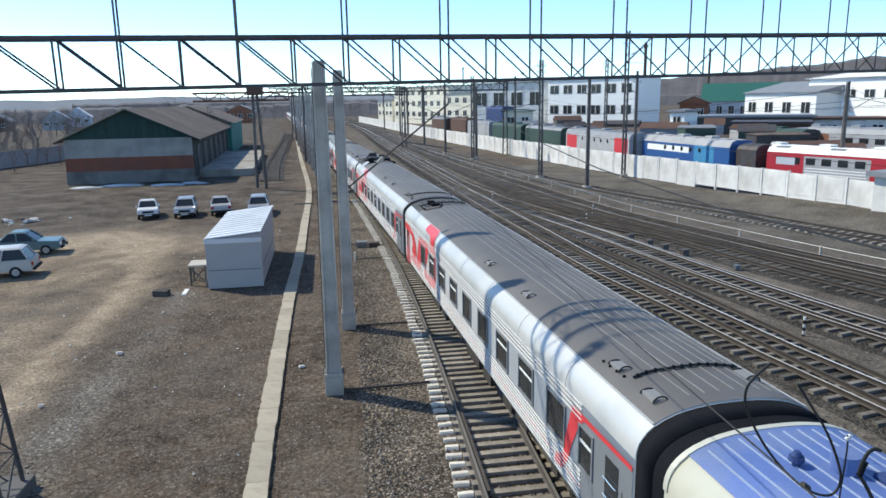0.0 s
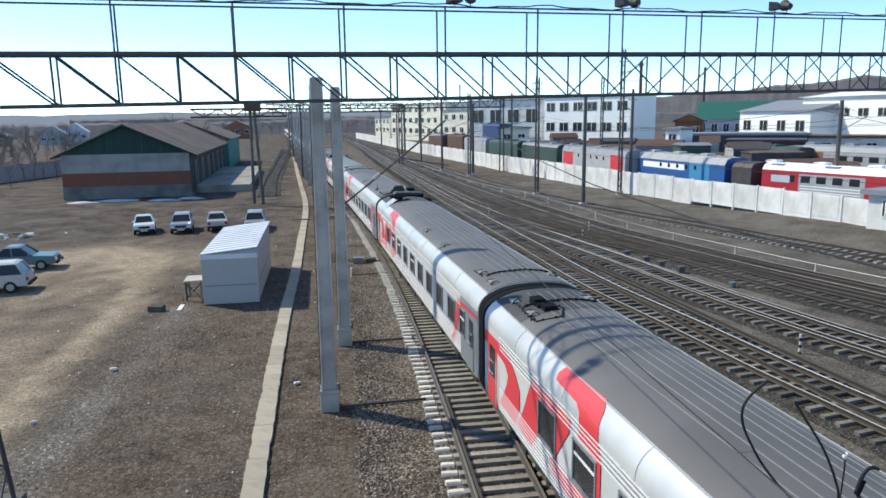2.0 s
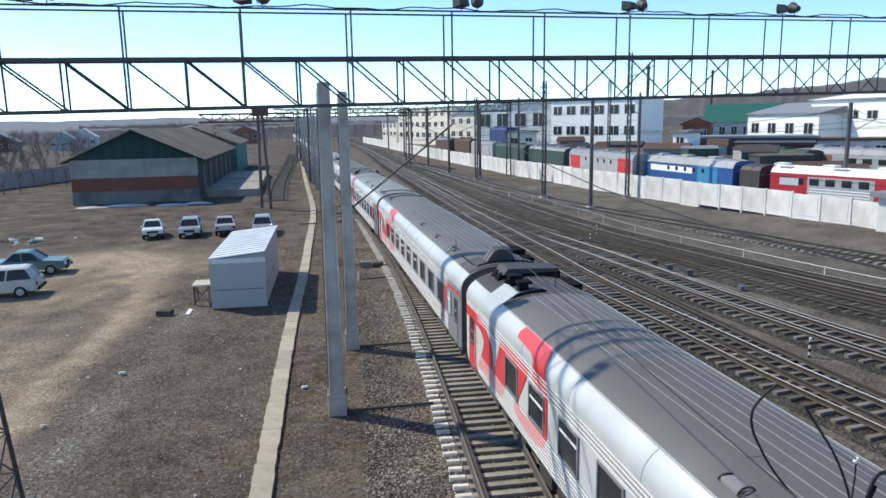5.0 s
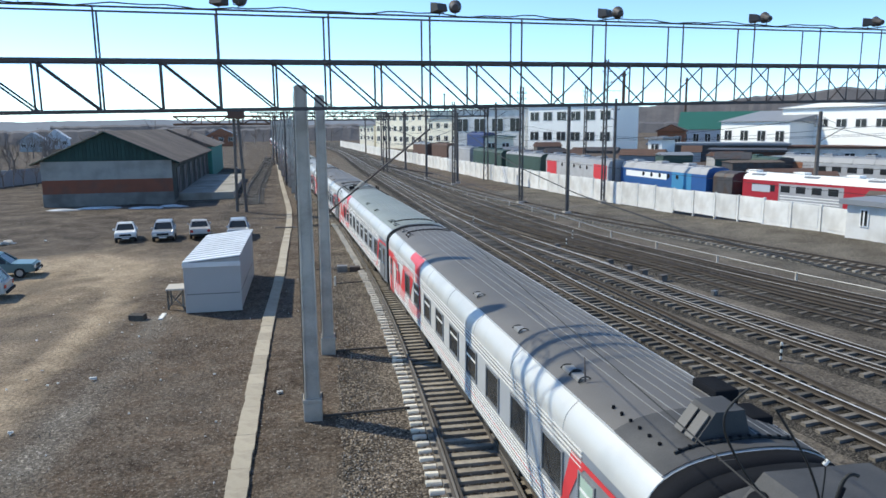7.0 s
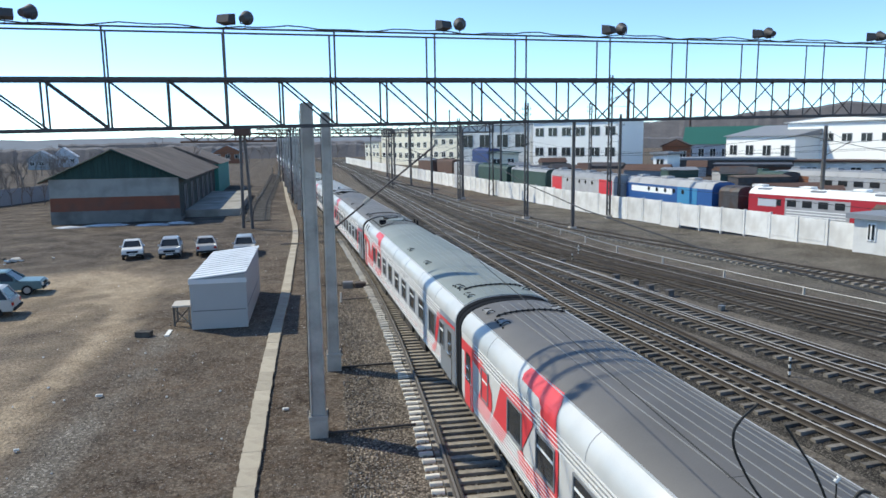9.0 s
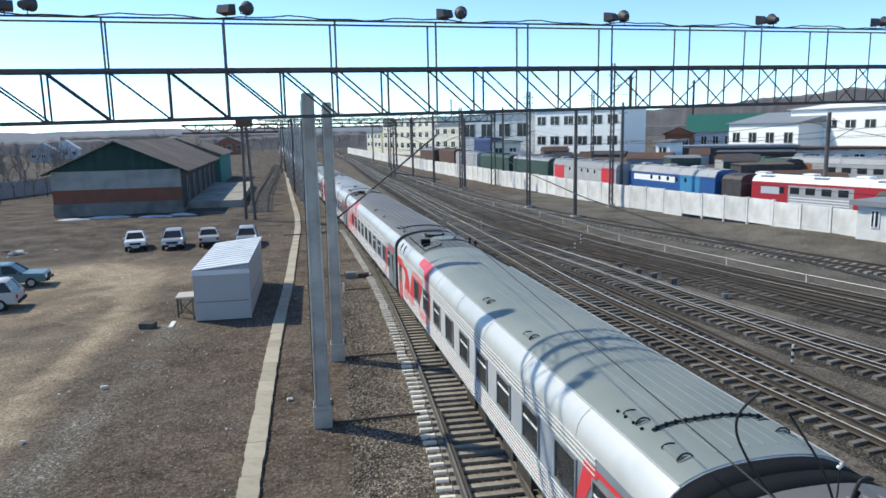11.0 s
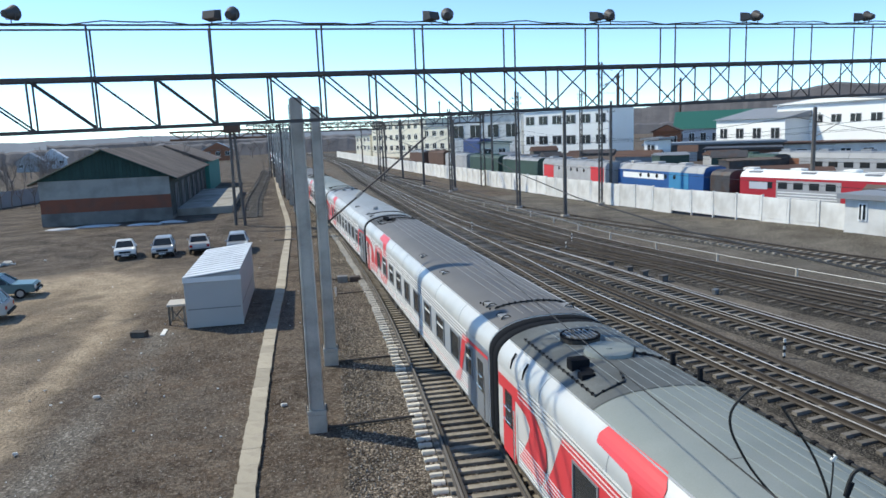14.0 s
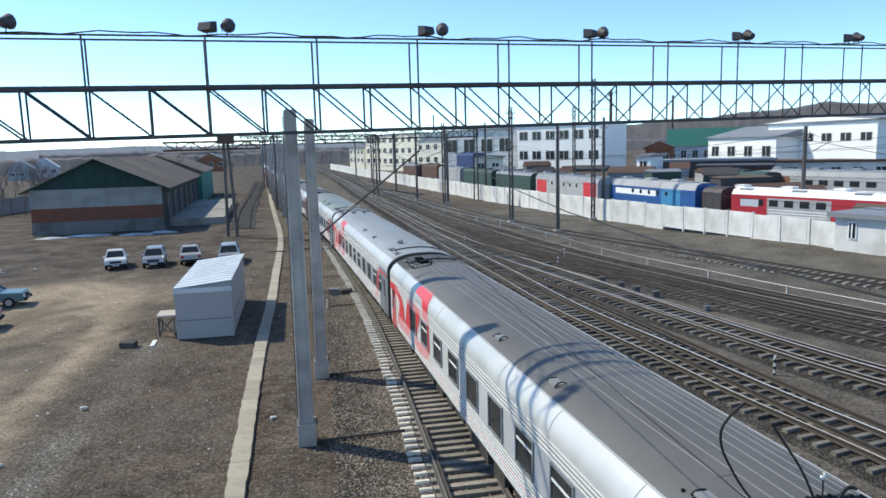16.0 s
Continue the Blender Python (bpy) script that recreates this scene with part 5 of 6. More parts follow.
def jumper():
    """Slack feeder loop and clamp hanging beside the contact wire near the footbridge."""
    j = thing("feeder_loop", "black slack feeder cable loop hanging from the contact wire", "cable")
    def bent(knots):
        ks = [Vector((x, 5.0, z)) for x, z in knots]
        out = []
        for i in range(len(ks) - 1):
            a, b, c, d = ks[max(i - 1, 0)], ks[i], ks[i + 1], ks[min(i + 2, len(ks) - 1)]
            for q in range(4):
                u = q / 4
                out.append(0.5 * ((2 * b) + (c - a) * u + (2 * a - 5 * b + 4 * c - d) * u * u + (3 * b - a - 3 * c + d) * u ** 3))
        return out + [ks[-1]]
    part("cable", tube(bent([(3.30, 6.12), (3.17, 6.01), (3.10, 5.90), (3.11, 5.75), (3.20, 5.56), (3.31, 5.38), (3.46, 5.19), (3.63, 5.02), (3.79, 4.91), (3.93, 4.87), (4.01, 4.92), (4.03, 5.04), (3.98, 5.2), (3.9, 5.38), (3.81, 5.54), (3.70, 5.70), (3.55, 5.92)]), 0.011), "wire", j)
    part("clamp", rod((3.07, 5.0, 5.5), (3.24, 5.0, 5.505), 0.003, 4), "steel", j)
    part("clamp", rod((3.68, 5.0, 5.0), (3.74, 5.0, 4.95), 0.028, 8), "under", j)
    part("lead", tube(bent([(4.38, 5.25), (4.32, 5.27), (4.26, 5.24), (4.22, 5.15), (4.20, 5.05), (4.25, 4.97), (4.33, 4.84), (4.42, 4.66), (4.5, 4.5)]), 0.017), "wire", j)
    part("clamp", rod((4.24, 5.0, 5.16), (4.20, 5.0, 5.03), 0.03, 8, 0.024), "bellows", j)
    part("lead", tube(bent([(4.05, 5.42), (4.06, 5.30), (4.05, 5.05), (4.04, 4.85), (4.05, 4.6)]), 0.007), "wire", j)
    part("insulator", rod((4.04, 5.0, 5.38), (4.08, 5.0, 5.42), 0.018, 8), "litter", j)


jumper()


# ---- white cabin beside the trough ----
def cabin():
    w, L = 2.45, 8.3
    c = thing("portable_cabin", "pale grey steel cabin with a white ribbed roof", "cabin", at=pose(-5.69, 33.05, GROUND_Z, 0, 0, 2.0))
    zl, zr = 2.36, 2.62
    outline = [(-w / 2, 0.06), (w / 2, 0.06), (w / 2, zr), (-w / 2, zl)]
    part("wall", prism([(-w / 2, 0.05), (w / 2, 0.05), (w / 2, 0.92), (-w / 2, 0.92)], "y", 0, L), "shedwall", c)
    part("wall", prism([(-w / 2, 0.94), (w / 2, 0.94), (w / 2, zr), (-w / 2, zl)], "y", 0, L), "shedwall", c)
    part("seam", box(-w / 2 - 0.012, w / 2 + 0.012, -0.012, L + 0.012, 0.90, 0.95), "greysteel", c)
    part("skid", box(-w / 2 + 0.05, w / 2 - 0.05, 0.1, L - 0.1, -0.1, 0.06), "under", c)
    # grey base sheet, darker than the white ribs laid on it
    part("roof", prism([(-w / 2 - 0.06, zl), (w / 2 + 0.06, zr), (w / 2 + 0.06, zr + 0.05), (-w / 2 - 0.06, zl + 0.05)], "y", -0.06, L + 0.06), "roofgrey", c, "sheet roof, grey between its white ribs")
    for i in range(13):
        y = 0.2 + i * (L - 0.4) / 12
        part("roof_rib", prism([(-w / 2 - 0.06, zl + 0.05), (w / 2 + 0.06, zr + 0.05), (w / 2 + 0.06, zr + 0.10), (-w / 2 - 0.06, zl + 0.10)], "y", y - 0.22, y + 0.22), "shedroof", c)
    part("fascia", box(-w / 2 - 0.07, w / 2 + 0.07, -0.075, -0.06, zl - 0.16, zl + 0.06), "shedroof", c)
    for x in (-w / 2, w / 2):
        part("corner_post", box(x - 0.04, x + 0.04, -0.02, 0.05, 0.05, zl), "shedwall", c)


cabin()


def stand():
    t = thing("wooden_stand", "raw timber stand with crossed legs beside the cabin", "table", at=pose(-7.65, 34.6, GROUND_Z, 0, 0, 4))
    part("tabletop", box(-0.42, 0.42, -0.6, 0.6, 0.92, 1.0, 0.01), "plaster", t, "pale bare tabletop")
    for x in (-0.34, 0.34):
        for y in (-0.5, 0.5):
            part("leg", box(x - 0.04, x + 0.04, y - 0.04, y + 0.04, -0.03, 0.92), "woodsleeper", t)
    part("brace", rod((-0.34, -0.52, 0.1), (0.34, -0.52, 0.85), 0.03, 4), "woodsleeper", t)
    part("brace", rod((0.34, -0.5, 0.1), (-0.34, -0.5, 0.85), 0.03, 4), "woodsleeper", t)


stand()
single("wooden_crate", box(-0.34, 0.34, -0.2, 0.2, -0.05, 0.24, 0.02), "woodsleeper", "dark weathered timber block on the ground", "crate", at=pose(-8.95, 32.5, GROUND_Z, 2, 0, -12))
single("plank", box(-0.1, 0.1, -0.5, 0.5, -0.03, 0.05, 0.01), "litter", "short pale plank lying on the ground", "plank", at=pose(-7.95, 32.75, GROUND_Z, 0, 0, 3))


# ---- cars ----
def car(x, y, yaw, paintname, label, L=4.1, W=1.62, H=1.43, kind="sedan"):
    c = thing("car", label, "car", "parked cars", at=pose(x, y, GROUND_Z + 0.0, 0, 0, yaw))
    hl = L / 2
    wb = 0.3
    sec = [(-hl, 0.32), (-hl, 0.62), (-hl + 0.08, 0.80), (-hl * 0.48, 0.86), (hl * 0.5, 0.90), (hl - 0.05, 0.84), (hl, 0.55), (hl, 0.32)]
    if kind != "sedan":
        sec[4], sec[5] = (hl * 0.5, 0.92), (hl - 0.02, 0.92)
    bm = prism(sec, "x", -W / 2, W / 2)
    bmesh.ops.bevel(bm, geom=bm.edges[:], offset=0.06, segments=2, affect="EDGES")
    part("body", bm, paintname, c, smooth=False)
    rear = {"sedan": hl * 0.55, "hatch": hl * 0.93, "suv": hl * 0.95}[kind]
    rr = {"sedan": hl * 0.28, "hatch": hl * 0.75, "suv": hl * 0.86}[kind]
    f0, f1 = -hl * 0.42, -hl * 0.12
    gw, rw = W / 2 - 0.07, W / 2 - 0.22

    def slab(z0, z1, y0a, y1a, w0, y0b, y1b, w1):
        b = bmesh.new()
        lo = [b.verts.new(p) for p in ((-w0, y0a, z0), (w0, y0a, z0), (w0, y1a, z0), (-w0, y1a, z0))]
        hi = [b.verts.new(p) for p in ((-w1, y0b, z1), (w1, y0b, z1), (w1, y1b, z1), (-w1, y1b, z1))]
        for i in range(4):
            j = (i + 1) % 4
            b.faces.new((lo[i], lo[j], hi[j], hi[i]))
        b.faces.new(lo[::-1]), b.faces.new(hi)
        return b
    part("cabin_glass", slab(0.84, H - 0.07, f0, rear, gw, f1, rr, rw), "glassdark", c)
    bm = slab(H - 0.08, H, f1 - 0.05, rr + 0.05, rw + 0.015, f1 + 0.1, rr - 0.1, rw - 0.1)
    part("roof", bm, paintname, c)
    for sx in (-1, 1):
        for a, b in (((f0, 0.86), (f1, H - 0.06)), ((rear, 0.86), (rr, H - 0.06)), (((f0 + rear) / 2 + 0.05, 0.86), ((f1 + rr) / 2 + 0.05, H - 0.06))):
            part("pillar", rod((sx * (gw + 0.005), a[0], a[1]), (sx * (rw + 0.005), b[0], b[1]), 0.045, 5), paintname, c)
        for wy in (-hl * 0.62, hl * 0.6):
            w = part("wheel", rod((sx * (W / 2 - 0.17), wy, wb), (sx * (W / 2 + 0.012), wy, wb), wb, 18), "tyre", c)
            part("rim", rod((sx * (W / 2), wy, wb), (sx * (W / 2 + 0.02), wy, wb), wb * 0.6, 14), "carsilver", w)
        part("headlight", box(sx * (W / 2 - 0.2) - 0.14, sx * (W / 2 - 0.2) + 0.14, -hl - 0.012, -hl + 0.05, 0.55, 0.70), "lampglass", c)
        part("tail_light", box(sx * (W / 2 - 0.14) - 0.1, sx * (W / 2 - 0.14) + 0.1, hl - 0.05, hl + 0.012, 0.6, 0.78), "taillight", c)
        part("mirror", box(sx * (W / 2 + 0.06) - 0.07, sx * (W / 2 + 0.06) + 0.07, f0 + 0.12, f0 + 0.2, 0.88, 1.0), paintname, c)
    part("grille", box(-0.4, 0.4, -hl - 0.01, -hl + 0.04, 0.55, 0.70), "tyre", c)
    for s in (-1, 1):
        part("bumper", box(-W / 2 + 0.03, W / 2 - 0.03, min(s * hl, s * (hl + 0.09)), max(s * hl, s * (hl + 0.09)), 0.34, 0.48, 0.02), "tyre", c)
    part("number_plate", box(-0.25, 0.25, -hl - 0.1, -hl - 0.085, 0.36, 0.46), "litter", c)
    return c


car(-15.95, 56.7, 14, "carwhite", "white boxy older sedan parked on the dirt lot", 3.9, 1.5, 1.36)
car(-13.1, 56.6, 9, "carsilver", "silver rounded hatchback parked on the dirt lot", 3.9, 1.55, 1.4, "hatch")
car(-10.6, 57.4, 191, "carbeige", "grey-beige sedan parked on the dirt lot", 3.9, 1.52, 1.36)
car(-7.5, 56.4, 6, "carsilver", "silver compact off-roader parked behind the cabin", 3.7, 1.56, 1.4, "suv")
car(-19.5, 43.6, 99, "carteal", "teal older sedan parked across the dirt lot", 4.2)
car(-18.6, 37.9, 280, "carsand", "pale beige compact hatchback parked on the dirt lot", 4.0, 1.7, 1.52, "hatch")


# ---- depot at the far side of the lot ----
def depot():
    d = thing("freight_shed", "long old freight shed with green gable and slate roof", "building", at=pose(-24.6, 82.6, GROUND_Z, 0, 0, 4.5))
    w, L = 13.4, 44.0
    e, r = 4.95, 8.0
    h = w / 2
    part("plinth", box(-h - 0.05, h + 0.05, -0.05, L, -0.2, 1.4, 0), "dampwall", d, "damp grey plinth")
    part("wall", box(-h, h, 0, L, 1.4, 2.9, 0), "depotorange", d, "faded orange plaster band")
    part("wall", box(-h, h, 0, L, 2.9, e, 0), "depotgrey", d, "pale grey plaster band")
    # boarded gable
    n = 34
    for i in range(n):
        x0, x1 = -h + i * w / n, -h + (i + 1) * w / n
        t0 = r - (r - e) * abs(x0) / h
        t1 = r - (r - e) * abs(x1) / h
        part("gable_board", prism([(x0 + 0.012, e - 0.02), (x1 - 0.012, e - 0.02), (x1 - 0.012, max(t1, e)), (x0 + 0.012, max(t0, e))], "y", -0.05 - 0.006 * (i % 2), 0.1), "greenwood", d)
    part("gable_core", prism([(-h, e - 0.01), (h, e - 0.01), (0, r - 0.03)], "y", 0.1, L - 0.1), "darkbase", d)
    for s in (-1, 1):
        part("roof", prism([(0, r + 0.02), (s * (h + 0.9), e - 0.42), (s * (h + 0.9), e - 0.30), (0, r + 0.15)], "y", -0.5, L), "slate", d, "weathered slate roof slope")
        m = 22
        for i in range(m):
            y = -0.5 + i * L / m
            part("roof_sheet", prism([(0, r + 0.16), (s * (h + 0.92), e - 0.29), (s * (h + 0.92), e - 0.25), (0, r + 0.2)], "y", y + 0.02, y + L / m - 0.04), "slate", d)
    part("bargeboard", rod((-h - 0.9, -0.52, e - 0.34), (0, -0.52, r + 0.08), 0.07, 4), "greenwood", d)
    part("bargeboard", rod((h + 0.9, -0.52, e - 0.34), (0, -0.52, r + 0.08), 0.07, 4), "greenwood", d)
    part("side_cladding", box(h + 0.002, h + 0.07, 0.02, L, 0.4, e - 0.1), "sidewood", d, "dark weathered side boarding")
    for i in range(36):
        y = 0.3 + i * 1.2
        part("batten", box(h + 0.07, h + 0.11, y, y + 0.08, 0.4, e - 0.15), "sidewood", d)
    # sliding doors and platform on the track side
    for i in range(6):
        y = 3 + i * 6.5
        q = part("door", box(h + 0.05, h + 0.16, y, y + 3.2, 0.9, 3.9), "darkbase", d)
        part("door_brace", rod((h + 0.18, y + 0.1, 1.1), (h + 0.18, y + 3.1, 3.8), 0.05, 4), "slate", q)
    part("platform", box(h + 0.075, h + 6.3, 3.6, 38, -0.2, 0.85, 0.03), "platform", d, "low concrete loading platform")
    # teal annex at the far end
    a = thing("shed_annex", "teal boarded annex at the end of the freight shed", "building", at=pose(-28.2, 126.4, GROUND_Z, 0, 0, 4.5))
    part("wall", box(-6.0, 7.6, 0, 26, -0.2, 5.2), "tealwood", a)
    part("roof", prism([(-6.6, 5.2), (8.2, 5.2), (0.8, 8.2)], "y", -0.5, 26.5), "slate", a)


depot()
rngs = random.Random(21)
for x, y, a, b in ((-24.5, 79.5, 2.6, 0.9), (-20.0, 78.6, 2.2, 0.7), (-28.0, 78.2, 1.8, 0.6), (-17.4, 80.0, 1.5, 0.6)):
    bm = bmesh.new()
    n = 18
    top = bm.verts.new((0, 0, 0.22))
    ring = [bm.verts.new((a * (1 + rngs.uniform(-0.25, 0.25)) * math.cos(2 * math.pi * i / n), b * (1 + rngs.uniform(-0.3, 0.3)) * math.sin(2 * math.pi * i / n), -0.06)) for i in range(n)]
    mid = [bm.verts.new((v.co.x * 0.6, v.co.y * 0.6, 0.13 + rngs.uniform(-0.05, 0.05))) for v in ring]
    for i in range(n):
        j = (i + 1) % n
        bm.faces.new((ring[i], ring[j], mid[j], mid[i]))
        bm.faces.new((mid[i], mid[j], top))
    bm.faces.new(ring[::-1])
    single("snow_patch", bm, "snow", "dirty melting snow patch before the shed", "snow", "snow patches", at=pose(x, y, GROUND_Z + 0.03), smooth=True)


# ---- switch machine, boxes, pipe, small things in the yard ----
def switch_machine(x, y, rz):
    s = thing("switch_machine", "dark cast-iron switch machine beside the turnout", "switch machine", at=pose(x, y, GROUND_Z + 0.08, 0, 0, rz))
    part("motor_box", box(-0.32, 0.28, -0.25, 0.25, -0.1, 0.32, 0.04), "greysteel", s)
    part("gear_box", box(0.42, 1.05, -0.28, 0.28, -0.1, 0.26, 0.05), "steel", s)
    part("drive_rod", rod((1.0, 0, 0.06), (2.6, 0, 0.06), 0.03), "steel", s)
    part("drive_rod", rod((-1.6, 0.5, 0.02), (2.4, 0.5, 0.02), 0.03), "rail", s)


switch_machine(0.35, 41.3, -2)
s = thing("switch_stand", "low white post with rods beside the turnout", "switch stand", at=pose(-0.1, 37.6, GROUND_Z))
part("post", rod((0, 0, -0.05), (0, 0, 0.55), 0.05), "litter", s)
part("drive_rod", rod((0, 0.1, 0.12), (2.4, 0.5, 0.12), 0.03), "steel", s)
for x, y, dz in ((16.6, 40.3, 0), (17.0, 38.4, 0), (17.3, 37.0, 0), (17.75, 35.5, 0), (18.75, 31.9, 1), (15.2, 46.4, 0)):
    b = thing("trackside_box", "grey metal trackside relay box between the tracks" if not dz else "pale grey metal trackside box between the tracks", "relay box", "trackside boxes", at=pose(x, y, GROUND_Z + 0.06, 0, 0, 20) @ Matrix.Scale(0.72 if not dz else 0.5, 4))
    part("housing", box(-0.3, 0.3, -0.2, 0.2, -0.12, 0.36, 0.04), "mast" if not dz else "greysteel", b)
    part("lid", box(-0.33, 0.33, -0.23, 0.23, 0.36, 0.42, 0.015), "mast" if not dz else "greysteel", b)
for x, y in ((15.86, 22.3), (15.9, 46.4), (17.6, 50), (12.0, 60)):
    b = thing("marker_post", "short black and white banded marker post", "marker post", "marker posts", at=pose(x, y, GROUND_Z))
    for i in range(6):
        part("band", rod((0, 0, -0.06 + i * 0.13), (0, 0, 0.07 + i * 0.13), 0.045, 8), "litter" if i % 2 else "tyre", b)


def yard_pipe():
    f = curve_x([(27.6, 24), (26.06, 29.8), (24.7, 34.1), (23.2, 39.8), (21.6, 46.4), (20.6, 52.2), (20.1, 59.6), (18.9, 70), (16.4, 81.1), (13.2, 109.8), (10, 150)])
    p = thing("air_pipe", "long pale compressed-air pipe on short posts", "pipe", kind="structure")
    ring = [(0.035 * math.cos(a * math.pi / 3), 0.2 + 0.035 * math.sin(a * math.pi / 3)) for a in range(6)]
    part("pipe", sweep(f, 0, ring, 22, 150), "greysteel", p)
    y = 23
    while y < 120:
        b = part("pipe_post", box(-0.05, 0.05, -0.05, 0.05, -0.4, 0.24), "plaster", p)
        b.matrix_basis = pose(f(y), y, 0)
        y += 5.5


yard_pipe()
g = thing("hose_rack", "mint green bent pipe rack at the trackside", "rack", at=pose(19.7, 20.2, GROUND_Z, 0, 0, -14))
part("frame", tube([(-0.6, 0, -0.05), (-0.6, 0, 0.7), (0.6, 0, 0.7), (0.6, 0, -0.05)], 0.04), "green_pipe", g)
part("shelf", box(-0.6, 0.6, -0.12, 0.12, 0.3, 0.36), "green_pipe", g)
single("snow_strip", box(-0.78, 0.78, -0.09, 0.09, -0.1, 0.07, 0.04), "snow", "narrow strip of old snow between yard tracks", "snow", at=pose(23.48, 31.79, GROUND_Z + 0.07, 0, 0, -73.2))
# dark rods lying from the poles to the track
for x, y, L in ((0.55, 19.9, 1.5), (0.85, 26.0, 1.5)):
    single("ground_bar", rod((-L, 0, 0.05), (L, 0.18, 0.07), 0.04, 6), "rail", "dark steel bar lying on the ballast", "steel bar", "ground bars", at=pose(x, y, GROUND_Z + 0.05))
single("ground_bar", rod((-0.9, 0, 0.05), (0.9, -0.1, 0.07), 0.06, 6), "woodsleeper", "dark timber bar lying across the cable trough", "timber bar", "ground bars", at=pose(-4.11, 59.99, -0.2))
# litter
HEAP = (-25.3, 56.5)
rngl = random.Random(8)
for i in range(130):
    x, y = rngl.uniform(-14, -0.9), rngl.uniform(14, 42) if i < 90 else rngl.uniform(14, 70)
    if abs(x - trough_x(y)) < 0.5 or (-7.4 < x < -3.9 and 32 < y < 42):
        continue
    s = rngl.choice((0.015, 0.02, 0.03, 0.04))
    single("litter_scrap", box(-s, s, -s * 0.7, s * 0.7, -0.02, s * 0.6, s * 0.2), rngl.choice(("litter", "litter", "plaster")), "small pale scrap lying on the soil", "litter", "litter", at=pose(x, y, GROUND_Z + 0.03, 0, 10, rngl.uniform(0, 180)))
rngh = random.Random(5)
for i in range(26):
    x, y = rngh.gauss(HEAP[0], 1.6), rngh.gauss(HEAP[1], 0.9)
    k = rngh.uniform(0.08, 0.3)
    single("litter_scrap", box(-k, k, -k * 0.6, k * 0.6, -0.03, k * 0.5, k * 0.15), rngh.choice(("litter", "plaster", "clod", "litter")), "crumpled pale scrap on a rubbish heap", "litter", "litter", at=pose(x, y, GROUND_Z + 0.05, rngh.uniform(-15, 15), rngh.uniform(-15, 15), rngh.uniform(0, 180)))
for x, y, s in ((-8.4, 24.6, 0.11), (-1.95, 22.2, 0.10), (-9.3, 20.4, 0.07)):
    single("litter_scrap", box(-s, s, -s * 0.5, s * 0.5, -0.02, s * 0.6, s * 0.2), "litter", "crumpled white scrap lying on the soil", "litter", "litter", at=pose(x, y, GROUND_Z + 0.04, 0, 10, 35))


# ---- beyond the wall: rolling stock ----
def wagon(name, label, a, b, zr, bodymat, roofmat, half=1.45, z0=0.9, stripe=None, nose=None, portholes=0, cat="locomotive", base=-0.1, win=None, roofband=0.5):
    """A standing vehicle whose visible side runs from a to b (plan), roof height zr."""
    a, b = Vector((*a, 0)), Vector((*b, 0))
    d = b - a
    L = d.length
    mid = (a + b) / 2
    yaw = -math.degrees(math.atan2(d.x, d.y))
    v = thing(name, label, cat, "standing rolling stock", at=pose(mid.x + math.cos(math.radians(yaw)) * half, mid.y + math.sin(math.radians(yaw)) * half, base, 0, 0, yaw))
    h = L / 2
    sh = zr - base
    side = [(-half + 0.03, z0), (-half, z0 + 0.3), (-half, sh - roofband), (-half + 0.28, sh - 0.18), (-half * 0.4, sh)]
    prof = side + [(-x, z) for x, z in side[::-1]]
    part("body", loft(prof, -h, h, True), bodymat, v)
    rp = [(-half - 0.01, sh - roofband + 0.02), (-half + 0.27, sh - 0.16), (-half * 0.4, sh + 0.02)]
    rp += [(-x, z) for x, z in rp[::-1]]
    part("roof", loft(rp, -h + 0.02, h - 0.02), roofmat, v)
    for i in range(int(L / 2.4)):
        y = -h + 1.2 + i * 2.4
        part("roof_rib", loft([(x * 1.01, z + 0.03) for x, z in rp] + [(x * 0.98, z - 0.03) for x, z in rp[::-1]], y - 0.04, y + 0.04, True), roofmat, v)
        if i % 2:
            part("roof_hatch", box(-0.5, 0.5, y + 0.5, y + 1.6, sh - 0.02, sh + 0.22, 0.03), roofmat, v)
    if stripe:
        m, y0, y1, za, zb = stripe
        part("stripe", box(-half - 0.012, -half + 0.02, -h + y0 * L, -h + y1 * L, za, zb), m, v)
    for i in range(portholes):
        y = -h + L * (0.25 + 0.5 * (i + 0.5) / portholes)
        part("porthole", rod((-half - 0.03, y, sh - 1.25), (-half + 0.02, y, sh - 1.25), 0.24, 14), "glassdark", v)
    if win:
        n, za, zb, y0, y1 = win
        for i in range(n):
            y = -h + L * (y0 + (y1 - y0) * (i + 0.5) / n)
            part("window", box(-half - 0.02, -half + 0.02, y - L * (y1 - y0) / n * 0.3, y + L * (y1 - y0) / n * 0.3, za, zb), "glassdark", v)
    if nose:
        m, y0, y1 = nose
        part("cab_panel", box(-half - 0.016, -half + 0.02, -h + y0 * L, -h + y1 * L, z0 + 0.1, sh - roofband), m, v)
    part("underframe", box(-half + 0.2, half - 0.2, -h + 0.3, h - 0.3, 0.15, z0), "under", v)
    for sy in (-0.62, 0.62):
        part("bogie", box(-half + 0.1, half - 0.1, sy * h - 1.4, sy * h + 1.4, 0.0, 0.7), "under", v)
    return v


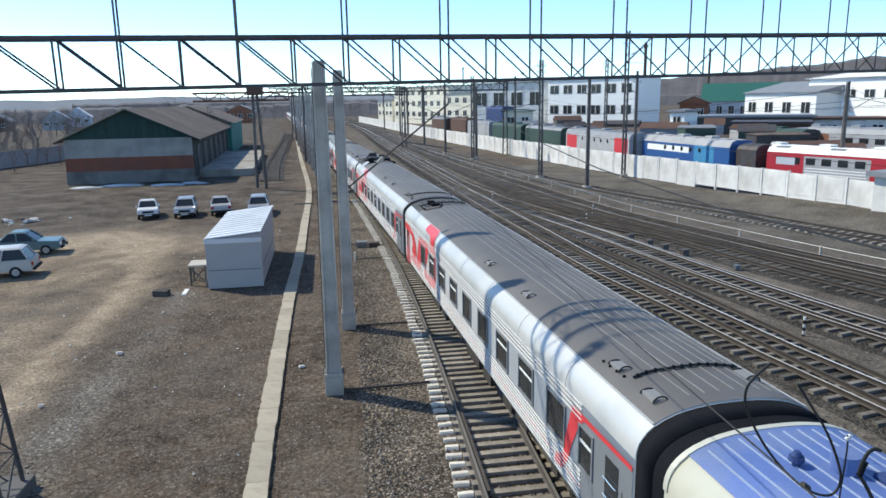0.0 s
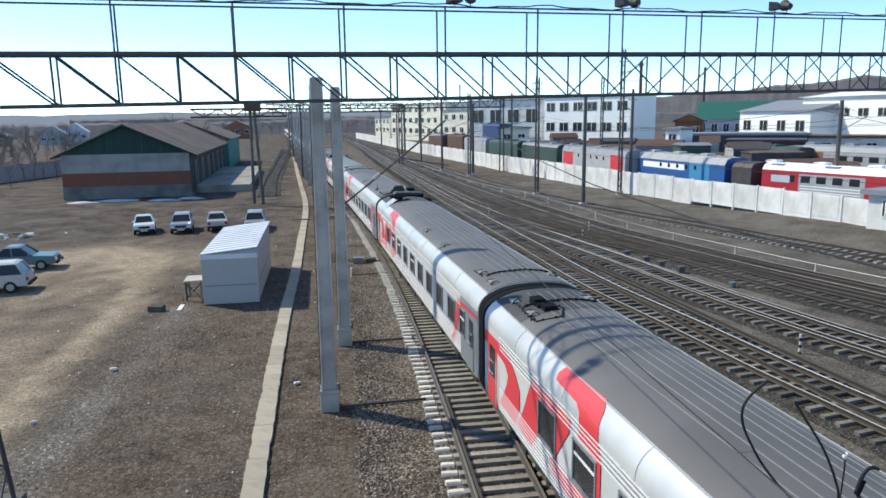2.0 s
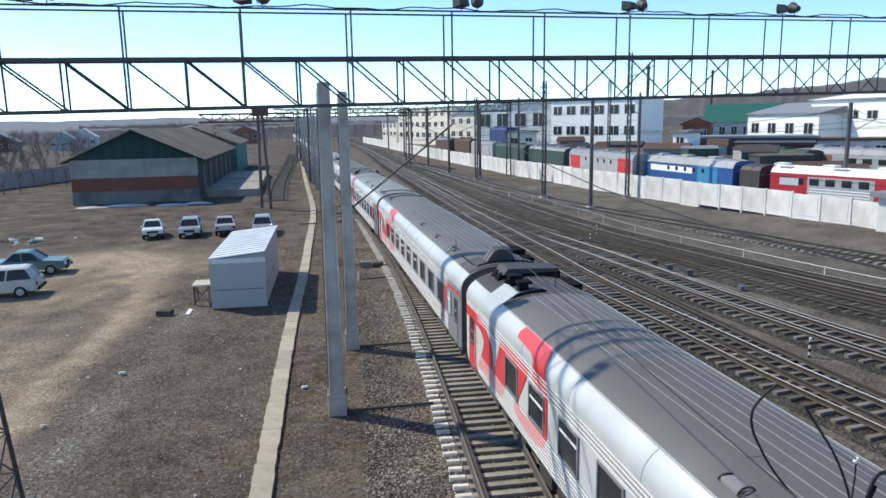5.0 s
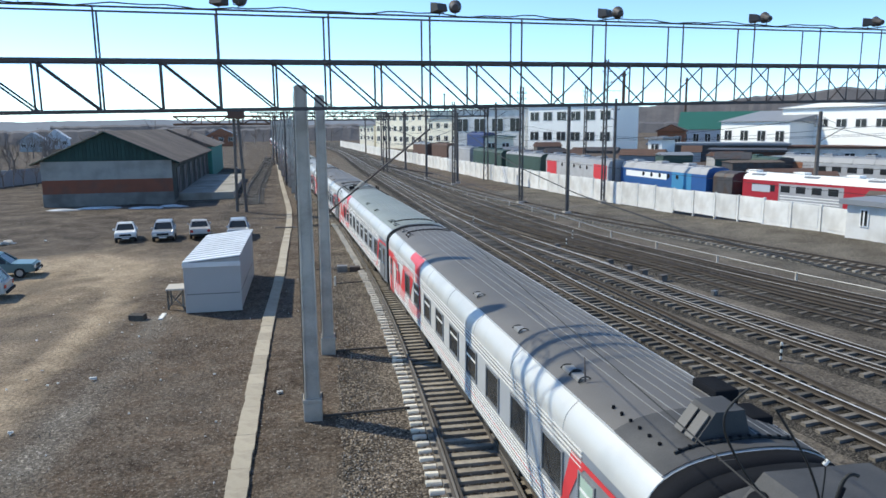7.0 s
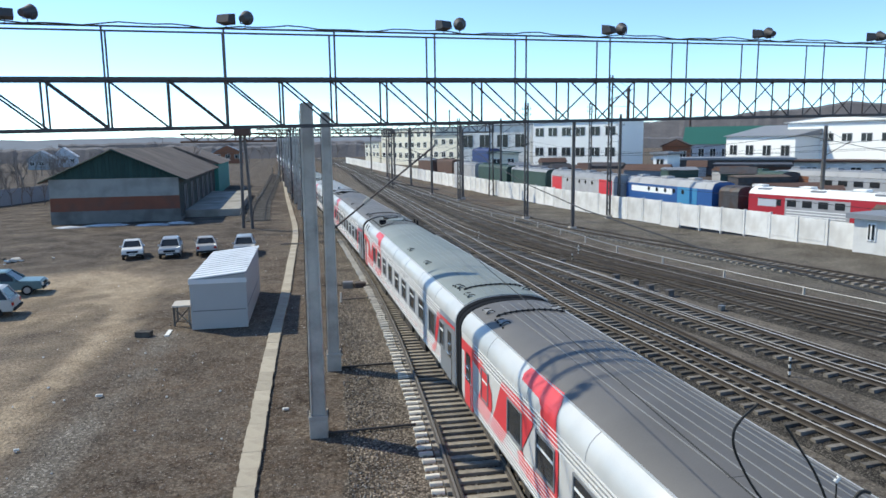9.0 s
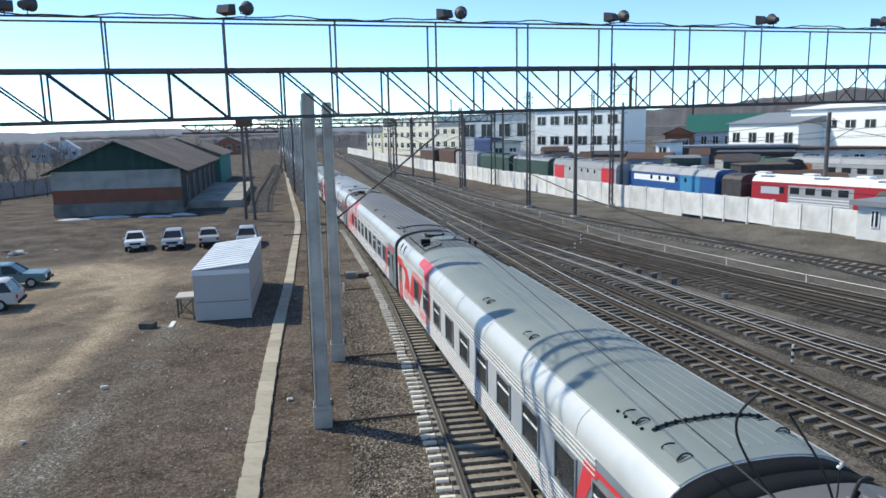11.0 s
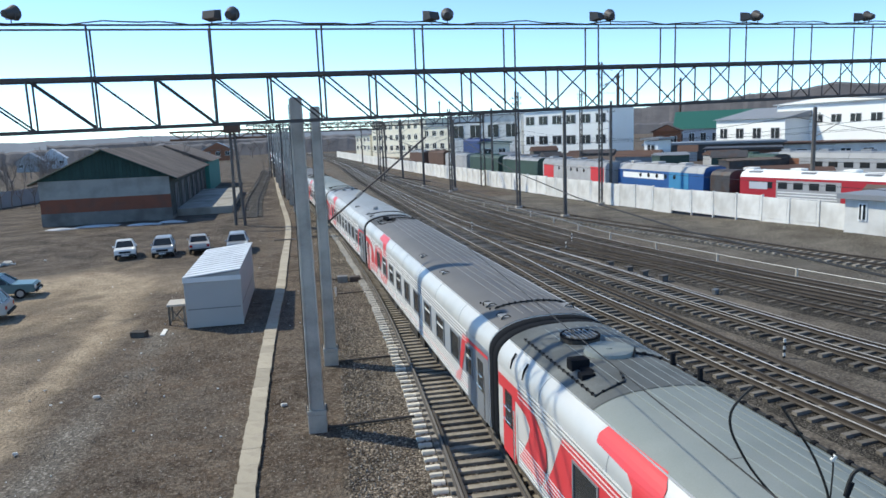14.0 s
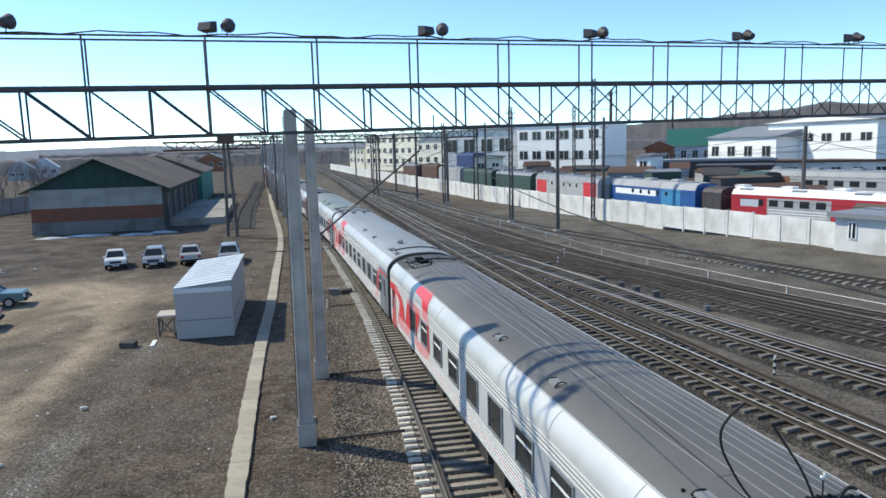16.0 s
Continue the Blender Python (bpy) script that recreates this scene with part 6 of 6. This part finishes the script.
wagon("shunting_locomotive", "blue locomotive with white stripe behind the wall", (36.7, 65.2), (34.3, 80.6), 3.9, "locoblue", "greyband", stripe=("white", 0.42, 0.93, 2.35, 3.0), portholes=5, nose=("skyblue", 0.15, 0.36), roofband=0.75)
wagon("shunting_locomotive", "dark locomotive cab parked behind the wall", (37.7, 62.2), (37.1, 64.6), 3.6, "steel", "steel")
wagon("electric_train", "red electric train with a grey waist and pale roof", (43.6, 48.0), (38.3, 61.4), 3.65, "darkred", "white", stripe=("greyband", 0.33, 0.74, 1.0, 2.95), win=(6, 2.2, 2.8, 0.34, 0.95), cat="train", roofband=0.6)
wagon("electric_locomotive", "grey and red electric locomotive behind the wall", (32.8, 81.0), (31.2, 101.0), 4.0, "greyband", "roofgrey", nose=("red", 0.02, 0.2), portholes=5, stripe=("red", 0.80, 0.98, 1.2, 3.2), roofband=0.7)
wagon("electric_locomotive", "grey locomotive with orange ends on a far track", (56.5, 62.0), (52.0, 76), 4.6, "greyband", "roofgrey", nose=("orange", 0.8, 0.99), win=(5, 3.0, 3.6, 0.1, 0.7), roofband=0.8)
wagon("shunting_locomotive", "dark green locomotive on a far track", (50.0, 74), (48.5, 84), 4.3, "steel", "green", cat="locomotive", win=(4, 3.2, 3.7, 0.1, 0.9))
wagon("freight_wagon", "green covered freight wagon behind the wall", (31.0, 103), (29.3, 118), 3.9, "green", "roofgrey", cat="freight wagon", half=1.4)
wagon("freight_wagon", "grey-green covered freight wagon behind the wall", (29.0, 120), (27.0, 135), 3.9, "green", "green", cat="freight wagon", half=1.4)
wagon("freight_wagon", "pale grey freight wagon behind the wall", (26.7, 137), (24.8, 151), 4.0, "greyband", "roofgrey", cat="freight wagon", half=1.4)
wagon("freight_wagon", "rust-brown tank wagon behind the wall", (25.2, 156), (23.5, 168), 4.2, "brown", "brown", cat="freight wagon", half=1.4)
wagon("freight_wagon", "dark blue covered freight wagon on a far track", (36, 168), (34, 178), 6.4, "darkblue", "darkblue", cat="freight wagon", half=1.7)
wagon("freight_wagon", "rust-brown freight wagon beyond the wall", (22.9, 172), (21.0, 186), 4.0, "brown", "roofgrey", cat="freight wagon", half=1.4)


red_train = [o for o in scene.objects if o.name.startswith("electric_train")][0]
red_len = math.hypot(43.6 - 38.3, 48.0 - 61.4)
for q in range(4):
    part("white_line", box(-1.47, -1.44, (-0.5 + 0.35) * red_len, (-0.5 + 0.73) * red_len, 1.15 + 0.24 * q, 1.24 + 0.24 * q), "white", red_train)
part("side_window", box(-1.475, -1.44, (-0.5 + 0.80) * red_len, (-0.5 + 0.93) * red_len, 2.1, 2.75), "greywall", red_train, "pale blanked window")
for y in (0.12, 0.5, 0.86):
    part("roof_hatch", box(-1.2, -0.5, (-0.5 + y) * red_len, (-0.5 + y) * red_len + 1.3, 3.45, 3.72, 0.03), "roofgrey", red_train)


# stored containers, sheds and scrap behind the standing stock
rngc = random.Random(31)
for i in range(42):
    az = 11.0 + 27.0 * (i + rngc.random()) / 42
    dwall = float(np.interp(az, [4, 10, 14, 21, 31, 36, 40], [240, 140, 104, 82, 66, 62, 60]))
    dd = dwall * rngc.uniform(1.22, 1.55) + 6
    L, W, Hh = rngc.uniform(2.5, 8), rngc.uniform(2.2, 3.5), rngc.uniform(2.4, 4.6)
    mm = rngc.choice(("steel", "brown", "green", "roofgrey", "darkbase", "greyband", "slate", "under"))
    ob = thing("storage_container", "dull weathered storage container among the sheds", "container", "stored containers", at=pose(*(dd * math.sin(math.radians(az)), dd * math.cos(math.radians(az))), GROUND_Z, 0, 0, rngc.uniform(-40, 5)))
    part("body", box(-L / 2, L / 2, -W / 2, W / 2, -0.1, Hh, 0.05), mm, ob)
    part("roof", prism([(-W / 2 - 0.15, Hh), (W / 2 + 0.15, Hh), (0, Hh + rngc.uniform(0.1, 0.9))], "x", -L / 2 - 0.15, L / 2 + 0.15), rngc.choice(("roofgrey", "slate", "steel", "brown")), ob)
    for q in range(int(L / 1.4)):
        part("rib", box(-L / 2 + 0.6 + q * 1.4, -L / 2 + 0.7 + q * 1.4, -W / 2 - 0.04, -W / 2 + 0.01, 0.1, Hh - 0.1), mm, ob)


# ---- buildings ----
def building(name, label, corner, az, width, depth, height, wallmat, roofmat, floors=1, cols=6, ridge=0.0, base=-0.3, win_h=0.45, win_w=0.45, first=0.25, cat="building", eaves=False):
    """A block whose front runs from corner to the right along az (degrees from +x)."""
    b = thing(name, label, cat, "", at=pose(corner[0], corner[1], base, 0, 0, az))
    part("wall", box(0, width, 0, depth, -0.3, height), wallmat, b)
    if ridge and eaves:
        part("roof", prism([(-0.6, height - 0.05), (depth + 0.6, height - 0.05), (depth / 2, height + ridge)], "x", -0.6, width + 0.6), roofmat, b)
    elif ridge:
        part("roof", prism([(-0.6, height - 0.1), (width + 0.6, height - 0.1), (width + 0.6, height + 0.1), (width / 2, height + ridge), (-0.6, height + 0.1)], "y", -0.6, depth + 0.6), roofmat, b)
        part("gable", prism([(0, height - 0.05), (width, height - 0.05), (width / 2, height + ridge - 0.15)], "y", -0.62, -0.605), wallmat, b)
    else:
        part("roof", box(-0.4, width + 0.4, -0.4, depth + 0.4, height, height + 0.35), roofmat, b)
    fh = height * (1 - first) / floors
    for fl in range(floors):
        for i in range(cols):
            xc = width * (i + 0.5) / cols
            ww = width / cols * win_w
            z0 = height * first + fh * (fl + 0.5) - fh * win_h / 2
            z1 = z0 + fh * win_h
            fr = part("window", box(xc - ww / 2 - 0.1, xc + ww / 2 + 0.1, -0.06, 0.05, z0 - 0.1, z1 + 0.1), "white" if wallmat != "white" else "greyband", b)
            part("pane", box(xc - ww / 2, xc + ww / 2, -0.09, -0.055, z0, z1), "glassdark", fr)
            part("mullion", box(xc - 0.05, xc + 0.05, -0.11, -0.085, z0, z1), "white", fr)
    return b


def polar(az, d):
    return (d * math.sin(math.radians(az)), d * math.cos(math.radians(az)))


building("workshop_building", "white plastered workshop with a row of windows", polar(34.3, 160), -84, 26.0, 26, 11.4, "white", "roofgrey", 1, 6, 1.1, win_h=0.22, win_w=0.5, first=0.48)
building("workshop_building", "low white plastered workshop wing with grey roof", polar(30.2, 166), -84, 20.6, 20, 8.9, "white", "roofgrey", 1, 4, 2.2, eaves=True, win_h=0.33, win_w=0.42, first=0.35)
building("annex_building", "low white and red annex below the workshop", polar(29.8, 139), -36, 30, 8, 4.2, "whitewall", "brown", 1, 9, 0, win_h=0.5, first=0.2)
building("warehouse", "large warehouse with a green sheet roof", polar(27.22, 232), -30, 26.8, 30, 6.8, "greywall", "greenroof", 1, 8, 5.5, eaves=True)
building("cottage", "small cottage with an orange boarded gable", polar(25.64, 195), -30, 6.8, 9, 6.6, "orange", "brown", 1, 2, 1.8)
building("dark_shed", "dark low storage shed behind the locomotives", polar(25.0, 128), -28, 22, 8, 4.9, "steel", "roofgrey", 1, 5, 0)
building("dark_shed", "rust-brown low storage shed behind the locomotives", polar(29.5, 112), -33, 10, 8, 4.4, "brown", "steel", 1, 2, 0)
building("factory_building", "pale blue-grey factory hall with tall windows", polar(15.7, 185), -58, 26.2, 10, 13.0, "white", "roofgrey", 2, 6, 0, win_h=0.4, win_w=0.6, first=0.25)
building("factory_building", "white factory hall behind the yard wall", polar(12.5, 215), -62, 20.9, 30, 13.5, "white", "roofgrey", 2, 4, 0, win_h=0.35, win_w=0.6, first=0.25)
building("factory_building", "grey-white factory block with tall windows", polar(9.8, 205), -46, 23.5, 24, 12.6, "whitewall", "roofgrey", 1, 4, 0, win_h=0.42, win_w=0.6, first=0.35)
building("office_building", "cream three-storey building with regular windows", polar(3.5, 285), -68, 43.2, 20, 13.2, "cream", "roofgrey", 3, 9, 0, win_h=0.45, win_w=0.45, first=0.12)
building("office_building", "cream two-storey wing beside the yard", polar(7.6, 245), -62, 17.3, 20, 10.5, "cream", "roofgrey", 2, 4, 0, win_h=0.4, first=0.2)
building("low_building", "small pale flat-roofed building at the yard end", polar(2.2, 300), -66, 13.0, 12, 8.5, "cream", "roofgrey", 2, 4, 0)
building("storage_shed", "low dark-roofed shed beside the yard gatehouse", (40.2, 48.2), -62, 5, 5, 1.9, "darkbase", "slate", 1, 2, 1.3, eaves=True)
building("kiosk", "yellow hut with a green roof behind the wagons", polar(12.2, 150), -16, 6, 5, 6.0, "cream", "green", 1, 2, 0.4)
building("water_tank", "white tank house raised among the sheds", polar(25.0, 108), -62, 2.4, 3, 6.3, "white", "roofgrey", 1, 1, 0, first=0.6)
building("cottage", "small house with snow-pale roof beyond the lot", polar(-20.5, 330), 14, 9, 9, 4, "greywall", "snow", 1, 3, 4)
building("cottage", "grey house with pale roof beyond the lot", polar(-22.0, 300), 14, 9, 9, 3.5, "greyband", "roofgrey", 1, 3, 3.5)
building("cottage", "dark wooden house beyond the lot", polar(-26.0, 300), 14, 11, 9, 3.5, "brown", "roofgrey", 1, 3, 3.5)
building("cottage", "low house beside the far tracks", polar(-9.5, 330), 4, 12, 9, 5, "orange", "roofgrey", 1, 3, 3)
building("gatehouse", "small white gatehouse in the yard wall with a dark window", (35.75, 44.3), -72, 7.8, 4.5, 2.5, "whitewall", "roofgrey", 1, 3, 0, base=0.1, first=0.3, win_h=0.6, win_w=0.16)
for az, d, h in ((23.0, 180, 21), (9.0, 400, 26), (27.6, 260, 24)):
    x, y = polar(az, d)
    c = thing("chimney", "tall thin steel chimney above the workshops", "chimney", "chimneys", at=pose(x, y, GROUND_Z))
    part("shaft", rod((0, 0, -0.2), (0, 0, h), 0.5, 10, 0.35), "brown", c)
    part("collar", rod((0, 0, h - 1), (0, 0, h - 0.6), 0.6, 10), "steel", c)


# ---- far fence, trees, hills ----
def far_fence():
    f = thing("fence", "long grey board fence beyond the lot", "fence", kind="structure")
    for i in range(40):
        p = part("panel", box(0.02, 2.2, -0.04, 0.04, -0.3, 2.1), "greyband", f)
        p.matrix_basis = pose(-58 + i * 0.55, 74 + i * 2.15, 0, 0, 0, 76)


far_fence()


def tree_mesh(seed, h):
    rng = random.Random(seed)
    trunk, twigs = bmesh.new(), bmesh.new()

    def grow(p, d, L, r, depth):
        q = p + d * L
        bm_rod(trunk if depth < 2 else twigs, p, q, r, 5 if depth < 2 else 3, r * 0.65)
        if depth >= 5:
            return
        for k in range(rng.choice((2, 3, 3)) if depth else 4):
            nd = (d + Vector((rng.uniform(-0.75, 0.75), rng.uniform(-0.75, 0.75), rng.uniform(-0.1, 0.55)))).normalized()
            grow(p + d * L * rng.uniform(0.55, 1.0), nd, L * rng.uniform(0.55, 0.78), r * 0.55, depth + 1)
    grow(Vector((0, 0, -0.2)), Vector((rng.uniform(-0.05, 0.05), 0, 1)).normalized(), h * 0.34, h * 0.018, 0)
    return to_mesh("trunk", trunk, "bark"), to_mesh("crown", twigs, "bark")


TREES = [tree_mesh(s, 9.0) for s in (1, 2, 3, 4)]


def tree(x, y, s, k):
    t = thing("tree", "bare leafless tree beyond the yard", "tree", "bare trees", at=pose(x, y, GROUND_Z, 0, 0, k * 77))
    for name, me in zip(("trunk", "crown"), TREES[k % 4]):
        o = part(name, me, None, t)
        o.scale = (s, s, s)


rngt = random.Random(13)
for i in range(80):
    az = rngt.uniform(-34, -10)
    d = rngt.uniform(118, 260)
    tree(*polar(az, d), rngt.uniform(0.7, 1.25), i)
for i in range(10):
    az = rngt.uniform(-9, 3)
    tree(*polar(az, rngt.uniform(300, 420)), rngt.uniform(0.9, 1.4), i)
for i in range(150):
    az = rngt.uniform(-36, -12.5)
    tree(*polar(az, rngt.uniform(104, 210) + 60 * max(0, (az + 24) / 12)), rngt.uniform(0.28, 0.62), i)
tree(*polar(-8.9 - 3.2, 128), 1.35, 1)


def ridge(name, label, az0, az1, d, base, amp, seed, material, step=0.6, depth=60, teeth=0.0):
    bm = bmesh.new()
    rng = random.Random(seed)
    n = int((az1 - az0) / step)
    rows = []
    for i in range(n + 1):
        az = az0 + (az1 - az0) * i / n
        u = i / n
        hgt = base(u) + amp * noise.noise((az * 0.25, seed, 0)) + amp * 0.4 * noise.noise((az * 1.3, seed, 3)) + teeth * rng.uniform(0, 1)
        x, y = polar(az, d)
        x2, y2 = polar(az, d + depth)
        rows.append([bm.verts.new((x, y, -1)), bm.verts.new((x + (x2 - x) * 0.3, y + (y2 - y) * 0.3, hgt * 0.85)), bm.verts.new((x2, y2, hgt)), bm.verts.new((x2, y2, -1))])
    for a, b in zip(rows, rows[1:]):
        for k in range(3):
            bm.faces.new((a[k], b[k], b[k + 1], a[k + 1]))
    bmesh.ops.recalc_face_normals(bm, faces=bm.faces[:])
    single(name, bm, material, label, "hill" if "hill" in name else "woods", kind="structure")


ridge("backdrop_hill", "low distant hills on the skyline", -60, 60, 1500, lambda u: 20 + 10 * u, 5, 2.3, "hill", depth=300)
ridge("backdrop_hill_dark", "dark wooded hillside behind the works", 18, 60, 900, lambda u: 24 + 26 * min(1, u * 2.2), 5, 5.1, "wood_far", 0.4, 200, 2.0)
ridge("backdrop_woods", "belt of bare distant woods", -60, 6, 420, lambda u: 7.0, 2.0, 7.7, "wood_far", 0.3, 40, 1.0)
ridge("backdrop_woods_far", "belt of bare distant woods beyond the line", -20, 30, 700, lambda u: 9.5, 2.5, 9.1, "wood_far", 0.3, 40, 1.2)


def loose_stones():
    """Crushed stones lying on the ballast beside and between the nearest sleepers."""
    m = bpy.data.materials.new("loose_crushed_stone")
    m.use_nodes = True
    nt = m.node_tree
    b = nt.nodes["Principled BSDF"]
    b.inputs["Roughness"].default_value = 0.95
    geo = nt.nodes.new("ShaderNodeNewGeometry")
    ramp = nt.nodes.new("ShaderNodeValToRGB")
    ramp.color_ramp.elements[0].color = (0.075, 0.060, 0.048, 1)
    ramp.color_ramp.elements[1].color = (0.42, 0.37, 0.31, 1)
    mid = ramp.color_ramp.elements.new(0.6)
    mid.color = (0.19, 0.16, 0.13, 1)
    nt.links.new(geo.outputs["Random Per Island"], ramp.inputs[0])
    nt.links.new(ramp.outputs[0], b.inputs["Base Color"])
    rng = random.Random(19)
    verts, faces = [], []
    spots = []
    for k in range(5200):
        y = 11 + 32 * rng.random() ** 1.3
        spots.append((main_x(y) - rng.uniform(1.45, 3.3), y, -0.255))
    for k in range(3600):
        y = 11 + 32 * rng.random() ** 1.2
        x = rng.uniform(main_x(y) - 1.3, train_x(y) - 1.2 if y < 36 else main_x(y) + 0.65)
        spots.append((x, y, -0.222))
    for k in range(3200):
        spots.append((rng.uniform(-8.6, -0.6), 12 + 30 * rng.random() ** 1.3, GROUND_Z + 0.0))
    for x, y, z in spots:
        r = rng.uniform(0.018, 0.042) * (0.8 if x < -0.7 else 1.0)
        n0 = len(verts)
        a = rng.uniform(0, 6.28)
        ca, sa = math.cos(a), math.sin(a)
        for dx, dy, dz in ((1, 0, 0), (0, 1, 0), (-1, 0, 0), (0, -1, 0), (0.1, 0.1, 0.9), (0, 0, -0.8)):
            px, py, pz = [q * r * rng.uniform(0.7, 1.3) for q in (dx, dy, dz)]
            verts.append((x + ca * px - sa * py, y + sa * px + ca * py, z + pz))
        for f in ((0, 1, 4), (1, 2, 4), (2, 3, 4), (3, 0, 4), (1, 0, 5), (2, 1, 5), (3, 2, 5), (0, 3, 5)):
            faces.append(tuple(n0 + q for q in f))
    me = bpy.data.meshes.new("loose_stones")
    me.from_pydata(verts, [], faces)
    me.materials.append(m)
    ob = new("loose_stones", me)
    ob.parent = main
    ob["kind"] = "stuff"


trough()
loose_stones()
panel_wall()
turnout_sleepers()
for tr, f in zip([o for o in scene.objects if o.name.startswith("yard_track")], YARD):
    sleepers(tr, f, 9, 190, 72, CONCRETE if f is YARD[4] else (TIMBER if f in YARD[:2] else BURIED), 0.55)


# ---- motion ----
def motions():
    times = [0.5 * i for i in range(33)]

    def ride(ob, middle, base):
        rows = []
        for t in times:
            s = middle - run(t)
            a, b = on_track(s - base), on_track(s + base)
            c, d = (a + b) / 2, b - a
            rows.append((t, pose(c.x, c.y, 0.0, 0, 0, -math.degrees(math.atan2(d.x, d.y)))))
        walk(ob, rows)
    ride(loco, FIRST_GAP - 0.4 - 8.35, 5.2)
    for i, ob in enumerate(coaches):
        ride(ob, FIRST_GAP + PITCH / 2 + i * PITCH, 8.2)


motions()
